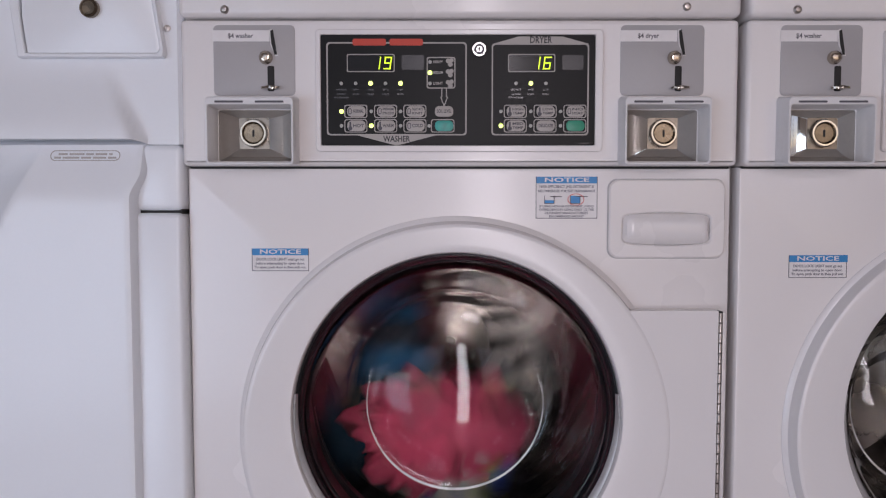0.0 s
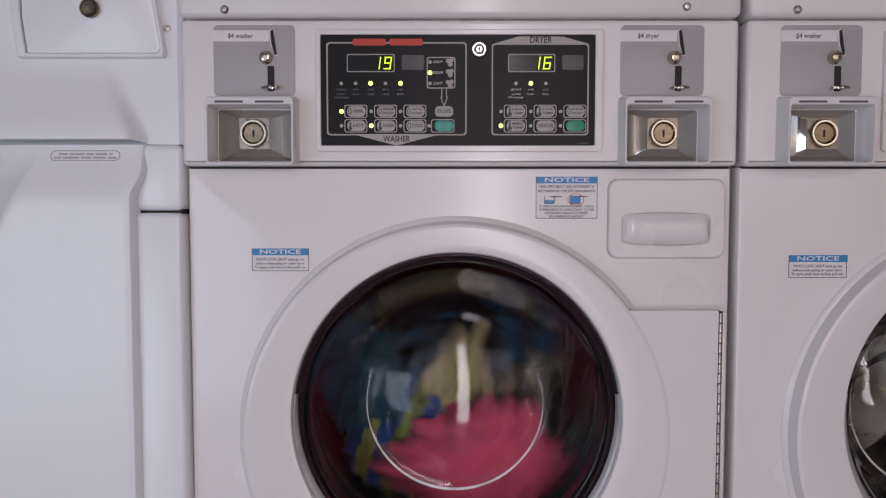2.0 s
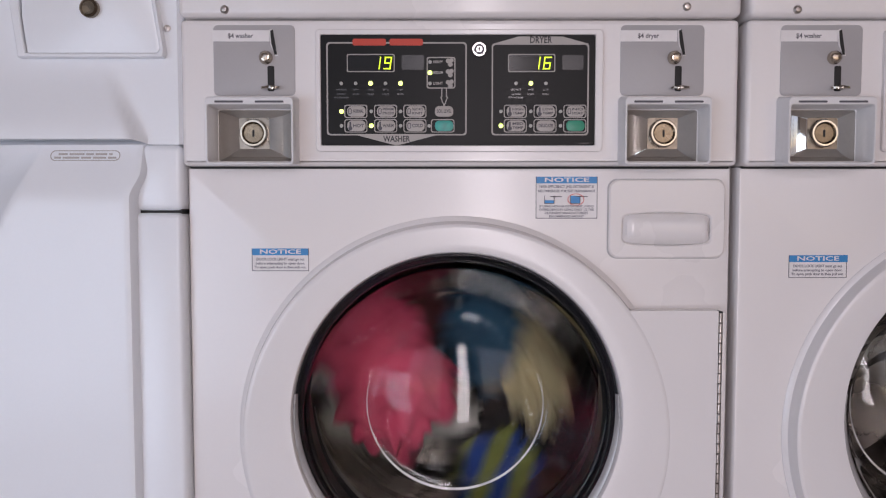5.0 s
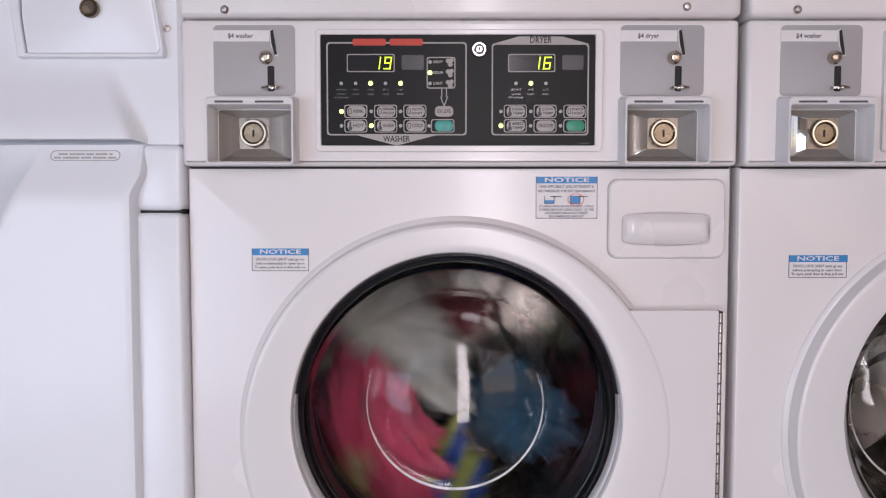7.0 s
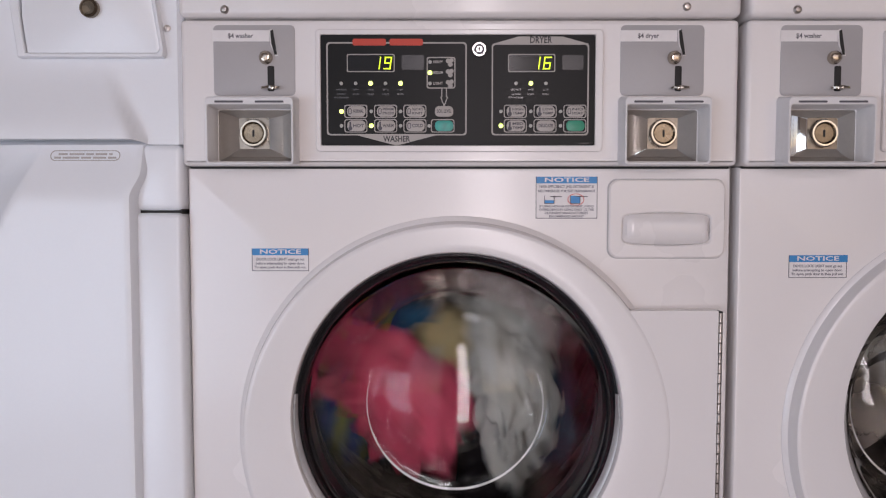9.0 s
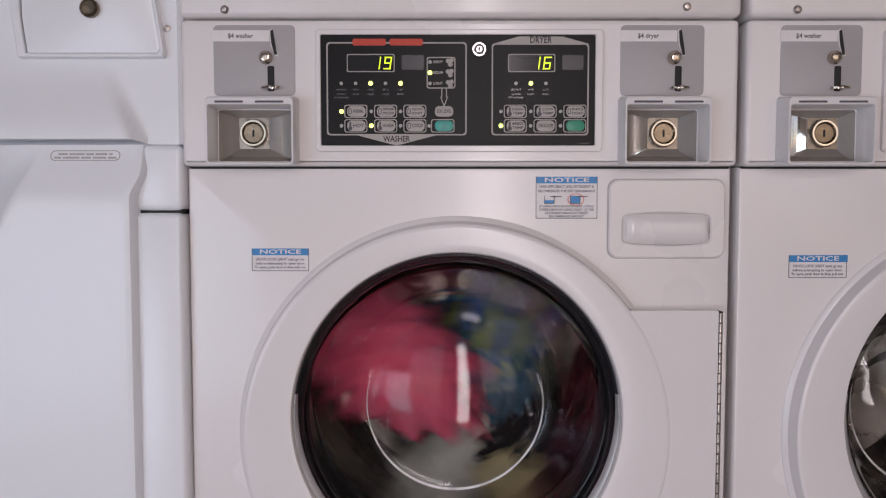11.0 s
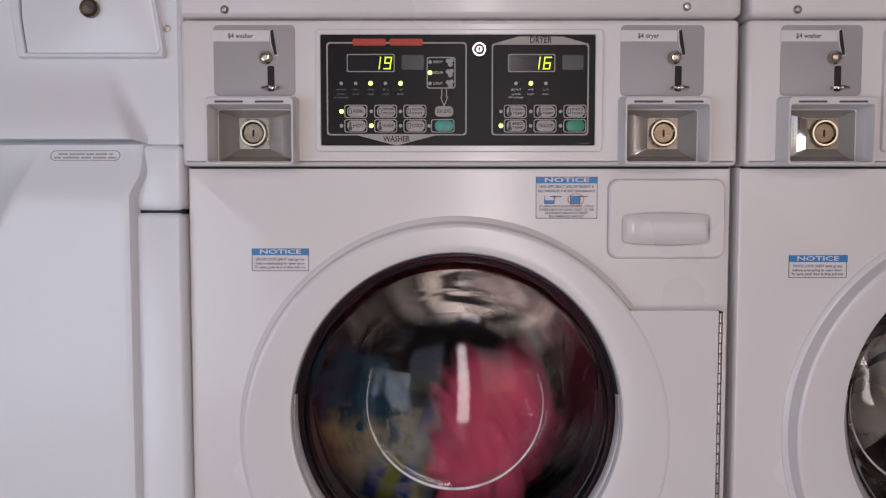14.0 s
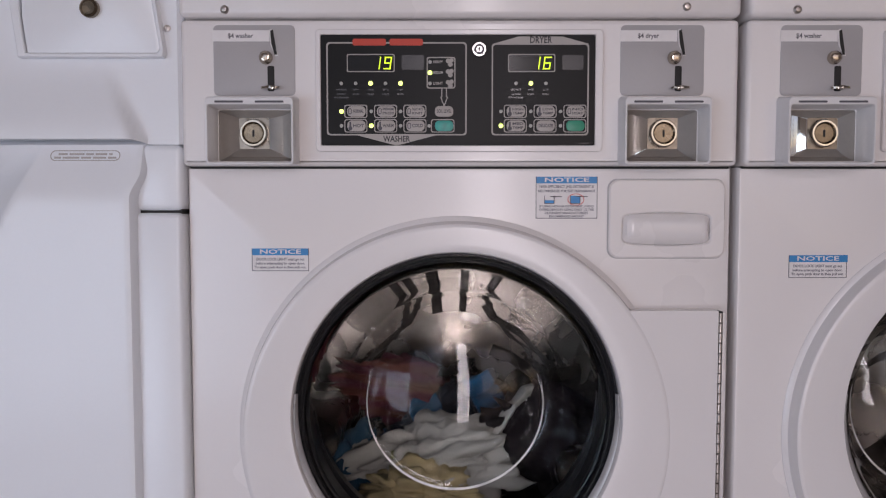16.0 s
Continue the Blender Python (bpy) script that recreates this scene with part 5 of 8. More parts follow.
    walk(laundry['white'], [
        (0.00, pose(-0.031, 0.250, 0.486, -22, 9265, 2)), (0.10, pose(-0.102, 0.250, 0.540, -21, 9285, -2)),
        (0.20, pose(-0.123, 0.251, 0.626, -19, 9305, -6)), (0.30, pose(-0.088, 0.253, 0.707, -14, 9325, -10)),
        (0.40, pose(-0.009, 0.256, 0.748, -9, 9345, -13)), (0.50, pose(0.079, 0.259, 0.730, -2, 9365, -15)),
        (0.60, pose(0.098, 0.263, 0.673, 5, 9385, -17)), (0.71, pose(0.134, 0.267, 0.594, 12, 9408, -18)),
        (0.83, pose(0.100, 0.272, 0.503, 18, 9431, -18)), (0.94, pose(0.008, 0.277, 0.462, 21, 9454, -16)),
        (1.06, pose(-0.087, 0.281, 0.498, 22, 9476, -13)), (1.17, pose(-0.132, 0.285, 0.590, 20, 9499, -10)),
        (1.29, pose(-0.106, 0.287, 0.688, 16, 9522, -6)), (1.40, pose(-0.023, 0.289, 0.747, 9, 9545, -1)),
        (1.50, pose(0.015, 0.290, 0.667, 3, 9565, 3)), (1.60, pose(0.087, 0.290, 0.734, -4, 9585, 7)),
        (1.72, pose(0.155, 0.288, 0.638, -11, 9608, 11)), (1.83, pose(0.132, 0.286, 0.524, -17, 9632, 15)),
        (1.95, pose(0.037, 0.283, 0.462, -21, 9655, 17)), (2.07, pose(-0.075, 0.278, 0.484, -22, 9678, 18)),
        (2.18, pose(-0.148, 0.274, 0.583, -20, 9702, 18)), (2.30, pose(-0.131, 0.269, 0.716, -16, 9725, 16)),
        (2.40, pose(-0.051, 0.265, 0.710, -10, 9745, 14)), (2.50, pose(0.042, 0.261, 0.655, -4, 9765, 11)),
        (2.60, pose(0.097, 0.257, 0.656, 3, 9785, 8)), (2.72, pose(0.129, 0.254, 0.559, 11, 9809, 3)),
        (2.84, pose(0.048, 0.251, 0.477, 17, 9833, -2)), (2.96, pose(-0.069, 0.250, 0.494, 21, 9857, -7)),
        (3.08, pose(-0.148, 0.250, 0.595, 22, 9881, -11)), (3.20, pose(-0.119, 0.251, 0.732, 20, 9905, -15)),
        (3.30, pose(-0.023, 0.253, 0.768, 16, 9925, -17)), (3.40, pose(0.051, 0.256, 0.712, 11, 9945, -18)),
        (3.50, pose(0.085, 0.259, 0.655, 5, 9965, -18)), (3.60, pose(0.098, 0.263, 0.645, -2, 9985, -17)),
        (3.73, pose(0.114, 0.268, 0.523, -10, 10010, -15)), (3.85, pose(-0.014, 0.273, 0.465, -17, 10035, -12)),
        (3.97, pose(-0.131, 0.278, 0.553, -21, 10060, -7)), (4.10, pose(-0.128, 0.283, 0.719, -22, 10085, -2)),
        (4.20, pose(-0.079, 0.286, 0.748, -20, 10105, 2)), (4.32, pose(0.051, 0.288, 0.760, -16, 10130, 7)),
        (4.45, pose(0.145, 0.290, 0.676, -9, 10154, 11)), (4.57, pose(0.151, 0.290, 0.554, -1, 10179, 15)),
        (4.69, pose(0.069, 0.289, 0.467, 8, 10204, 17)), (4.82, pose(-0.048, 0.286, 0.470, 15, 10229, 18)),
        (4.94, pose(-0.126, 0.283, 0.558, 20, 10253, 17)), (5.06, pose(-0.117, 0.278, 0.674, 22, 10278, 16)),
        (5.19, pose(-0.028, 0.273, 0.747, 21, 10303, 12)), (5.31, pose(0.084, 0.268, 0.731, 17, 10327, 8)),
        (5.44, pose(0.147, 0.263, 0.638, 10, 10352, 4)), (5.56, pose(0.121, 0.259, 0.529, 2, 10377, -2)),
        (5.68, pose(0.024, 0.255, 0.477, -6, 10401, -7)), (5.81, pose(-0.076, 0.252, 0.513, -13, 10426, -11)),
        (5.93, pose(-0.115, 0.250, 0.609, -19, 10451, -15)), (6.05, pose(-0.073, 0.250, 0.696, -22, 10476, -17)),
        (6.18, pose(0.012, 0.251, 0.720, -21, 10500, -18)), (6.30, pose(0.078, 0.253, 0.675, -18, 10525, -18)),
        (6.40, pose(0.088, 0.256, 0.637, -13, 10545, -16)), (6.52, pose(0.115, 0.260, 0.543, -6, 10569, -13)),
        (6.64, pose(0.029, 0.265, 0.469, 2, 10593, -10)), (6.76, pose(-0.085, 0.270, 0.501, 10, 10617, -5)),
        (6.88, pose(-0.142, 0.275, 0.610, 16, 10641, -0)), (7.00, pose(-0.103, 0.280, 0.744, 21, 10665, 5)),
        (7.10, pose(0.034, 0.283, 0.707, 22, 10685, 8)), (7.20, pose(0.091, 0.286, 0.649, 21, 10705, 12)),
        (7.30, pose(0.087, 0.288, 0.610, 18, 10725, 15)), (7.42, pose(0.084, 0.290, 0.495, 13, 10750, 17)),
        (7.55, pose(-0.051, 0.290, 0.470, 5, 10775, 18)), (7.67, pose(-0.130, 0.289, 0.589, -4, 10800, 17)),
        (7.80, pose(-0.079, 0.286, 0.725, -12, 10825, 16)), (7.90, pose(-0.004, 0.284, 0.649, -17, 10845, 13)),
        (8.00, pose(0.043, 0.280, 0.669, -20, 10865, 10)), (8.10, pose(0.086, 0.277, 0.651, -22, 10885, 6)),
        (8.20, pose(0.118, 0.272, 0.595, -21, 10905, 2)), (8.32, pose(0.081, 0.267, 0.495, -18, 10930, -3)),
        (8.45, pose(-0.036, 0.262, 0.475, -12, 10955, -8)), (8.57, pose(-0.117, 0.258, 0.564, -4, 10980, -12)),
        (8.70, pose(-0.096, 0.254, 0.675, 4, 11005, -15)), (8.80, pose(-0.078, 0.252, 0.694, 11, 11025, -17)),
        (8.90, pose(0.032, 0.251, 0.713, 16, 11045, -18)), (9.00, pose(0.084, 0.250, 0.676, 20, 11065, -18)),
        (9.10, pose(0.097, 0.250, 0.676, 22, 11085, -17)), (9.20, pose(0.069, 0.252, 0.620, 22, 11105, -15)),
        (9.32, pose(0.060, 0.254, 0.555, 19, 11128, -12)), (9.43, pose(-0.011, 0.257, 0.521, 14, 11152, -7)),
        (9.55, pose(-0.088, 0.262, 0.568, 7, 11175, -3)), (9.67, pose(-0.092, 0.266, 0.669, -1, 11198, 2)),
        (9.78, pose(-0.005, 0.271, 0.736, -9, 11222, 7)), (9.90, pose(0.108, 0.276, 0.699, -15, 11245, 11)),
        (10.02, pose(0.146, 0.280, 0.578, -20, 11268, 14)), (10.13, pose(0.070, 0.284, 0.473, -22, 11292, 17)),
        (10.25, pose(-0.060, 0.287, 0.476, -21, 11315, 18)), (10.37, pose(-0.133, 0.289, 0.585, -17, 11338, 18)),
        (10.48, pose(-0.087, 0.290, 0.707, -12, 11362, 16)), (10.60, pose(0.034, 0.290, 0.740, -4, 11385, 14)),
        (10.72, pose(0.129, 0.288, 0.663, 4, 11408, 10)), (10.83, pose(0.124, 0.285, 0.544, 11, 11432, 6)),
        (10.95, pose(0.028, 0.282, 0.481, 17, 11455, 1)), (11.07, pose(-0.076, 0.278, 0.522, 21, 11478, -3)),
        (11.18, pose(-0.104, 0.273, 0.627, 22, 11502, -8)), (11.30, pose(-0.041, 0.268, 0.709, 20, 11525, -12)),
        (11.40, pose(-0.004, 0.264, 0.635, 17, 11545, -15)), (11.50, pose(-0.060, 0.260, 0.711, 11, 11565, -17)),
        (11.60, pose(0.033, 0.257, 0.674, 5, 11585, -18)), (11.70, pose(0.084, 0.254, 0.656, -2, 11605, -18)),
        (11.82, pose(0.112, 0.251, 0.535, -10, 11630, -17)), (11.95, pose(-0.023, 0.250, 0.476, -17, 11655, -14)),
        (12.07, pose(-0.128, 0.250, 0.588, -21, 11680, -11)), (12.20, pose(-0.078, 0.252, 0.740, -22, 11705, -6)),
        (12.30, pose(0.084, 0.254, 0.675, -21, 11725, -2)), (12.40, pose(0.014, 0.257, 0.730, -17, 11745, 2)),
        (12.50, pose(0.070, 0.260, 0.674, -12, 11765, 6)), (12.60, pose(0.089, 0.264, 0.635, -6, 11785, 10)),
        (12.72, pose(0.105, 0.269, 0.536, 2, 11809, 14)), (12.84, pose(0.007, 0.274, 0.465, 10, 11833, 16)),
        (12.96, pose(-0.106, 0.279, 0.524, 16, 11857, 18)), (13.08, pose(-0.110, 0.283, 0.646, 21, 11881, 18)),
        (13.20, pose(-0.023, 0.286, 0.706, 22, 11905, 17)), (13.30, pose(0.034, 0.288, 0.706, 21, 11925, 15)),
        (13.40, pose(0.053, 0.290, 0.648, 18, 11945, 12)), (13.50, pose(0.053, 0.290, 0.667, 13, 11965, 9)),
        (13.60, pose(0.072, 0.290, 0.629, 7, 11985, 5)), (13.70, pose(0.091, 0.288, 0.687, 0, 12005, 1)),
        (13.83, pose(0.116, 0.285, 0.507, -9, 12032, -5)), (13.97, pose(-0.084, 0.281, 0.492, -16, 12058, -10)),
        (14.10, pose(-0.134, 0.268, 0.719, -19, 12086, -13)), (14.20, pose(-0.078, 0.263, 0.664, -11, 12151, -8)),
        (14.30, pose(-0.049, 0.258, 0.581, -2, 12217, -1)), (14.40, pose(-0.026, 0.255, 0.548, -0, 12228, -0)),
        (14.60, pose(-0.026, 0.255, 0.538, -0, 12228, -0)), (16.00, pose(-0.026, 0.255, 0.538, -0, 12228, -0))])
    walk(laundry['teal'], [
        (0.00, pose(-0.149, 0.302, 0.581, 19, 7174, 16)), (0.10, pose(-0.138, 0.304, 0.693, 21, 7198, 14)),
        (0.20, pose(-0.128, 0.305, 0.702, 22, 7222, 11)), (0.30, pose(-0.071, 0.305, 0.722, 20, 7246, 7)),
        (0.40, pose(0.035, 0.304, 0.586, 17, 7270, 3)), (0.50, pose(0.093, 0.302, 0.528, 12, 7294, -1)),
        (0.62, pose(0.031, 0.299, 0.462, 4, 7324, -6)), (0.75, pose(-0.067, 0.295, 0.477, -5, 7354, -11)),
        (0.88, pose(-0.129, 0.290, 0.559, -12, 7384, -14)), (1.00, pose(-0.136, 0.285, 0.668, -18, 7414, -17)),
        (1.10, pose(-0.117, 0.281, 0.707, -21, 7438, -18)), (1.20, pose(-0.004, 0.277, 0.736, -22, 7462, -18)),
        (1.30, pose(0.052, 0.273, 0.671, -21, 7486, -17)), (1.40, pose(0.109, 0.270, 0.529, -17, 7510, -15)),
        (1.52, pose(0.032, 0.267, 0.467, -11, 7540, -12)), (1.65, pose(-0.068, 0.265, 0.489, -3, 7570, -8)),
        (1.77, pose(-0.138, 0.265, 0.571, 5, 7600, -3)), (1.90, pose(-0.152, 0.266, 0.696, 13, 7630, 3)),
        (2.00, pose(-0.144, 0.268, 0.653, 18, 7654, 7)), (2.10, pose(-0.079, 0.270, 0.709, 21, 7678, 10)),
        (2.20, pose(0.015, 0.273, 0.708, 22, 7702, 13)), (2.30, pose(0.052, 0.277, 0.651, 21, 7726, 16)),
        (2.40, pose(0.109, 0.281, 0.612, 18, 7750, 17)), (2.52, pose(0.099, 0.286, 0.499, 12, 7780, 18)),
        (2.65, pose(-0.021, 0.291, 0.459, 4, 7810, 17)), (2.77, pose(-0.125, 0.296, 0.538, -4, 7840, 15)),
        (2.90, pose(-0.147, 0.300, 0.684, -12, 7870, 12)), (3.00, pose(-0.128, 0.302, 0.703, -17, 7894, 8)),
        (3.10, pose(-0.109, 0.304, 0.712, -21, 7918, 4)), (3.20, pose(0.015, 0.305, 0.693, -22, 7942, 0)),
        (3.30, pose(0.102, 0.305, 0.644, -21, 7966, -4)), (3.40, pose(0.131, 0.304, 0.606, -19, 7990, -8)),
        (3.52, pose(0.095, 0.302, 0.483, -13, 8020, -12)), (3.65, pose(-0.041, 0.298, 0.462, -5, 8050, -15)),
        (3.77, pose(-0.139, 0.294, 0.567, 4, 8080, -17)), (3.90, pose(-0.125, 0.289, 0.733, 12, 8110, -18)),
        (4.00, pose(-0.042, 0.285, 0.735, 17, 8134, -17)), (4.10, pose(0.062, 0.281, 0.669, 20, 8158, -16)),
        (4.20, pose(0.090, 0.277, 0.642, 22, 8182, -14)), (4.32, pose(0.100, 0.273, 0.568, 21, 8211, -10)),
        (4.44, pose(0.048, 0.269, 0.505, 18, 8239, -5)), (4.56, pose(-0.042, 0.267, 0.502, 12, 8268, -1)),
        (4.68, pose(-0.110, 0.265, 0.571, 4, 8296, 4)), (4.80, pose(-0.107, 0.265, 0.672, -4, 8325, 9)),
        (4.91, pose(-0.029, 0.266, 0.741, -12, 8353, 13)), (5.03, pose(0.078, 0.269, 0.731, -18, 8382, 16)),
        (5.15, pose(0.146, 0.272, 0.643, -21, 8411, 18)), (5.27, pose(0.130, 0.276, 0.530, -22, 8439, 18)),
        (5.39, pose(0.039, 0.281, 0.463, -20, 8468, 17)), (5.51, pose(-0.072, 0.286, 0.484, -15, 8496, 15)),
        (5.63, pose(-0.133, 0.291, 0.579, -8, 8525, 12)), (5.75, pose(-0.106, 0.295, 0.690, -0, 8553, 8)),
        (5.87, pose(-0.009, 0.299, 0.747, 8, 8582, 3)), (5.99, pose(0.102, 0.302, 0.717, 15, 8611, -2)),
        (6.10, pose(0.160, 0.304, 0.613, 20, 8639, -7)), (6.22, pose(0.127, 0.305, 0.496, 22, 8668, -11)),
        (6.34, pose(0.018, 0.305, 0.437, 21, 8696, -14)), (6.46, pose(-0.104, 0.303, 0.477, 18, 8725, -17)),
        (6.58, pose(-0.164, 0.300, 0.599, 12, 8753, -18)), (6.70, pose(-0.118, 0.296, 0.733, 4, 8782, -18)),
        (6.80, pose(-0.051, 0.293, 0.739, -3, 8806, -16)), (6.90, pose(0.072, 0.289, 0.629, -9, 8830, -14)),
        (7.00, pose(0.106, 0.285, 0.601, -15, 8854, -12)), (7.10, pose(0.127, 0.280, 0.688, -19, 8878, -8)),
        (7.22, pose(0.145, 0.276, 0.558, -22, 8907, -3)), (7.34, pose(0.050, 0.272, 0.469, -21, 8936, 2)),
        (7.46, pose(-0.078, 0.268, 0.495, -18, 8964, 6)), (7.58, pose(-0.137, 0.266, 0.614, -13, 8993, 11)),
        (7.70, pose(-0.078, 0.265, 0.738, -5, 9022, 14)), (7.80, pose(0.052, 0.265, 0.654, 2, 9046, 16)),
        (7.90, pose(0.098, 0.266, 0.597, 8, 9070, 18)), (8.00, pose(0.098, 0.268, 0.634, 14, 9094, 18)),
        (8.12, pose(0.107, 0.271, 0.515, 19, 9124, 17)), (8.25, pose(-0.021, 0.275, 0.465, 22, 9154, 15)),
        (8.38, pose(-0.132, 0.280, 0.556, 21, 9184, 11)), (8.50, pose(-0.134, 0.286, 0.723, 17, 9214, 7)),
        (8.60, pose(-0.042, 0.290, 0.734, 12, 9238, 3)), (8.70, pose(0.072, 0.294, 0.628, 6, 9262, -1)),
        (8.80, pose(0.092, 0.297, 0.588, -1, 9286, -5)), (8.90, pose(0.115, 0.300, 0.636, -7, 9310, -9)),
        (9.02, pose(0.116, 0.303, 0.559, -14, 9339, -13)), (9.14, pose(0.069, 0.305, 0.496, -19, 9368, -16)),
        (9.26, pose(-0.009, 0.305, 0.477, -22, 9396, -18)), (9.38, pose(-0.085, 0.304, 0.514, -21, 9425, -18)),
        (9.50, pose(-0.121, 0.302, 0.594, -18, 9454, -17)), (9.62, pose(-0.099, 0.299, 0.682, -12, 9483, -15)),
        (9.74, pose(-0.025, 0.295, 0.738, -4, 9512, -11)), (9.86, pose(0.068, 0.290, 0.733, 4, 9540, -7)),
        (9.98, pose(0.137, 0.285, 0.669, 11, 9569, -2)), (10.10, pose(0.149, 0.280, 0.575, 18, 9598, 3)),
        (10.22, pose(0.098, 0.275, 0.494, 21, 9627, 7)), (10.34, pose(0.007, 0.271, 0.467, 22, 9656, 12)),
        (10.46, pose(-0.077, 0.268, 0.505, 20, 9684, 15)), (10.58, pose(-0.116, 0.266, 0.585, 15, 9713, 17)),
        (10.70, pose(-0.095, 0.265, 0.667, 8, 9742, 18)), (10.82, pose(-0.033, 0.265, 0.710, -0, 9771, 18)),
        (10.94, pose(0.035, 0.267, 0.702, -8, 9800, 16)), (11.06, pose(0.075, 0.270, 0.655, -15, 9828, 13)),
        (11.18, pose(0.073, 0.273, 0.603, -20, 9857, 9)), (11.30, pose(0.043, 0.278, 0.575, -22, 9886, 4)),
        (11.40, pose(0.081, 0.282, 0.593, -21, 9910, 0)), (11.50, pose(0.090, 0.286, 0.735, -19, 9934, -4)),
        (11.62, pose(0.149, 0.291, 0.613, -14, 9962, -9)), (11.73, pose(0.101, 0.295, 0.492, -6, 9990, -12)),
        (11.85, pose(-0.025, 0.299, 0.457, 1, 10018, -15)), (11.97, pose(-0.117, 0.302, 0.547, 9, 10046, -17)),
        (12.08, pose(-0.079, 0.304, 0.655, 16, 10074, -18)), (12.20, pose(0.006, 0.305, 0.644, 20, 10102, -17)),
        (12.31, pose(0.075, 0.305, 0.657, 22, 10129, -16)), (12.42, pose(0.126, 0.303, 0.573, 21, 10156, -13)),
        (12.54, pose(0.064, 0.301, 0.470, 18, 10183, -9)), (12.65, pose(-0.066, 0.298, 0.475, 12, 10210, -5)),
        (12.76, pose(-0.129, 0.294, 0.591, 5, 10237, -0)), (12.88, pose(-0.072, 0.289, 0.699, -2, 10264, 4)),
        (12.99, pose(0.033, 0.284, 0.709, -10, 10291, 9)), (13.10, pose(0.090, 0.280, 0.641, -16, 10318, 12)),
        (13.20, pose(0.109, 0.276, 0.566, -20, 10342, 15)), (13.31, pose(0.099, 0.272, 0.517, -22, 10369, 17)),
        (13.43, pose(0.061, 0.269, 0.479, -21, 10397, 18)), (13.54, pose(0.007, 0.266, 0.466, -18, 10424, 18)),
        (13.66, pose(-0.048, 0.265, 0.478, -13, 10452, 16)), (13.77, pose(-0.095, 0.265, 0.510, -6, 10479, 13)),
        (13.89, pose(-0.130, 0.266, 0.556, 2, 10507, 10)), (14.00, pose(-0.153, 0.268, 0.615, 9, 10534, 5)),
        (14.10, pose(-0.154, 0.273, 0.564, 10, 10590, 2)), (14.20, pose(-0.155, 0.278, 0.513, 10, 10646, -1)),
        (14.30, pose(-0.167, 0.274, 0.495, 5, 10696, -1)), (14.40, pose(-0.179, 0.270, 0.478, 0, 10746, -0)),
        (14.60, pose(-0.181, 0.270, 0.474, 0, 10746, -0)), (16.00, pose(-0.181, 0.270, 0.474, 0, 10746, -0))])
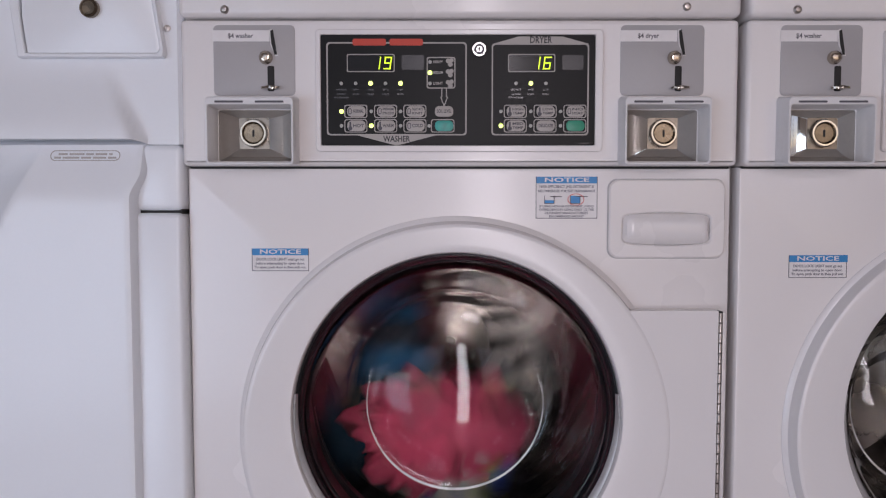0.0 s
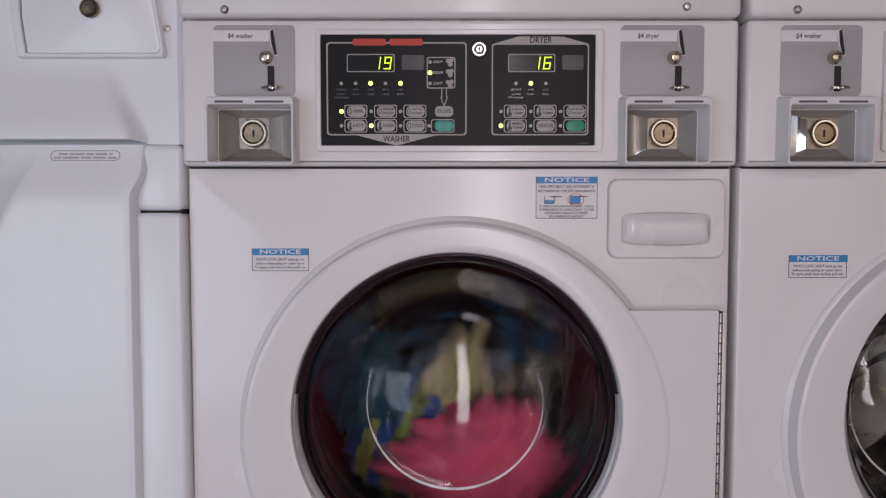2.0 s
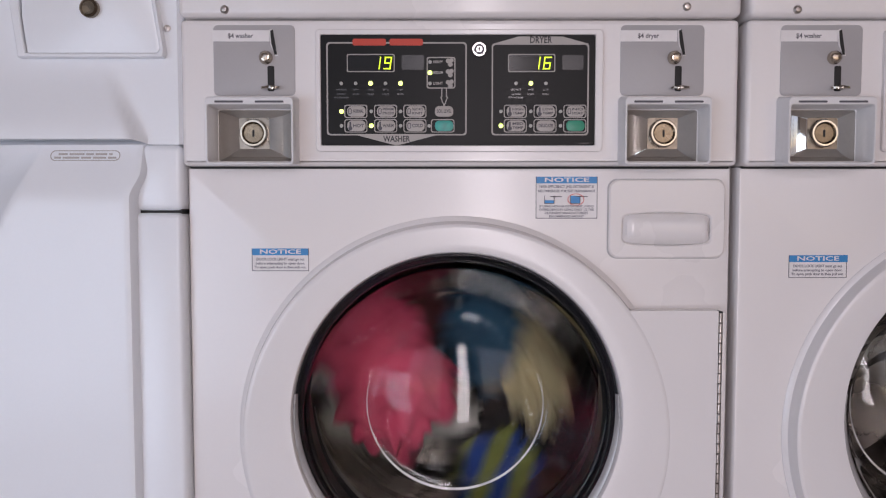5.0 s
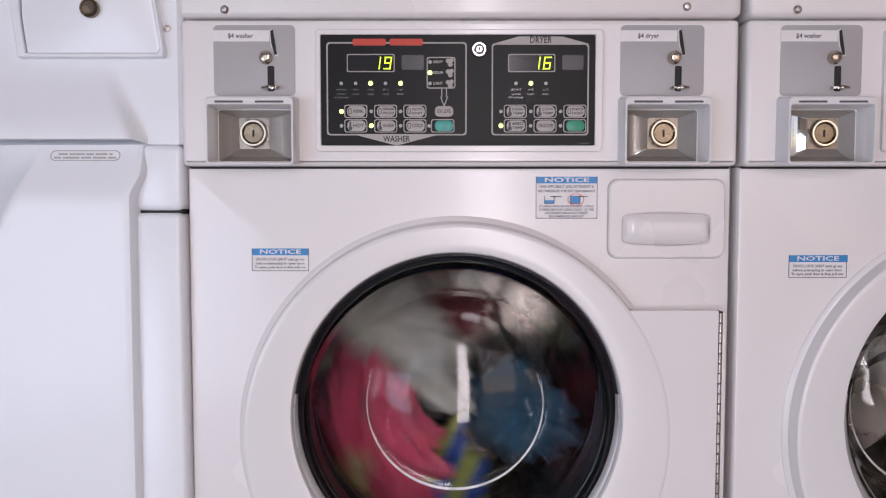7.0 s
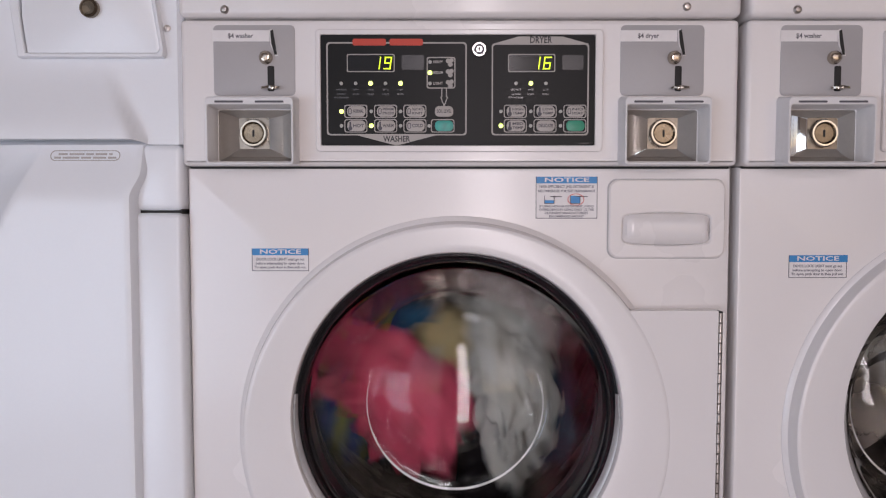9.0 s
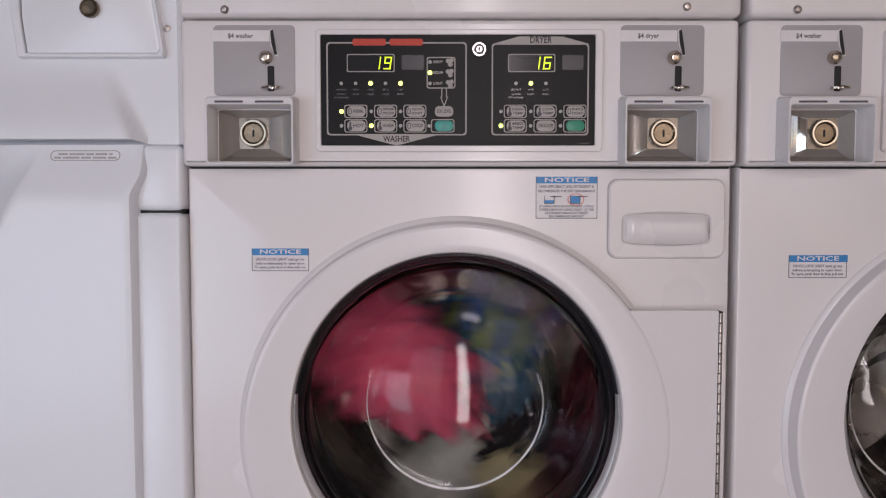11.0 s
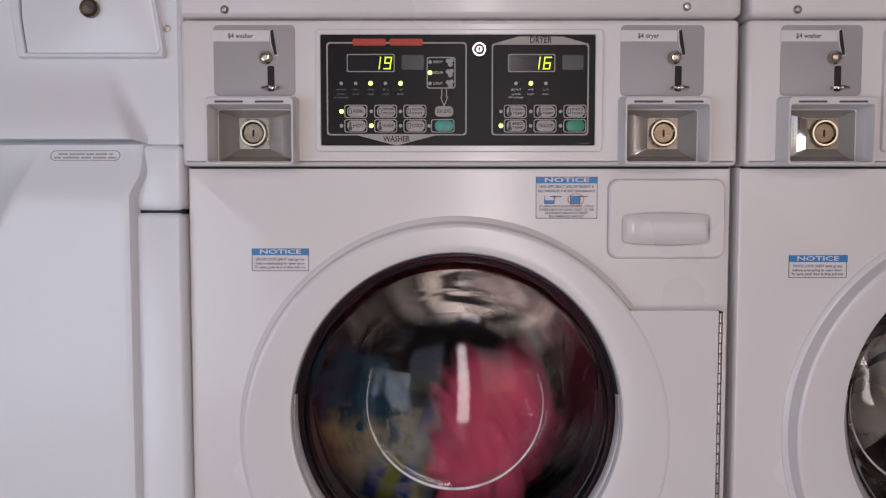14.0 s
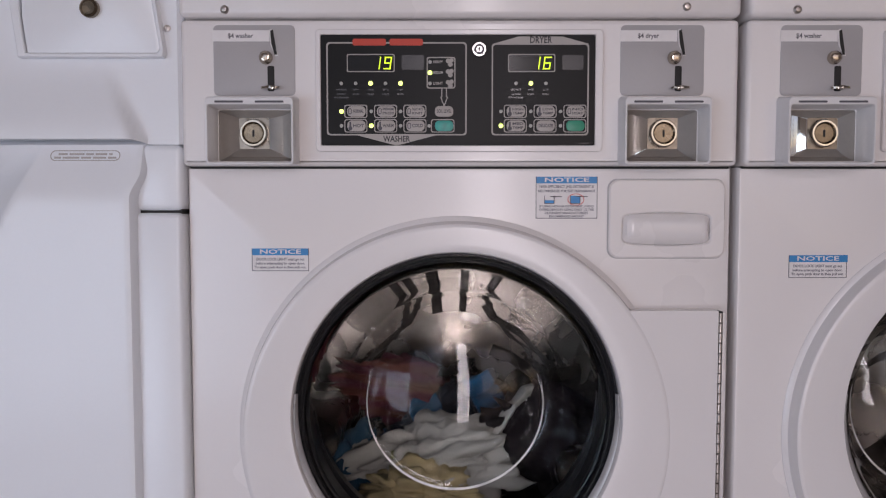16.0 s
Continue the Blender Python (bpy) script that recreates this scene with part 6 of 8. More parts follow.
    walk(laundry['stripe'], [
        (0.00, pose(-0.004, 0.248, 0.487, -3, 11271, 4)), (0.10, pose(-0.073, 0.243, 0.532, -9, 11289, 8)),
        (0.20, pose(-0.096, 0.240, 0.604, -15, 11307, 12)), (0.30, pose(-0.114, 0.236, 0.624, -19, 11325, 15)),
        (0.40, pose(-0.095, 0.234, 0.579, -22, 11343, 17)), (0.50, pose(-0.068, 0.232, 0.561, -22, 11361, 18)),
        (0.60, pose(-0.077, 0.230, 0.570, -20, 11379, 18)), (0.70, pose(-0.095, 0.230, 0.552, -16, 11397, 17)),
        (0.80, pose(-0.095, 0.231, 0.570, -11, 11415, 16)), (0.90, pose(-0.077, 0.232, 0.588, -5, 11433, 13)),
        (1.00, pose(-0.114, 0.234, 0.569, 2, 11451, 10)), (1.10, pose(-0.114, 0.237, 0.605, 8, 11469, 6)),
        (1.20, pose(-0.132, 0.240, 0.641, 14, 11487, 2)), (1.30, pose(-0.141, 0.244, 0.659, 19, 11505, -2)),
        (1.40, pose(-0.114, 0.248, 0.676, 21, 11523, -6)), (1.50, pose(-0.115, 0.253, 0.629, 22, 11541, -10)),
        (1.60, pose(-0.060, 0.257, 0.562, 20, 11559, -13)), (1.70, pose(-0.051, 0.260, 0.561, 17, 11577, -15)),
        (1.80, pose(-0.079, 0.264, 0.569, 12, 11595, -17)), (1.90, pose(-0.097, 0.267, 0.597, 6, 11613, -18)),
        (2.00, pose(-0.098, 0.269, 0.577, -1, 11631, -18)), (2.10, pose(-0.097, 0.270, 0.615, -8, 11649, -17)),
        (2.20, pose(-0.079, 0.270, 0.615, -14, 11667, -15)), (2.30, pose(-0.060, 0.269, 0.596, -18, 11685, -12)),
        (2.40, pose(-0.079, 0.268, 0.549, -21, 11703, -9)), (2.50, pose(-0.060, 0.266, 0.521, -22, 11721, -5)),
        (2.60, pose(-0.097, 0.263, 0.560, -21, 11739, -1)), (2.70, pose(-0.153, 0.259, 0.599, -18, 11757, 3)),
        (2.80, pose(-0.167, 0.256, 0.600, -13, 11775, 7)), (2.90, pose(-0.133, 0.251, 0.638, -7, 11793, 11)),
        (3.00, pose(-0.078, 0.247, 0.602, -0, 11811, 14)), (3.10, pose(-0.041, 0.243, 0.566, 7, 11829, 16)),
        (3.20, pose(-0.059, 0.239, 0.549, 13, 11847, 17)), (3.30, pose(-0.032, 0.236, 0.550, 18, 11865, 18)),
        (3.40, pose(-0.077, 0.233, 0.523, 21, 11883, 18)), (3.50, pose(-0.159, 0.231, 0.579, 22, 11901, 16)),
        (3.60, pose(-0.168, 0.230, 0.643, 21, 11919, 14)), (3.70, pose(-0.131, 0.230, 0.699, 18, 11937, 11)),
        (3.80, pose(-0.086, 0.231, 0.708, 14, 11955, 8)), (3.90, pose(-0.059, 0.232, 0.662, 8, 11973, 4)),
        (4.00, pose(-0.014, 0.234, 0.588, 1, 11991, -0)), (4.10, pose(-0.004, 0.237, 0.550, -6, 12009, -5)),
        (4.20, pose(-0.114, 0.241, 0.520, -12, 12027, -8)), (4.32, pose(-0.145, 0.246, 0.632, -18, 12049, -12)),
        (4.44, pose(-0.091, 0.251, 0.732, -21, 12071, -16)), (4.57, pose(0.017, 0.256, 0.765, -22, 12093, -17)),
        (4.69, pose(0.117, 0.260, 0.715, -19, 12115, -18)), (4.81, pose(0.156, 0.264, 0.610, -14, 12137, -17)),
        (4.93, pose(0.114, 0.267, 0.507, -6, 12159, -15)), (5.06, pose(0.015, 0.269, 0.463, 2, 12181, -11)),
        (5.18, pose(-0.085, 0.270, 0.500, 10, 12203, -7)), (5.30, pose(-0.132, 0.269, 0.596, 16, 12225, -2)),
        (5.42, pose(-0.102, 0.267, 0.699, 21, 12247, 3)), (5.54, pose(-0.011, 0.264, 0.754, 22, 12269, 8)),
        (5.67, pose(0.094, 0.260, 0.731, 20, 12291, 12)), (5.79, pose(0.156, 0.256, 0.641, 15, 12313, 15)),
        (5.91, pose(0.139, 0.251, 0.528, 9, 12335, 17)), (6.03, pose(0.046, 0.245, 0.455, 0, 12357, 18)),
        (6.16, pose(-0.078, 0.241, 0.468, -8, 12379, 17)), (6.28, pose(-0.163, 0.237, 0.568, -15, 12401, 15)),
        (6.40, pose(-0.149, 0.233, 0.702, -20, 12423, 12)), (6.50, pose(-0.104, 0.231, 0.726, -22, 12441, 9)),
        (6.60, pose(-0.059, 0.230, 0.708, -22, 12459, 5)), (6.70, pose(0.068, 0.230, 0.607, -20, 12477, 1)),
        (6.82, pose(0.078, 0.231, 0.539, -15, 12498, -4)), (6.93, pose(0.020, 0.233, 0.486, -8, 12519, -8)),
        (7.05, pose(-0.064, 0.236, 0.498, -0, 12540, -12)), (7.17, pose(-0.117, 0.240, 0.566, 8, 12561, -15)),
        (7.28, pose(-0.119, 0.244, 0.649, 14, 12582, -17)), (7.40, pose(-0.078, 0.249, 0.722, 19, 12603, -18)),
        (7.50, pose(-0.004, 0.253, 0.657, 22, 12621, -18)), (7.60, pose(0.088, 0.257, 0.637, 22, 12639, -16)),
        (7.70, pose(0.098, 0.261, 0.532, 20, 12657, -14)), (7.83, pose(0.020, 0.265, 0.470, 15, 12680, -10)),
        (7.95, pose(-0.082, 0.268, 0.499, 8, 12702, -6)), (8.07, pose(-0.134, 0.270, 0.594, -1, 12724, -1)),
        (8.20, pose(-0.116, 0.270, 0.709, -9, 12747, 5)), (8.30, pose(-0.079, 0.269, 0.672, -15, 12765, 8)),
        (8.40, pose(0.033, 0.268, 0.634, -19, 12783, 12)), (8.50, pose(0.089, 0.265, 0.559, -21, 12801, 15)),
        (8.62, pose(0.055, 0.262, 0.489, -22, 12823, 17)), (8.74, pose(-0.030, 0.257, 0.475, -19, 12844, 18)),
        (8.86, pose(-0.104, 0.252, 0.528, -14, 12866, 18)), (8.98, pose(-0.139, 0.247, 0.615, -7, 12887, 16)),
        (9.10, pose(-0.132, 0.243, 0.724, 1, 12909, 13)), (9.20, pose(-0.077, 0.239, 0.697, 8, 12927, 10)),
        (9.32, pose(0.019, 0.235, 0.740, 15, 12949, 5)), (9.44, pose(0.115, 0.232, 0.686, 20, 12970, 1)),
        (9.56, pose(0.129, 0.230, 0.572, 22, 12992, -4)), (9.68, pose(0.045, 0.230, 0.490, 21, 13013, -9)),
        (9.80, pose(-0.073, 0.231, 0.510, 17, 13035, -13)), (9.92, pose(-0.128, 0.233, 0.619, 11, 13057, -16)),
        (10.04, pose(-0.075, 0.236, 0.729, 4, 13078, -18)), (10.16, pose(0.046, 0.240, 0.752, -4, 13100, -18)),
        (10.28, pose(0.138, 0.244, 0.667, -12, 13121, -17)), (10.40, pose(0.128, 0.249, 0.540, -18, 13143, -15)),
        (10.52, pose(0.022, 0.254, 0.471, -21, 13165, -11)), (10.64, pose(-0.096, 0.259, 0.515, -22, 13186, -7)),
        (10.76, pose(-0.131, 0.263, 0.637, -19, 13208, -2)), (10.88, pose(-0.056, 0.267, 0.740, -14, 13229, 2)),
        (11.00, pose(0.073, 0.269, 0.743, -7, 13251, 7)), (11.12, pose(0.157, 0.270, 0.638, 1, 13273, 11)),
        (11.24, pose(0.125, 0.270, 0.504, 9, 13294, 15)), (11.36, pose(-0.005, 0.268, 0.447, 16, 13316, 17)),
        (11.48, pose(-0.132, 0.266, 0.520, 20, 13337, 18)), (11.60, pose(-0.152, 0.262, 0.673, 22, 13359, 18)),
        (11.70, pose(-0.115, 0.258, 0.721, 21, 13377, 16)), (11.80, pose(-0.078, 0.255, 0.731, 18, 13395, 14)),
        (11.90, pose(-0.059, 0.250, 0.676, 14, 13413, 11)), (12.00, pose(0.060, 0.246, 0.565, 8, 13431, 7)),
        (12.12, pose(0.024, 0.241, 0.489, -0, 13454, 2)), (12.25, pose(-0.066, 0.237, 0.499, -9, 13476, -3)),
        (12.38, pose(-0.125, 0.233, 0.574, -16, 13498, -8)), (12.50, pose(-0.149, 0.231, 0.680, -20, 13521, -12)),
        (12.60, pose(-0.122, 0.230, 0.708, -22, 13539, -15)), (12.70, pose(-0.077, 0.230, 0.662, -21, 13557, -17)),
        (12.80, pose(-0.005, 0.231, 0.552, -19, 13575, -18)), (12.90, pose(-0.004, 0.233, 0.533, -15, 13593, -18)),
        (13.00, pose(-0.059, 0.235, 0.523, -9, 13611, -17)), (13.10, pose(-0.132, 0.238, 0.531, -2, 13629, -16)),
        (13.20, pose(-0.151, 0.242, 0.585, 4, 13647, -13)), (13.30, pose(-0.123, 0.246, 0.621, 11, 13665, -10)),
        (13.40, pose(-0.105, 0.250, 0.639, 16, 13683, -6)), (13.50, pose(-0.087, 0.254, 0.600, 20, 13701, -2)),
        (13.60, pose(-0.078, 0.258, 0.599, 22, 13719, 2)), (13.70, pose(-0.079, 0.262, 0.579, 22, 13737, 6)),
        (13.80, pose(-0.041, 0.265, 0.560, 19, 13755, 10)), (13.90, pose(-0.051, 0.267, 0.540, 15, 13773, 13)),
        (14.00, pose(-0.079, 0.269, 0.516, 10, 13791, 15)), (14.10, pose(-0.097, 0.252, 0.545, 3, 13815, 16)),
        (14.15, pose(-0.097, 0.253, 0.518, 1, 13857, 12)), (14.20, pose(-0.097, 0.255, 0.491, -2, 13900, 9)),
        (14.30, pose(-0.097, 0.257, 0.477, -1, 13950, 4)), (14.40, pose(-0.097, 0.260, 0.462, -0, 14000, 0)),
        (14.60, pose(-0.097, 0.260, 0.459, -0, 14000, 0)), (16.00, pose(-0.097, 0.260, 0.459, -0, 14000, 0))])
    walk(laundry['yellow'], [
        (0.00, pose(-0.085, 0.283, 0.608, 20, 11356, -13)), (0.10, pose(-0.042, 0.281, 0.650, 17, 11379, -16)),
        (0.20, pose(-0.023, 0.278, 0.632, 11, 11402, -17)), (0.30, pose(-0.038, 0.275, 0.566, 5, 11425, -18)),
        (0.45, pose(-0.133, 0.269, 0.608, -5, 11460, -17)), (0.60, pose(-0.041, 0.263, 0.654, -14, 11494, -15)),
        (0.70, pose(-0.004, 0.259, 0.599, -19, 11517, -12)), (0.90, pose(-0.078, 0.252, 0.731, -22, 11563, -4)),
        (1.00, pose(-0.032, 0.249, 0.676, -21, 11586, -0)), (1.10, pose(-0.023, 0.247, 0.602, -17, 11609, 4)),
        (1.22, pose(-0.057, 0.245, 0.690, -11, 11636, 8)), (1.33, pose(0.071, 0.245, 0.732, -4, 11663, 12)),
        (1.45, pose(0.146, 0.246, 0.593, 4, 11690, 15)), (1.57, pose(0.033, 0.248, 0.476, 12, 11716, 17)),
        (1.68, pose(-0.119, 0.251, 0.541, 17, 11743, 18)), (1.80, pose(-0.124, 0.255, 0.730, 21, 11770, 17)),
        (1.90, pose(-0.023, 0.259, 0.711, 22, 11793, 16)), (2.00, pose(-0.004, 0.263, 0.654, 21, 11816, 14)),
        (2.10, pose(-0.041, 0.267, 0.616, 18, 11839, 11)), (2.21, pose(-0.023, 0.272, 0.698, 12, 11865, 6)),
        (2.33, pose(0.096, 0.276, 0.699, 5, 11892, 2)), (2.44, pose(0.144, 0.280, 0.562, -3, 11918, -3)),
        (2.56, pose(0.030, 0.283, 0.463, -10, 11944, -7)), (2.67, pose(-0.099, 0.284, 0.530, -16, 11970, -11)),
        (2.79, pose(-0.091, 0.285, 0.662, -20, 11997, -15)), (2.90, pose(0.015, 0.285, 0.706, -22, 12023, -17)),
        (3.00, pose(-0.051, 0.283, 0.697, -21, 12046, -18)), (3.11, pose(0.054, 0.281, 0.722, -18, 12072, -18)),
        (3.23, pose(0.140, 0.277, 0.639, -12, 12099, -17)), (3.34, pose(0.115, 0.273, 0.512, -5, 12125, -14)),
        (3.46, pose(-0.008, 0.269, 0.467, 3, 12151, -11)), (3.57, pose(-0.109, 0.264, 0.548, 10, 12177, -7)),
        (3.69, pose(-0.096, 0.259, 0.667, 16, 12204, -2)), (3.80, pose(-0.004, 0.255, 0.712, 20, 12230, 2)),
        (3.90, pose(0.069, 0.251, 0.601, 22, 12253, 6)), (4.00, pose(0.005, 0.249, 0.648, 21, 12276, 10)),
        (4.12, pose(0.048, 0.246, 0.655, 18, 12304, 14)), (4.24, pose(0.084, 0.245, 0.606, 12, 12331, 16)),
        (4.36, pose(0.057, 0.245, 0.534, 5, 12359, 18)), (4.48, pose(-0.030, 0.247, 0.513, -4, 12386, 18)),
        (4.60, pose(-0.106, 0.249, 0.579, -11, 12414, 17)), (4.72, pose(-0.097, 0.253, 0.687, -17, 12442, 14)),
        (4.84, pose(-0.001, 0.257, 0.748, -21, 12469, 10)), (4.96, pose(0.111, 0.262, 0.705, -22, 12497, 6)),
        (5.08, pose(0.148, 0.267, 0.586, -20, 12524, 1)), (5.20, pose(0.078, 0.272, 0.481, -15, 12552, -4)),
        (5.32, pose(-0.047, 0.276, 0.474, -8, 12580, -9)), (5.44, pose(-0.128, 0.280, 0.569, -0, 12607, -13)),
        (5.56, pose(-0.104, 0.283, 0.692, 8, 12635, -16)), (5.68, pose(0.006, 0.284, 0.750, 15, 12662, -17)),
        (5.80, pose(0.121, 0.285, 0.699, 20, 12690, -18)), (5.92, pose(0.156, 0.284, 0.573, 22, 12718, -17)),
        (6.04, pose(0.078, 0.282, 0.464, 21, 12745, -15)), (6.16, pose(-0.062, 0.279, 0.457, 17, 12773, -12)),
        (6.28, pose(-0.160, 0.275, 0.570, 11, 12800, -8)), (6.40, pose(-0.132, 0.271, 0.726, 4, 12828, -3)),
        (6.50, pose(-0.041, 0.267, 0.700, -3, 12851, 1)), (6.60, pose(0.079, 0.262, 0.617, -10, 12874, 5)),
        (6.71, pose(0.089, 0.258, 0.547, -16, 12900, 10)), (6.83, pose(0.027, 0.253, 0.486, -20, 12927, 13)),
        (6.94, pose(-0.071, 0.250, 0.500, -22, 12953, 16)), (7.06, pose(-0.127, 0.247, 0.587, -21, 12979, 18)),
        (7.17, pose(-0.100, 0.246, 0.683, -17, 13005, 18)), (7.29, pose(-0.020, 0.245, 0.722, -12, 13032, 17)),
        (7.40, pose(0.050, 0.246, 0.695, -5, 13058, 15)), (7.50, pose(0.014, 0.247, 0.621, 2, 13081, 13)),
        (7.62, pose(0.092, 0.250, 0.612, 10, 13108, 9)), (7.73, pose(0.093, 0.253, 0.515, 16, 13135, 4)),
        (7.85, pose(-0.006, 0.258, 0.470, 20, 13162, -1)), (7.97, pose(-0.099, 0.262, 0.530, 22, 13188, -5)),
        (8.08, pose(-0.114, 0.267, 0.633, 21, 13215, -10)), (8.20, pose(-0.060, 0.272, 0.718, 17, 13242, -13)),
        (8.30, pose(0.052, 0.276, 0.651, 12, 13265, -16)), (8.40, pose(0.071, 0.279, 0.631, 5, 13288, -17)),
        (8.52, pose(0.100, 0.282, 0.551, -2, 13315, -18)), (8.63, pose(0.026, 0.284, 0.470, -10, 13342, -17)),
        (8.75, pose(-0.093, 0.285, 0.502, -16, 13368, -16)), (8.87, pose(-0.123, 0.285, 0.622, -20, 13395, -13)),
        (8.98, pose(-0.044, 0.283, 0.697, -22, 13422, -9)), (9.10, pose(0.034, 0.281, 0.669, -21, 13449, -4)),
        (9.22, pose(0.084, 0.277, 0.629, -17, 13476, 1)), (9.34, pose(0.079, 0.273, 0.555, -10, 13504, 5)),
        (9.46, pose(0.010, 0.268, 0.511, -3, 13531, 10)), (9.58, pose(-0.075, 0.263, 0.546, 6, 13559, 14)),
        (9.70, pose(-0.100, 0.258, 0.642, 13, 13586, 16)), (9.82, pose(-0.036, 0.254, 0.725, 18, 13614, 18)),
        (9.93, pose(0.071, 0.250, 0.723, 22, 13641, 18)), (10.05, pose(0.137, 0.247, 0.631, 22, 13668, 17)),
        (10.17, pose(0.101, 0.245, 0.518, 19, 13696, 14)), (10.29, pose(-0.012, 0.245, 0.479, 14, 13723, 11)),
        (10.41, pose(-0.113, 0.246, 0.549, 6, 13751, 6)), (10.53, pose(-0.118, 0.248, 0.673, -2, 13778, 2)),
        (10.65, pose(-0.023, 0.251, 0.752, -9, 13806, -3)), (10.77, pose(0.097, 0.255, 0.722, -16, 13833, -8)),
        (10.89, pose(0.148, 0.259, 0.606, -20, 13860, -12)), (11.01, pose(0.089, 0.264, 0.495, -22, 13888, -15)),
        (11.13, pose(-0.033, 0.269, 0.476, -21, 13915, -17)), (11.25, pose(-0.119, 0.274, 0.562, -17, 13943, -18)),
        (11.37, pose(-0.102, 0.278, 0.681, -10, 13970, -17)), (11.48, pose(0.000, 0.281, 0.738, -3, 13997, -15)),
        (11.60, pose(0.106, 0.284, 0.691, 6, 14025, -12)), (11.72, pose(0.134, 0.285, 0.579, 13, 14052, -8)),
        (11.84, pose(0.064, 0.285, 0.491, 18, 14080, -4)), (11.96, pose(-0.047, 0.283, 0.494, 22, 14107, 1)),
        (12.08, pose(-0.110, 0.281, 0.584, 22, 14135, 6)), (12.20, pose(-0.079, 0.277, 0.689, 19, 14162, 10)),
        (12.30, pose(-0.051, 0.274, 0.614, 15, 14185, 13)), (12.40, pose(0.015, 0.270, 0.558, 9, 14208, 16)),
        (12.50, pose(-0.078, 0.266, 0.682, 2, 14231, 17)), (12.60, pose(-0.004, 0.262, 0.636, -4, 14254, 18)),
        (12.70, pose(0.014, 0.258, 0.581, -11, 14277, 18)), (12.82, pose(-0.022, 0.253, 0.511, -17, 14305, 16)),
        (12.94, pose(-0.087, 0.250, 0.515, -21, 14332, 13)), (13.06, pose(-0.122, 0.247, 0.571, -22, 14360, 9)),
        (13.18, pose(-0.124, 0.245, 0.636, -20, 14387, 5)), (13.30, pose(-0.114, 0.245, 0.705, -15, 14415, 0)),
        (13.40, pose(-0.077, 0.246, 0.705, -10, 14438, -4)), (13.50, pose(-0.004, 0.247, 0.621, -3, 14461, -8)),
        (13.60, pose(-0.004, 0.250, 0.583, 4, 14484, -11)), (13.73, pose(-0.079, 0.254, 0.513, 12, 14515, -15)),
        (13.87, pose(-0.113, 0.259, 0.543, 18, 14545, -17)), (14.00, pose(-0.168, 0.264, 0.579, 22, 14576, -18)),
        (14.10, pose(-0.161, 0.255, 0.656, 20, 14600, -16)), (14.15, pose(-0.151, 0.245, 0.636, 15, 14637, -12)),
        (14.20, pose(-0.141, 0.235, 0.615, 10, 14674, -8)), (14.25, pose(-0.127, 0.225, 0.581, 6, 14710, -4)),
        (14.30, pose(-0.112, 0.215, 0.548, 1, 14747, -1)), (14.40, pose(-0.073, 0.205, 0.504, 0, 14760, -0)),
        (14.60, pose(-0.069, 0.205, 0.497, 0, 14760, -0)), (16.00, pose(-0.069, 0.205, 0.497, 0, 14760, -0))])
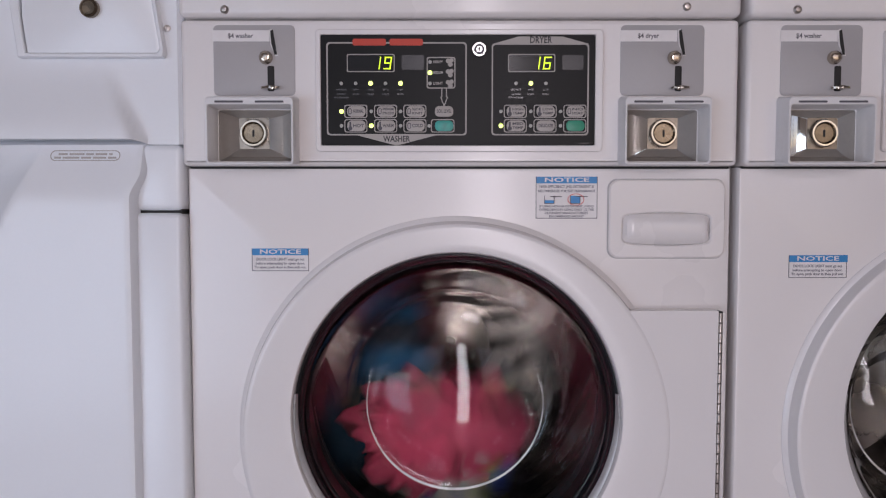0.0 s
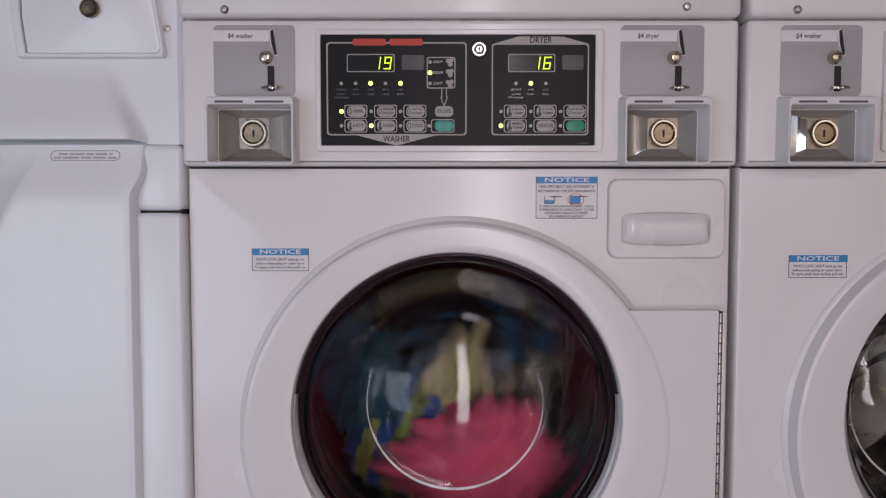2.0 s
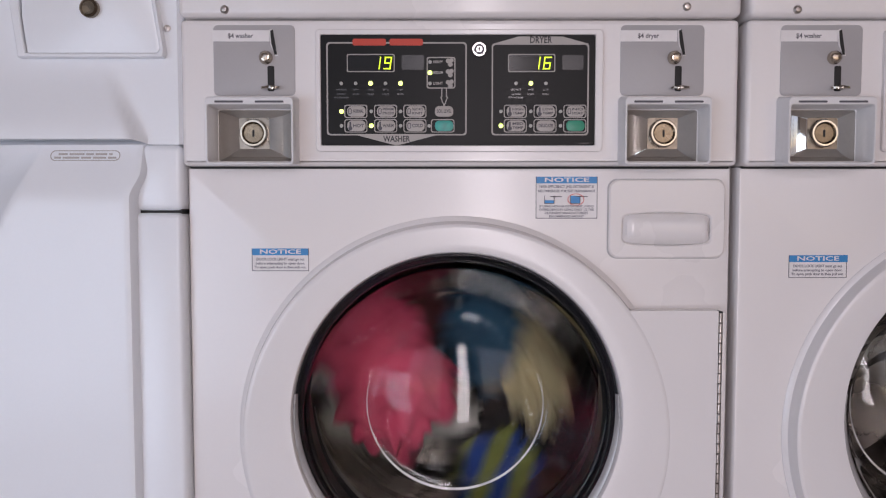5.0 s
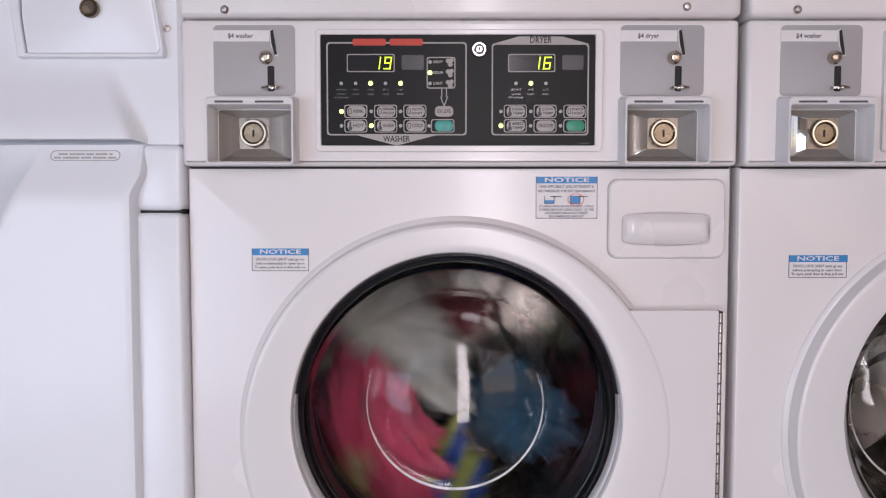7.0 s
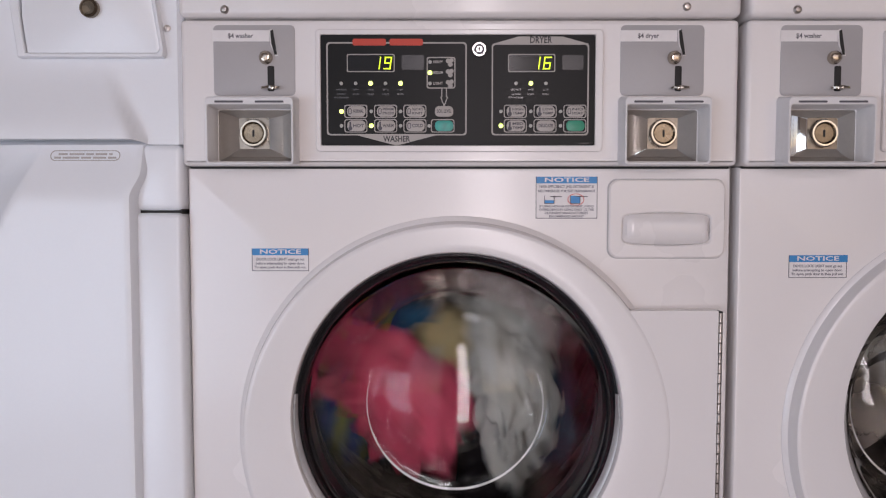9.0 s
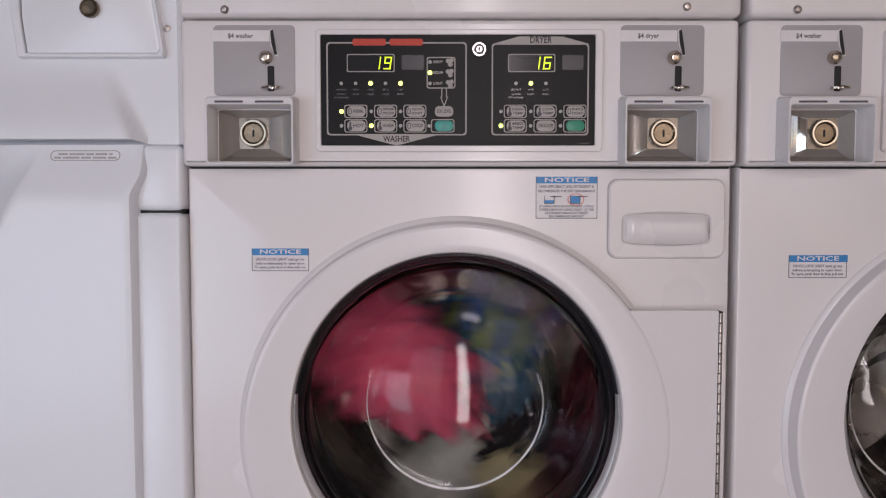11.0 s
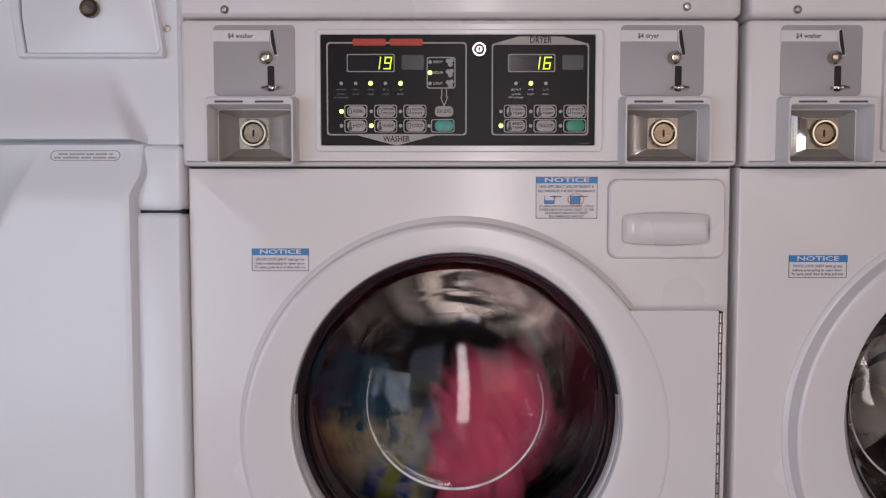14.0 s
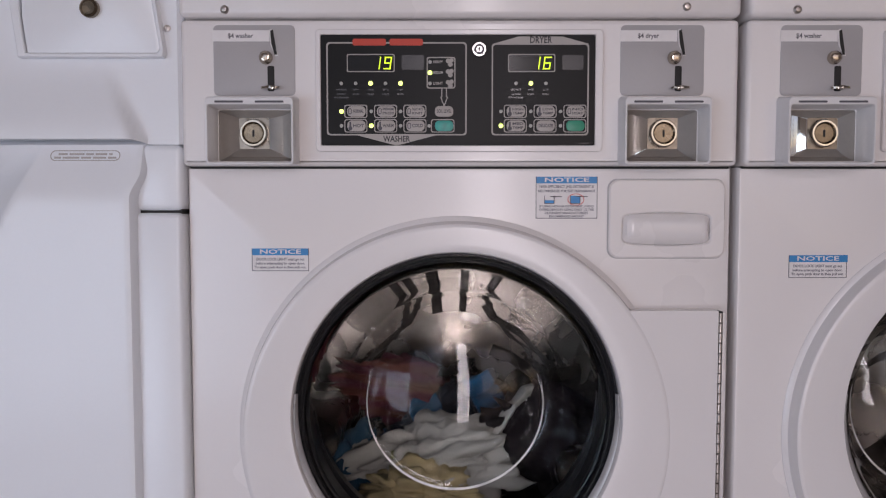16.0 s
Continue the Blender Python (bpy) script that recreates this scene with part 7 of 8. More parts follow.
    walk(laundry['rust'], [
        (0.00, pose(-0.083, 0.356, 0.703, -4, 7854, 7)), (0.11, pose(0.028, 0.352, 0.738, -11, 7878, 11)),
        (0.23, pose(0.130, 0.348, 0.682, -17, 7901, 14)), (0.34, pose(0.160, 0.344, 0.569, -21, 7925, 16)),
        (0.45, pose(0.101, 0.342, 0.467, -22, 7948, 18)), (0.56, pose(-0.012, 0.340, 0.438, -21, 7972, 18)),
        (0.68, pose(-0.114, 0.340, 0.499, -17, 7996, 17)), (0.79, pose(-0.144, 0.341, 0.617, -11, 8019, 15)),
        (0.90, pose(-0.082, 0.342, 0.725, -4, 8043, 12)), (1.02, pose(0.017, 0.346, 0.747, 5, 8069, 7)),
        (1.15, pose(0.107, 0.350, 0.708, 13, 8096, 2)), (1.27, pose(0.158, 0.355, 0.623, 18, 8122, -3)),
        (1.40, pose(0.151, 0.360, 0.524, 22, 8148, -8)), (1.52, pose(0.088, 0.365, 0.449, 22, 8174, -12)),
        (1.65, pose(-0.007, 0.370, 0.427, 18, 8200, -15)), (1.77, pose(-0.095, 0.374, 0.468, 12, 8227, -17)),
        (1.90, pose(-0.138, 0.377, 0.555, 5, 8253, -18)), (2.02, pose(-0.118, 0.379, 0.649, -4, 8279, -17)),
        (2.15, pose(-0.048, 0.380, 0.707, -12, 8306, -15)), (2.27, pose(0.037, 0.379, 0.708, -18, 8332, -11)),
        (2.40, pose(0.099, 0.377, 0.658, -21, 8358, -7)), (2.50, pose(0.109, 0.375, 0.566, -22, 8379, -3)),
        (2.61, pose(0.094, 0.371, 0.483, -20, 8403, 2)), (2.73, pose(0.008, 0.367, 0.435, -15, 8427, 6)),
        (2.84, pose(-0.093, 0.363, 0.471, -9, 8451, 11)), (2.96, pose(-0.140, 0.358, 0.571, -2, 8475, 14)),
        (3.07, pose(-0.109, 0.353, 0.675, 6, 8499, 16)), (3.19, pose(-0.021, 0.349, 0.734, 13, 8523, 18)),
        (3.30, pose(0.086, 0.345, 0.725, 18, 8547, 18)), (3.40, pose(0.125, 0.343, 0.615, 21, 8568, 17)),
        (3.51, pose(0.116, 0.341, 0.509, 22, 8592, 15)), (3.63, pose(0.018, 0.340, 0.445, 20, 8616, 12)),
        (3.74, pose(-0.099, 0.340, 0.486, 15, 8640, 8)), (3.86, pose(-0.138, 0.342, 0.608, 9, 8664, 3)),
        (3.97, pose(-0.067, 0.344, 0.709, 2, 8688, -1)), (4.09, pose(0.048, 0.348, 0.714, -6, 8712, -6)),
        (4.20, pose(0.116, 0.352, 0.633, -13, 8736, -10)), (4.32, pose(0.128, 0.357, 0.548, -19, 8762, -14)),
        (4.45, pose(0.079, 0.362, 0.471, -22, 8788, -17)), (4.57, pose(-0.012, 0.367, 0.446, -21, 8814, -18)),
        (4.69, pose(-0.099, 0.372, 0.490, -18, 8840, -18)), (4.82, pose(-0.135, 0.375, 0.586, -12, 8866, -16)),
        (4.94, pose(-0.098, 0.378, 0.684, -4, 8892, -13)), (5.06, pose(-0.004, 0.380, 0.733, 4, 8918, -9)),
        (5.19, pose(0.100, 0.380, 0.707, 12, 8944, -5)), (5.31, pose(0.161, 0.379, 0.617, 18, 8969, 0)),
        (5.44, pose(0.148, 0.376, 0.509, 21, 8995, 5)), (5.56, pose(0.067, 0.373, 0.438, 22, 9021, 10)),
        (5.68, pose(-0.038, 0.369, 0.441, 19, 9047, 14)), (5.81, pose(-0.113, 0.364, 0.513, 14, 9073, 16)),
        (5.93, pose(-0.123, 0.359, 0.613, 6, 9099, 18)), (6.05, pose(-0.068, 0.354, 0.692, -2, 9125, 18)),
        (6.18, pose(0.019, 0.349, 0.715, -10, 9151, 16)), (6.30, pose(0.096, 0.345, 0.675, -17, 9177, 13)),
        (6.42, pose(0.137, 0.342, 0.572, -21, 9202, 10)), (6.54, pose(0.077, 0.340, 0.472, -22, 9228, 5)),
        (6.66, pose(-0.044, 0.340, 0.460, -20, 9254, 0)), (6.79, pose(-0.128, 0.341, 0.554, -15, 9279, -5)),
        (6.91, pose(-0.105, 0.343, 0.681, -8, 9304, -9)), (7.03, pose(0.013, 0.346, 0.740, -0, 9330, -13)),
        (7.15, pose(0.132, 0.350, 0.678, 8, 9356, -16)), (7.27, pose(0.156, 0.355, 0.543, 15, 9381, -18)),
        (7.39, pose(0.065, 0.360, 0.443, 20, 9406, -18)), (7.51, pose(-0.065, 0.365, 0.456, 22, 9432, -17)),
        (7.64, pose(-0.129, 0.370, 0.567, 21, 9458, -14)), (7.76, pose(-0.081, 0.374, 0.681, 17, 9483, -11)),
        (7.88, pose(0.033, 0.377, 0.708, 11, 9508, -6)), (8.00, pose(0.119, 0.379, 0.637, 3, 9534, -1)),
        (8.10, pose(0.110, 0.380, 0.544, -4, 9555, 3)), (8.22, pose(0.070, 0.380, 0.459, -11, 9580, 7)),
        (8.33, pose(-0.035, 0.378, 0.435, -17, 9604, 11)), (8.45, pose(-0.126, 0.376, 0.508, -21, 9628, 15)),
        (8.57, pose(-0.132, 0.372, 0.625, -22, 9653, 17)), (8.68, pose(-0.057, 0.368, 0.708, -20, 9678, 18)),
        (8.80, pose(0.047, 0.364, 0.715, -16, 9702, 18)), (8.90, pose(0.107, 0.359, 0.631, -11, 9723, 16)),
        (9.02, pose(0.116, 0.355, 0.543, -3, 9748, 14)), (9.14, pose(0.054, 0.350, 0.474, 5, 9773, 10)),
        (9.25, pose(-0.046, 0.346, 0.474, 12, 9797, 6)), (9.37, pose(-0.115, 0.343, 0.553, 18, 9822, 1)),
        (9.49, pose(-0.105, 0.341, 0.662, 21, 9847, -4)), (9.61, pose(-0.016, 0.340, 0.729, 22, 9872, -8)),
        (9.73, pose(0.095, 0.340, 0.707, 19, 9897, -12)), (9.85, pose(0.156, 0.342, 0.606, 14, 9922, -15)),
        (9.96, pose(0.123, 0.345, 0.489, 7, 9946, -17)), (10.08, pose(0.015, 0.348, 0.434, -1, 9971, -18)),
        (10.20, pose(-0.099, 0.352, 0.480, -8, 9996, -17)), (10.32, pose(-0.140, 0.357, 0.595, -15, 10021, -15)),
        (10.44, pose(-0.084, 0.362, 0.702, -20, 10046, -12)), (10.55, pose(0.033, 0.367, 0.732, -22, 10070, -8)),
        (10.67, pose(0.133, 0.371, 0.665, -21, 10095, -4)), (10.79, pose(0.153, 0.375, 0.547, -18, 10120, 1)),
        (10.91, pose(0.082, 0.378, 0.454, -12, 10145, 6)), (11.03, pose(-0.032, 0.380, 0.445, -4, 10170, 10)),
        (11.15, pose(-0.111, 0.380, 0.523, 4, 10195, 14)), (11.26, pose(-0.108, 0.379, 0.631, 11, 10219, 16)),
        (11.38, pose(-0.031, 0.377, 0.700, 17, 10244, 18)), (11.50, pose(0.068, 0.374, 0.689, 21, 10269, 18)),
        (11.61, pose(0.140, 0.371, 0.618, 22, 10293, 17)), (11.72, pose(0.135, 0.366, 0.507, 20, 10316, 14)),
        (11.84, pose(0.044, 0.362, 0.434, 16, 10340, 11)), (11.95, pose(-0.075, 0.357, 0.457, 10, 10364, 7)),
        (12.06, pose(-0.137, 0.353, 0.562, 3, 10387, 3)), (12.18, pose(-0.103, 0.348, 0.675, -5, 10411, -2)),
        (12.29, pose(-0.004, 0.345, 0.723, -12, 10434, -6)), (12.40, pose(0.091, 0.342, 0.685, -18, 10458, -10)),
        (12.53, pose(0.070, 0.340, 0.451, -21, 10486, -14)), (12.67, pose(-0.138, 0.340, 0.598, -22, 10514, -17)),
        (12.80, pose(0.085, 0.341, 0.725, -18, 10542, -18)), (12.93, pose(0.160, 0.344, 0.617, -12, 10569, -17)),
        (13.06, pose(0.127, 0.348, 0.489, -4, 10596, -15)), (13.19, pose(0.010, 0.352, 0.432, 5, 10623, -12)),
        (13.31, pose(-0.107, 0.357, 0.488, 13, 10650, -7)), (13.44, pose(-0.138, 0.363, 0.615, 19, 10677, -2)),
        (13.57, pose(-0.060, 0.368, 0.717, 22, 10704, 3)), (13.70, pose(0.068, 0.373, 0.720, 21, 10731, 8)),
        (13.83, pose(0.143, 0.376, 0.498, 17, 10759, 13)), (13.97, pose(-0.091, 0.379, 0.462, 11, 10787, 16)),
        (14.10, pose(-0.083, 0.368, 0.700, 2, 10805, 16)), (14.30, pose(-0.095, 0.402, 0.642, -1, 10808, 1)),
        (14.45, pose(-0.100, 0.410, 0.620, -0, 10808, 0)), (14.60, pose(-0.100, 0.410, 0.617, -0, 10808, 0)),
        (16.00, pose(-0.100, 0.410, 0.617, -0, 10808, 0))])
    walk(laundry['charcoal'], [
        (0.00, pose(0.022, 0.293, 0.464, -8, 14093, -12)), (0.10, pose(-0.066, 0.297, 0.485, -2, 14112, -9)),
        (0.20, pose(-0.122, 0.301, 0.558, 5, 14131, -5)), (0.30, pose(-0.120, 0.305, 0.650, 11, 14150, -1)),
        (0.40, pose(-0.061, 0.309, 0.721, 17, 14169, 3)), (0.53, pose(0.063, 0.313, 0.731, 21, 14193, 8)),
        (0.65, pose(0.150, 0.317, 0.637, 22, 14216, 12)), (0.77, pose(0.129, 0.319, 0.507, 20, 14240, 15)),
        (0.90, pose(0.014, 0.320, 0.445, 15, 14264, 17)), (1.02, pose(-0.104, 0.320, 0.501, 7, 14288, 18)),
        (1.15, pose(-0.131, 0.318, 0.629, -1, 14312, 17)), (1.27, pose(-0.049, 0.315, 0.727, -9, 14335, 15)),
        (1.40, pose(0.073, 0.311, 0.721, -16, 14359, 11)), (1.52, pose(0.145, 0.306, 0.596, -20, 14382, 7)),
        (1.64, pose(0.068, 0.302, 0.474, -22, 14405, 2)), (1.76, pose(-0.079, 0.297, 0.491, -21, 14427, -3)),
        (1.88, pose(-0.130, 0.292, 0.635, -16, 14450, -7)), (2.00, pose(-0.024, 0.287, 0.746, -10, 14473, -12)),
        (2.12, pose(0.118, 0.284, 0.696, -2, 14496, -15)), (2.24, pose(0.131, 0.281, 0.550, 6, 14519, -17)),
        (2.36, pose(0.013, 0.280, 0.484, 13, 14541, -18)), (2.48, pose(-0.079, 0.280, 0.559, 19, 14564, -18)),
        (2.60, pose(-0.051, 0.281, 0.650, 22, 14587, -16)), (2.73, pose(0.002, 0.284, 0.709, 21, 14611, -13)),
        (2.86, pose(0.100, 0.288, 0.694, 18, 14636, -8)), (2.99, pose(0.152, 0.292, 0.589, 11, 14660, -3)),
        (3.11, pose(0.091, 0.298, 0.481, 3, 14685, 2)), (3.24, pose(-0.025, 0.303, 0.475, -5, 14709, 7)),
        (3.37, pose(-0.079, 0.308, 0.558, -13, 14734, 12)), (3.50, pose(-0.042, 0.313, 0.623, -19, 14758, 15)),
        (3.62, pose(-0.016, 0.316, 0.663, -22, 14780, 17)), (3.74, pose(0.038, 0.319, 0.674, -22, 14803, 18)),
        (3.85, pose(0.093, 0.320, 0.639, -19, 14825, 17)), (3.97, pose(0.110, 0.320, 0.569, -13, 14848, 16)),
        (4.09, pose(0.072, 0.319, 0.500, -6, 14870, 13)), (4.21, pose(-0.009, 0.317, 0.476, 2, 14892, 9)),
        (4.33, pose(-0.089, 0.313, 0.517, 10, 14915, 4)), (4.44, pose(-0.121, 0.309, 0.607, 16, 14937, -1)),
        (4.56, pose(-0.084, 0.305, 0.699, 20, 14960, -5)), (4.68, pose(0.006, 0.300, 0.741, 22, 14982, -10)),
        (4.80, pose(0.101, 0.295, 0.711, 21, 15004, -13)), (4.91, pose(0.151, 0.290, 0.622, 17, 15027, -16)),
        (5.03, pose(0.127, 0.286, 0.521, 10, 15049, -18)), (5.15, pose(0.041, 0.283, 0.463, 3, 15072, -18)),
        (5.27, pose(-0.062, 0.281, 0.479, -5, 15094, -17)), (5.39, pose(-0.126, 0.280, 0.562, -13, 15116, -15)),
        (5.50, pose(-0.119, 0.280, 0.665, -18, 15139, -11)), (5.62, pose(-0.046, 0.282, 0.735, -21, 15161, -7)),
        (5.74, pose(0.053, 0.284, 0.737, -22, 15183, -2)), (5.86, pose(0.128, 0.288, 0.671, -19, 15206, 3)),
        (5.97, pose(0.141, 0.292, 0.572, -14, 15228, 7)), (6.09, pose(0.086, 0.297, 0.490, -7, 15251, 11)),
        (6.21, pose(-0.008, 0.302, 0.466, 1, 15273, 15)), (6.33, pose(-0.091, 0.307, 0.513, 8, 15295, 17)),
        (6.45, pose(-0.121, 0.311, 0.603, 15, 15318, 18)), (6.56, pose(-0.083, 0.315, 0.690, 20, 15340, 18)),
        (6.68, pose(0.003, 0.318, 0.729, 22, 15363, 16)), (6.80, pose(0.093, 0.319, 0.700, 21, 15385, 13)),
        (6.91, pose(0.144, 0.320, 0.644, 18, 15406, 10)), (7.03, pose(0.154, 0.319, 0.565, 12, 15428, 6)),
        (7.14, pose(0.118, 0.318, 0.493, 5, 15449, 1)), (7.25, pose(0.049, 0.315, 0.452, -2, 15470, -4)),
        (7.36, pose(-0.032, 0.312, 0.453, -10, 15492, -8)), (7.47, pose(-0.103, 0.308, 0.495, -16, 15513, -12)),
        (7.59, pose(-0.150, 0.303, 0.570, -20, 15535, -15)), (7.70, pose(-0.156, 0.298, 0.665, -22, 15556, -17)),
        (7.83, pose(-0.024, 0.293, 0.760, -21, 15580, -18)), (7.96, pose(0.114, 0.288, 0.711, -16, 15605, -17)),
        (8.09, pose(0.151, 0.284, 0.576, -10, 15629, -15)), (8.21, pose(0.062, 0.282, 0.470, -1, 15654, -12)),
        (8.34, pose(-0.075, 0.280, 0.487, 8, 15678, -7)), (8.47, pose(-0.134, 0.280, 0.613, 15, 15703, -2)),
        (8.60, pose(-0.060, 0.282, 0.726, 20, 15727, 3)), (8.72, pose(0.065, 0.284, 0.737, 22, 15750, 8)),
        (8.84, pose(0.149, 0.288, 0.637, 21, 15773, 12)), (8.96, pose(0.120, 0.292, 0.507, 17, 15795, 15)),
        (9.08, pose(-0.001, 0.297, 0.453, 11, 15818, 17)), (9.20, pose(-0.119, 0.302, 0.519, 3, 15841, 18)),
        (9.32, pose(-0.136, 0.307, 0.623, -5, 15864, 17)), (9.44, pose(-0.083, 0.311, 0.712, -13, 15887, 15)),
        (9.57, pose(0.015, 0.315, 0.743, -19, 15911, 12)), (9.69, pose(0.109, 0.318, 0.703, -22, 15934, 8)),
        (9.81, pose(0.155, 0.320, 0.610, -22, 15957, 3)), (9.93, pose(0.129, 0.320, 0.509, -19, 15980, -2)),
        (10.06, pose(0.043, 0.319, 0.450, -13, 16004, -7)), (10.18, pose(-0.060, 0.317, 0.465, -5, 16027, -11)),
        (10.30, pose(-0.128, 0.314, 0.546, 3, 16050, -15)), (10.42, pose(-0.126, 0.309, 0.651, 11, 16073, -17)),
        (10.54, pose(-0.057, 0.305, 0.728, 17, 16096, -18)), (10.67, pose(0.043, 0.299, 0.739, 21, 16120, -18)),
        (10.79, pose(0.121, 0.294, 0.681, 22, 16143, -16)), (10.91, pose(0.139, 0.290, 0.589, 20, 16166, -13)),
        (11.03, pose(0.092, 0.286, 0.513, 15, 16189, -9)), (11.16, pose(0.012, 0.283, 0.491, 8, 16213, -4)),
        (11.28, pose(-0.056, 0.281, 0.527, -1, 16236, 1)), (11.40, pose(-0.079, 0.280, 0.593, -9, 16259, 6)),
        (11.51, pose(-0.078, 0.281, 0.682, -15, 16280, 10)), (11.62, pose(0.008, 0.282, 0.740, -20, 16302, 13)),
        (11.74, pose(0.115, 0.285, 0.700, -22, 16323, 16)), (11.85, pose(0.153, 0.288, 0.585, -21, 16344, 18)),
        (11.96, pose(0.090, 0.292, 0.481, -18, 16366, 18)), (12.08, pose(-0.028, 0.297, 0.460, -13, 16387, 17)),
        (12.19, pose(-0.125, 0.302, 0.534, -6, 16409, 15)), (12.30, pose(-0.138, 0.306, 0.663, 1, 16430, 12)),
        (12.41, pose(-0.023, 0.311, 0.748, 9, 16452, 8)), (12.53, pose(0.108, 0.314, 0.709, 15, 16473, 4)),
        (12.64, pose(0.157, 0.317, 0.581, 20, 16495, -1)), (12.76, pose(0.085, 0.319, 0.466, 22, 16517, -5)),
        (12.87, pose(-0.049, 0.320, 0.461, 21, 16539, -10)), (12.99, pose(-0.124, 0.320, 0.567, 18, 16560, -13)),
        (13.10, pose(-0.081, 0.318, 0.680, 13, 16582, -16)), (13.21, pose(0.017, 0.316, 0.733, 6, 16604, -18)),
        (13.33, pose(0.125, 0.312, 0.683, -2, 16625, -18)), (13.44, pose(0.152, 0.308, 0.562, -10, 16647, -17)),
        (13.56, pose(0.072, 0.304, 0.465, -16, 16669, -15)), (13.67, pose(-0.052, 0.299, 0.470, -20, 16691, -12)),
        (13.79, pose(-0.125, 0.294, 0.569, -22, 16712, -8)), (13.90, pose(-0.098, 0.290, 0.686, -21, 16734, -4)),
        (14.00, pose(-0.004, 0.286, 0.668, -18, 16753, 0)), (14.10, pose(0.048, 0.283, 0.630, -11, 16808, 2)),
        (14.20, pose(0.100, 0.280, 0.593, -4, 16862, 4)), (14.30, pose(0.126, 0.270, 0.586, -2, 16912, 2)),
        (14.40, pose(0.152, 0.260, 0.580, 0, 16962, 0)), (14.60, pose(0.159, 0.260, 0.572, 0, 16962, 0)),
        (16.00, pose(0.159, 0.260, 0.572, 0, 16962, 0))])
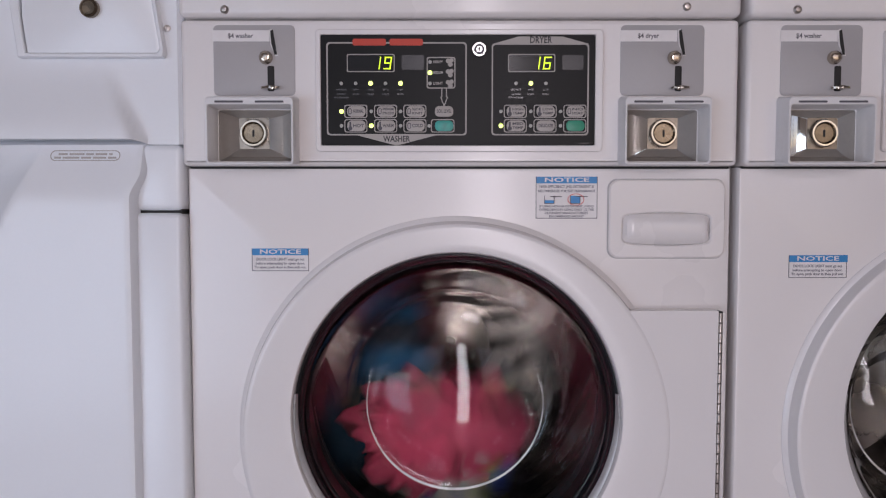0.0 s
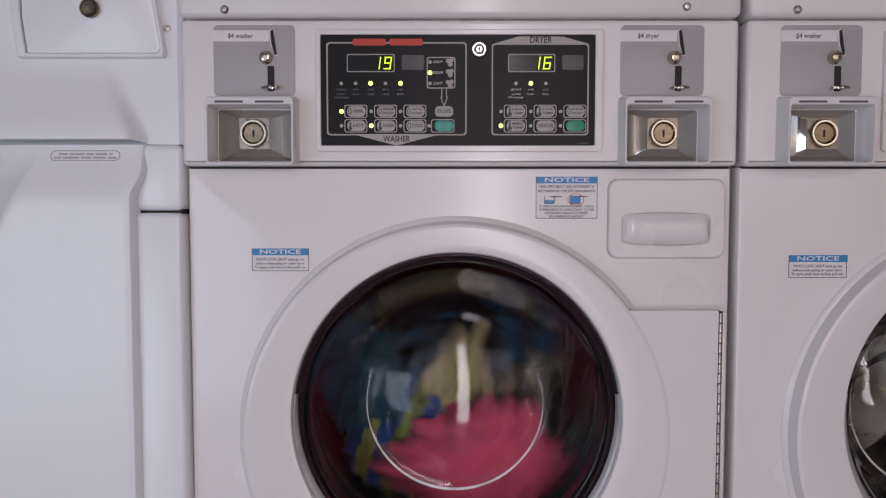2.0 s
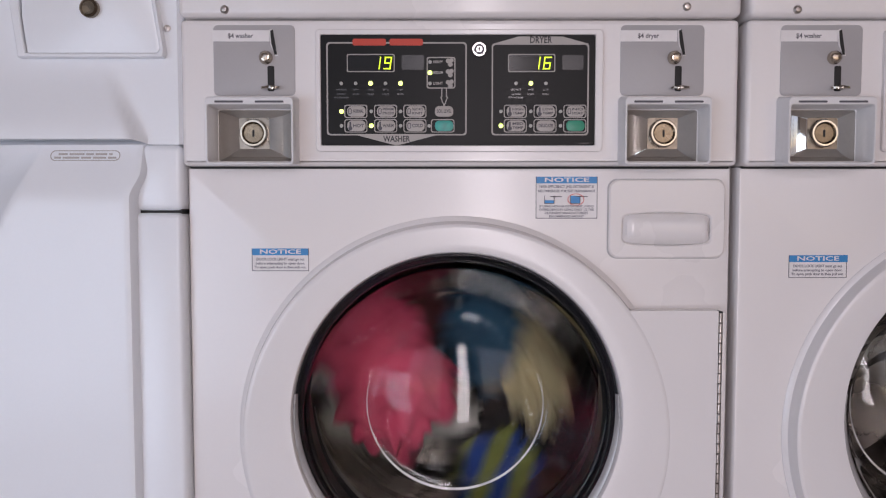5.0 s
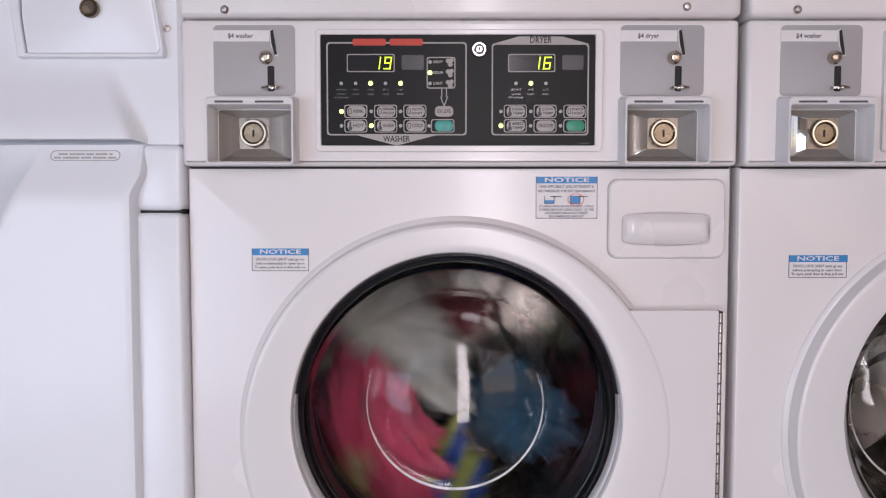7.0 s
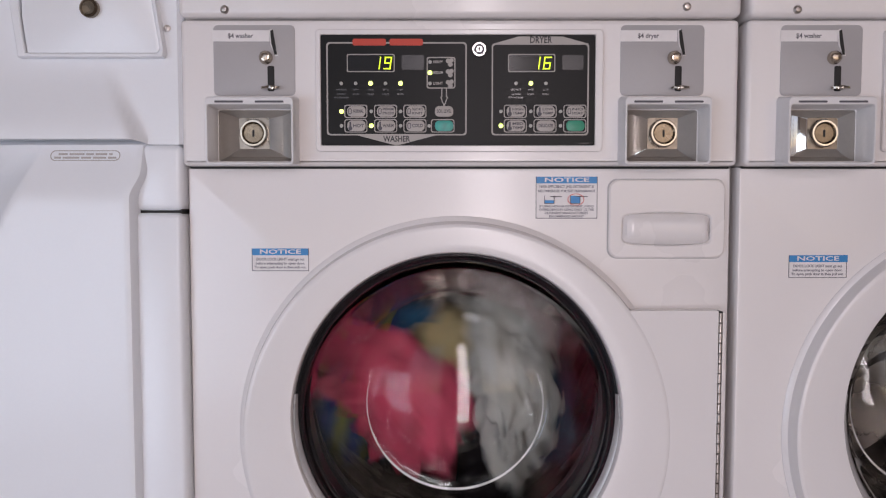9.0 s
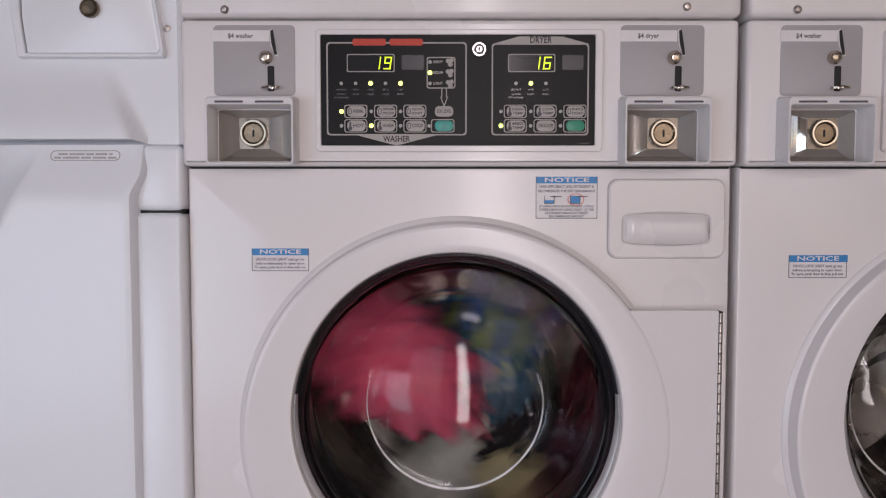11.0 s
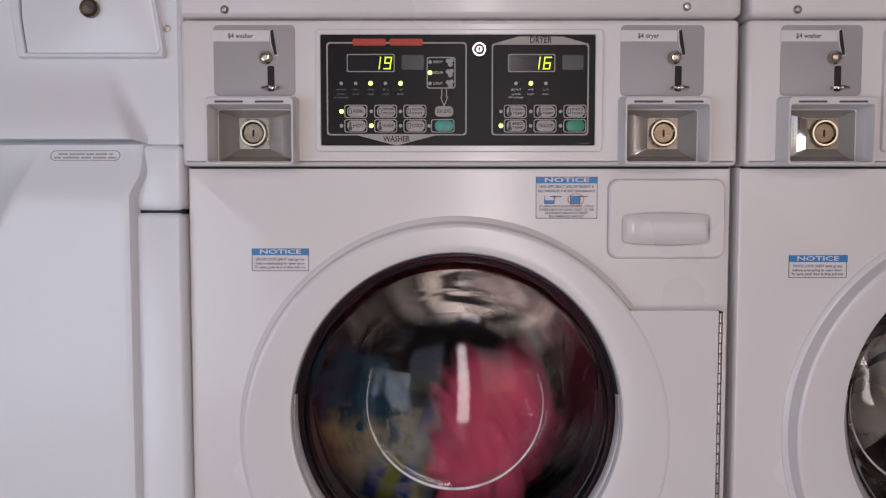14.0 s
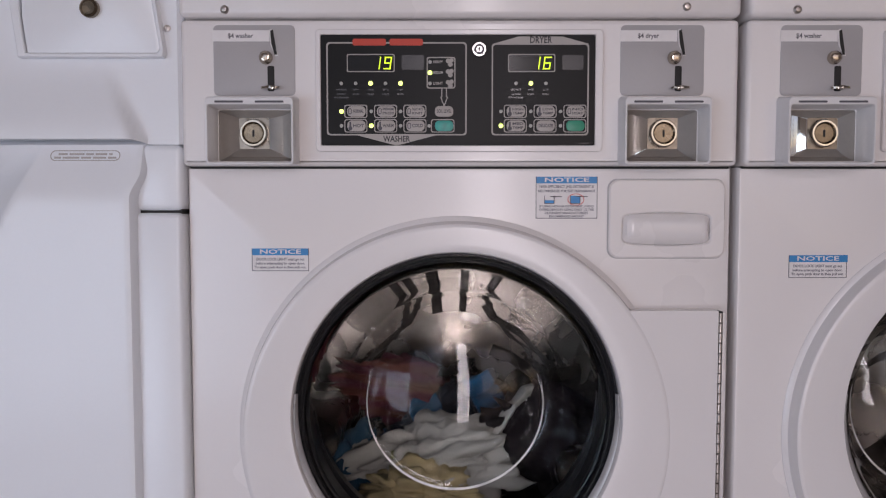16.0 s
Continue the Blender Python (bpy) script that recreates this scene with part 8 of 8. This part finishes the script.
    walk(laundry['royal'], [
        (0.00, pose(-0.105, 0.311, 0.676, -21, 9367, 12)), (0.12, pose(-0.014, 0.310, 0.736, -22, 9393, 7)),
        (0.24, pose(0.092, 0.310, 0.711, -20, 9420, 3)), (0.36, pose(0.146, 0.312, 0.615, -16, 9446, -2)),
        (0.48, pose(0.095, 0.314, 0.527, -9, 9473, -7)), (0.60, pose(0.016, 0.318, 0.513, -1, 9499, -11)),
        (0.71, pose(-0.067, 0.322, 0.518, 6, 9524, -15)), (0.82, pose(-0.119, 0.326, 0.606, 13, 9548, -17)),
        (0.94, pose(-0.073, 0.331, 0.711, 18, 9573, -18)), (1.05, pose(0.047, 0.336, 0.737, 21, 9598, -18)),
        (1.16, pose(0.141, 0.340, 0.655, 22, 9623, -17)), (1.27, pose(0.134, 0.344, 0.535, 20, 9648, -14)),
        (1.39, pose(0.045, 0.347, 0.474, 15, 9672, -11)), (1.50, pose(-0.043, 0.349, 0.503, 9, 9697, -7)),
        (1.62, pose(-0.101, 0.350, 0.551, 1, 9723, -2)), (1.74, pose(-0.112, 0.350, 0.637, -7, 9749, 3)),
        (1.85, pose(-0.058, 0.348, 0.714, -14, 9775, 7)), (1.97, pose(0.038, 0.346, 0.735, -19, 9801, 12)),
        (2.09, pose(0.125, 0.342, 0.687, -22, 9827, 15)), (2.21, pose(0.160, 0.338, 0.592, -21, 9853, 17)),
        (2.33, pose(0.127, 0.333, 0.497, -18, 9879, 18)), (2.45, pose(0.041, 0.329, 0.447, -13, 9905, 18)),
        (2.56, pose(-0.058, 0.324, 0.462, -6, 9931, 16)), (2.68, pose(-0.128, 0.319, 0.537, 2, 9957, 13)),
        (2.80, pose(-0.139, 0.315, 0.642, 10, 9983, 9)), (2.91, pose(-0.055, 0.313, 0.739, 16, 10008, 5)),
        (3.03, pose(0.070, 0.311, 0.737, 20, 10033, 0)), (3.14, pose(0.150, 0.310, 0.644, 22, 10058, -4)),
        (3.26, pose(0.138, 0.310, 0.522, 21, 10084, -9)), (3.37, pose(0.040, 0.312, 0.444, 17, 10109, -13)),
        (3.49, pose(-0.092, 0.315, 0.461, 11, 10134, -15)), (3.60, pose(-0.178, 0.318, 0.582, 4, 10159, -17)),
        (3.72, pose(-0.114, 0.322, 0.727, -4, 10185, -18)), (3.84, pose(0.031, 0.327, 0.767, -12, 10211, -17)),
        (3.96, pose(0.151, 0.332, 0.683, -18, 10238, -15)), (4.08, pose(0.165, 0.337, 0.540, -21, 10264, -12)),
        (4.20, pose(0.069, 0.341, 0.440, -22, 10290, -8)), (4.32, pose(-0.065, 0.345, 0.450, -20, 10316, -4)),
        (4.43, pose(-0.140, 0.348, 0.560, -15, 10343, 1)), (4.55, pose(-0.105, 0.350, 0.686, -8, 10369, 6)),
        (4.67, pose(0.012, 0.350, 0.740, -0, 10395, 11)), (4.79, pose(0.128, 0.349, 0.683, 8, 10421, 14)),
        (4.91, pose(0.159, 0.347, 0.557, 15, 10448, 17)), (5.03, pose(0.082, 0.344, 0.453, 20, 10474, 18)),
        (5.15, pose(-0.047, 0.340, 0.449, 22, 10500, 18)), (5.27, pose(-0.133, 0.336, 0.548, 21, 10526, 16)),
        (5.39, pose(-0.112, 0.331, 0.676, 18, 10552, 14)), (5.51, pose(-0.004, 0.326, 0.741, 12, 10579, 10)),
        (5.63, pose(0.111, 0.321, 0.698, 4, 10605, 6)), (5.75, pose(0.150, 0.317, 0.583, -4, 10631, 1)),
        (5.87, pose(0.087, 0.313, 0.483, -12, 10657, -4)), (5.98, pose(-0.027, 0.311, 0.471, -18, 10684, -9)),
        (6.10, pose(-0.103, 0.310, 0.549, -21, 10710, -13)), (6.22, pose(-0.092, 0.310, 0.652, -22, 10736, -16)),
        (6.34, pose(-0.012, 0.312, 0.702, -20, 10762, -17)), (6.46, pose(0.069, 0.314, 0.672, -15, 10789, -18)),
        (6.58, pose(0.093, 0.318, 0.598, -8, 10815, -17)), (6.70, pose(0.055, 0.322, 0.542, 0, 10841, -15)),
        (6.83, pose(0.001, 0.327, 0.489, 8, 10868, -12)), (6.95, pose(-0.090, 0.332, 0.509, 15, 10896, -7)),
        (7.08, pose(-0.133, 0.337, 0.608, 20, 10924, -2)), (7.20, pose(-0.081, 0.342, 0.709, 22, 10951, 3)),
        (7.33, pose(0.031, 0.346, 0.735, 21, 10978, 8)), (7.45, pose(0.121, 0.348, 0.670, 16, 11006, 12)),
        (7.58, pose(0.134, 0.350, 0.567, 9, 11034, 15)), (7.70, pose(0.077, 0.350, 0.492, 1, 11061, 17)),
        (7.83, pose(-0.026, 0.349, 0.462, -8, 11089, 18)), (7.96, pose(-0.121, 0.346, 0.535, -15, 11118, 17)),
        (8.09, pose(-0.118, 0.342, 0.665, -20, 11146, 15)), (8.21, pose(-0.012, 0.337, 0.739, -22, 11174, 11)),
        (8.34, pose(0.105, 0.332, 0.695, -20, 11202, 6)), (8.47, pose(0.131, 0.327, 0.584, -16, 11231, 1)),
        (8.60, pose(0.065, 0.322, 0.512, -8, 11259, -4)), (8.72, pose(-0.013, 0.317, 0.490, -1, 11285, -9)),
        (8.84, pose(-0.088, 0.314, 0.536, 7, 11311, -13)), (8.96, pose(-0.107, 0.312, 0.628, 14, 11337, -16)),
        (9.07, pose(-0.053, 0.310, 0.710, 19, 11363, -17)), (9.19, pose(0.047, 0.310, 0.726, 22, 11389, -18)),
        (9.31, pose(0.131, 0.311, 0.662, 21, 11415, -17)), (9.43, pose(0.143, 0.314, 0.552, 18, 11442, -15)),
        (9.55, pose(0.072, 0.317, 0.465, 12, 11468, -12)), (9.67, pose(-0.041, 0.321, 0.456, 5, 11494, -8)),
        (9.79, pose(-0.125, 0.326, 0.535, -3, 11520, -3)), (9.90, pose(-0.126, 0.331, 0.651, -11, 11546, 2)),
        (10.02, pose(-0.043, 0.335, 0.732, -17, 11572, 6)), (10.14, pose(0.073, 0.340, 0.727, -21, 11598, 11)),
        (10.26, pose(0.153, 0.344, 0.639, -22, 11624, 14)), (10.38, pose(0.146, 0.347, 0.519, -20, 11650, 17)),
        (10.50, pose(0.056, 0.349, 0.440, -16, 11676, 18)), (10.61, pose(-0.063, 0.350, 0.452, -9, 11702, 18)),
        (10.73, pose(-0.137, 0.350, 0.547, -1, 11728, 16)), (10.85, pose(-0.121, 0.348, 0.668, 7, 11754, 14)),
        (10.97, pose(-0.024, 0.345, 0.742, 14, 11780, 10)), (11.09, pose(0.097, 0.342, 0.724, 19, 11807, 6)),
        (11.21, pose(0.170, 0.337, 0.622, 22, 11833, 1)), (11.33, pose(0.148, 0.333, 0.494, 22, 11859, -4)),
        (11.44, pose(0.037, 0.328, 0.420, 19, 11885, -8)), (11.56, pose(-0.098, 0.323, 0.450, 13, 11911, -12)),
        (11.68, pose(-0.173, 0.318, 0.574, 6, 11937, -15)), (11.80, pose(-0.136, 0.315, 0.718, -2, 11963, -17)),
        (11.93, pose(0.008, 0.312, 0.764, -11, 11991, -18)), (12.06, pose(0.125, 0.310, 0.697, -17, 12020, -17)),
        (12.19, pose(0.155, 0.310, 0.573, -21, 12048, -15)), (12.31, pose(0.084, 0.311, 0.468, -22, 12076, -11)),
        (12.44, pose(-0.040, 0.314, 0.460, -19, 12104, -6)), (12.57, pose(-0.114, 0.318, 0.552, -13, 12133, -1)),
        (12.70, pose(-0.081, 0.323, 0.650, -5, 12161, 4)), (12.82, pose(0.003, 0.327, 0.725, 2, 12187, 9)),
        (12.93, pose(0.125, 0.332, 0.681, 10, 12212, 13)), (13.05, pose(0.153, 0.337, 0.543, 16, 12238, 16)),
        (13.17, pose(0.051, 0.341, 0.445, 20, 12264, 17)), (13.28, pose(-0.083, 0.345, 0.477, 22, 12289, 18)),
        (13.40, pose(-0.132, 0.348, 0.604, 21, 12315, 17)), (13.53, pose(0.001, 0.350, 0.735, 16, 12342, 15)),
        (13.65, pose(0.157, 0.350, 0.624, 9, 12370, 12)), (13.78, pose(0.070, 0.349, 0.455, 1, 12398, 8)),
        (13.90, pose(-0.083, 0.347, 0.524, -7, 12425, 3)), (14.10, pose(-0.003, 0.337, 0.637, -17, 12473, -5)),
        (14.17, pose(-0.010, 0.346, 0.625, -12, 12530, -4)), (14.23, pose(-0.016, 0.354, 0.612, -7, 12586, -2)),
        (14.30, pose(-0.023, 0.363, 0.580, -2, 12643, -1)), (14.45, pose(-0.023, 0.370, 0.554, -0, 12658, -0)),
        (14.60, pose(-0.023, 0.370, 0.552, -0, 12658, -0)), (16.00, pose(-0.023, 0.370, 0.552, -0, 12658, -0))])


motions()
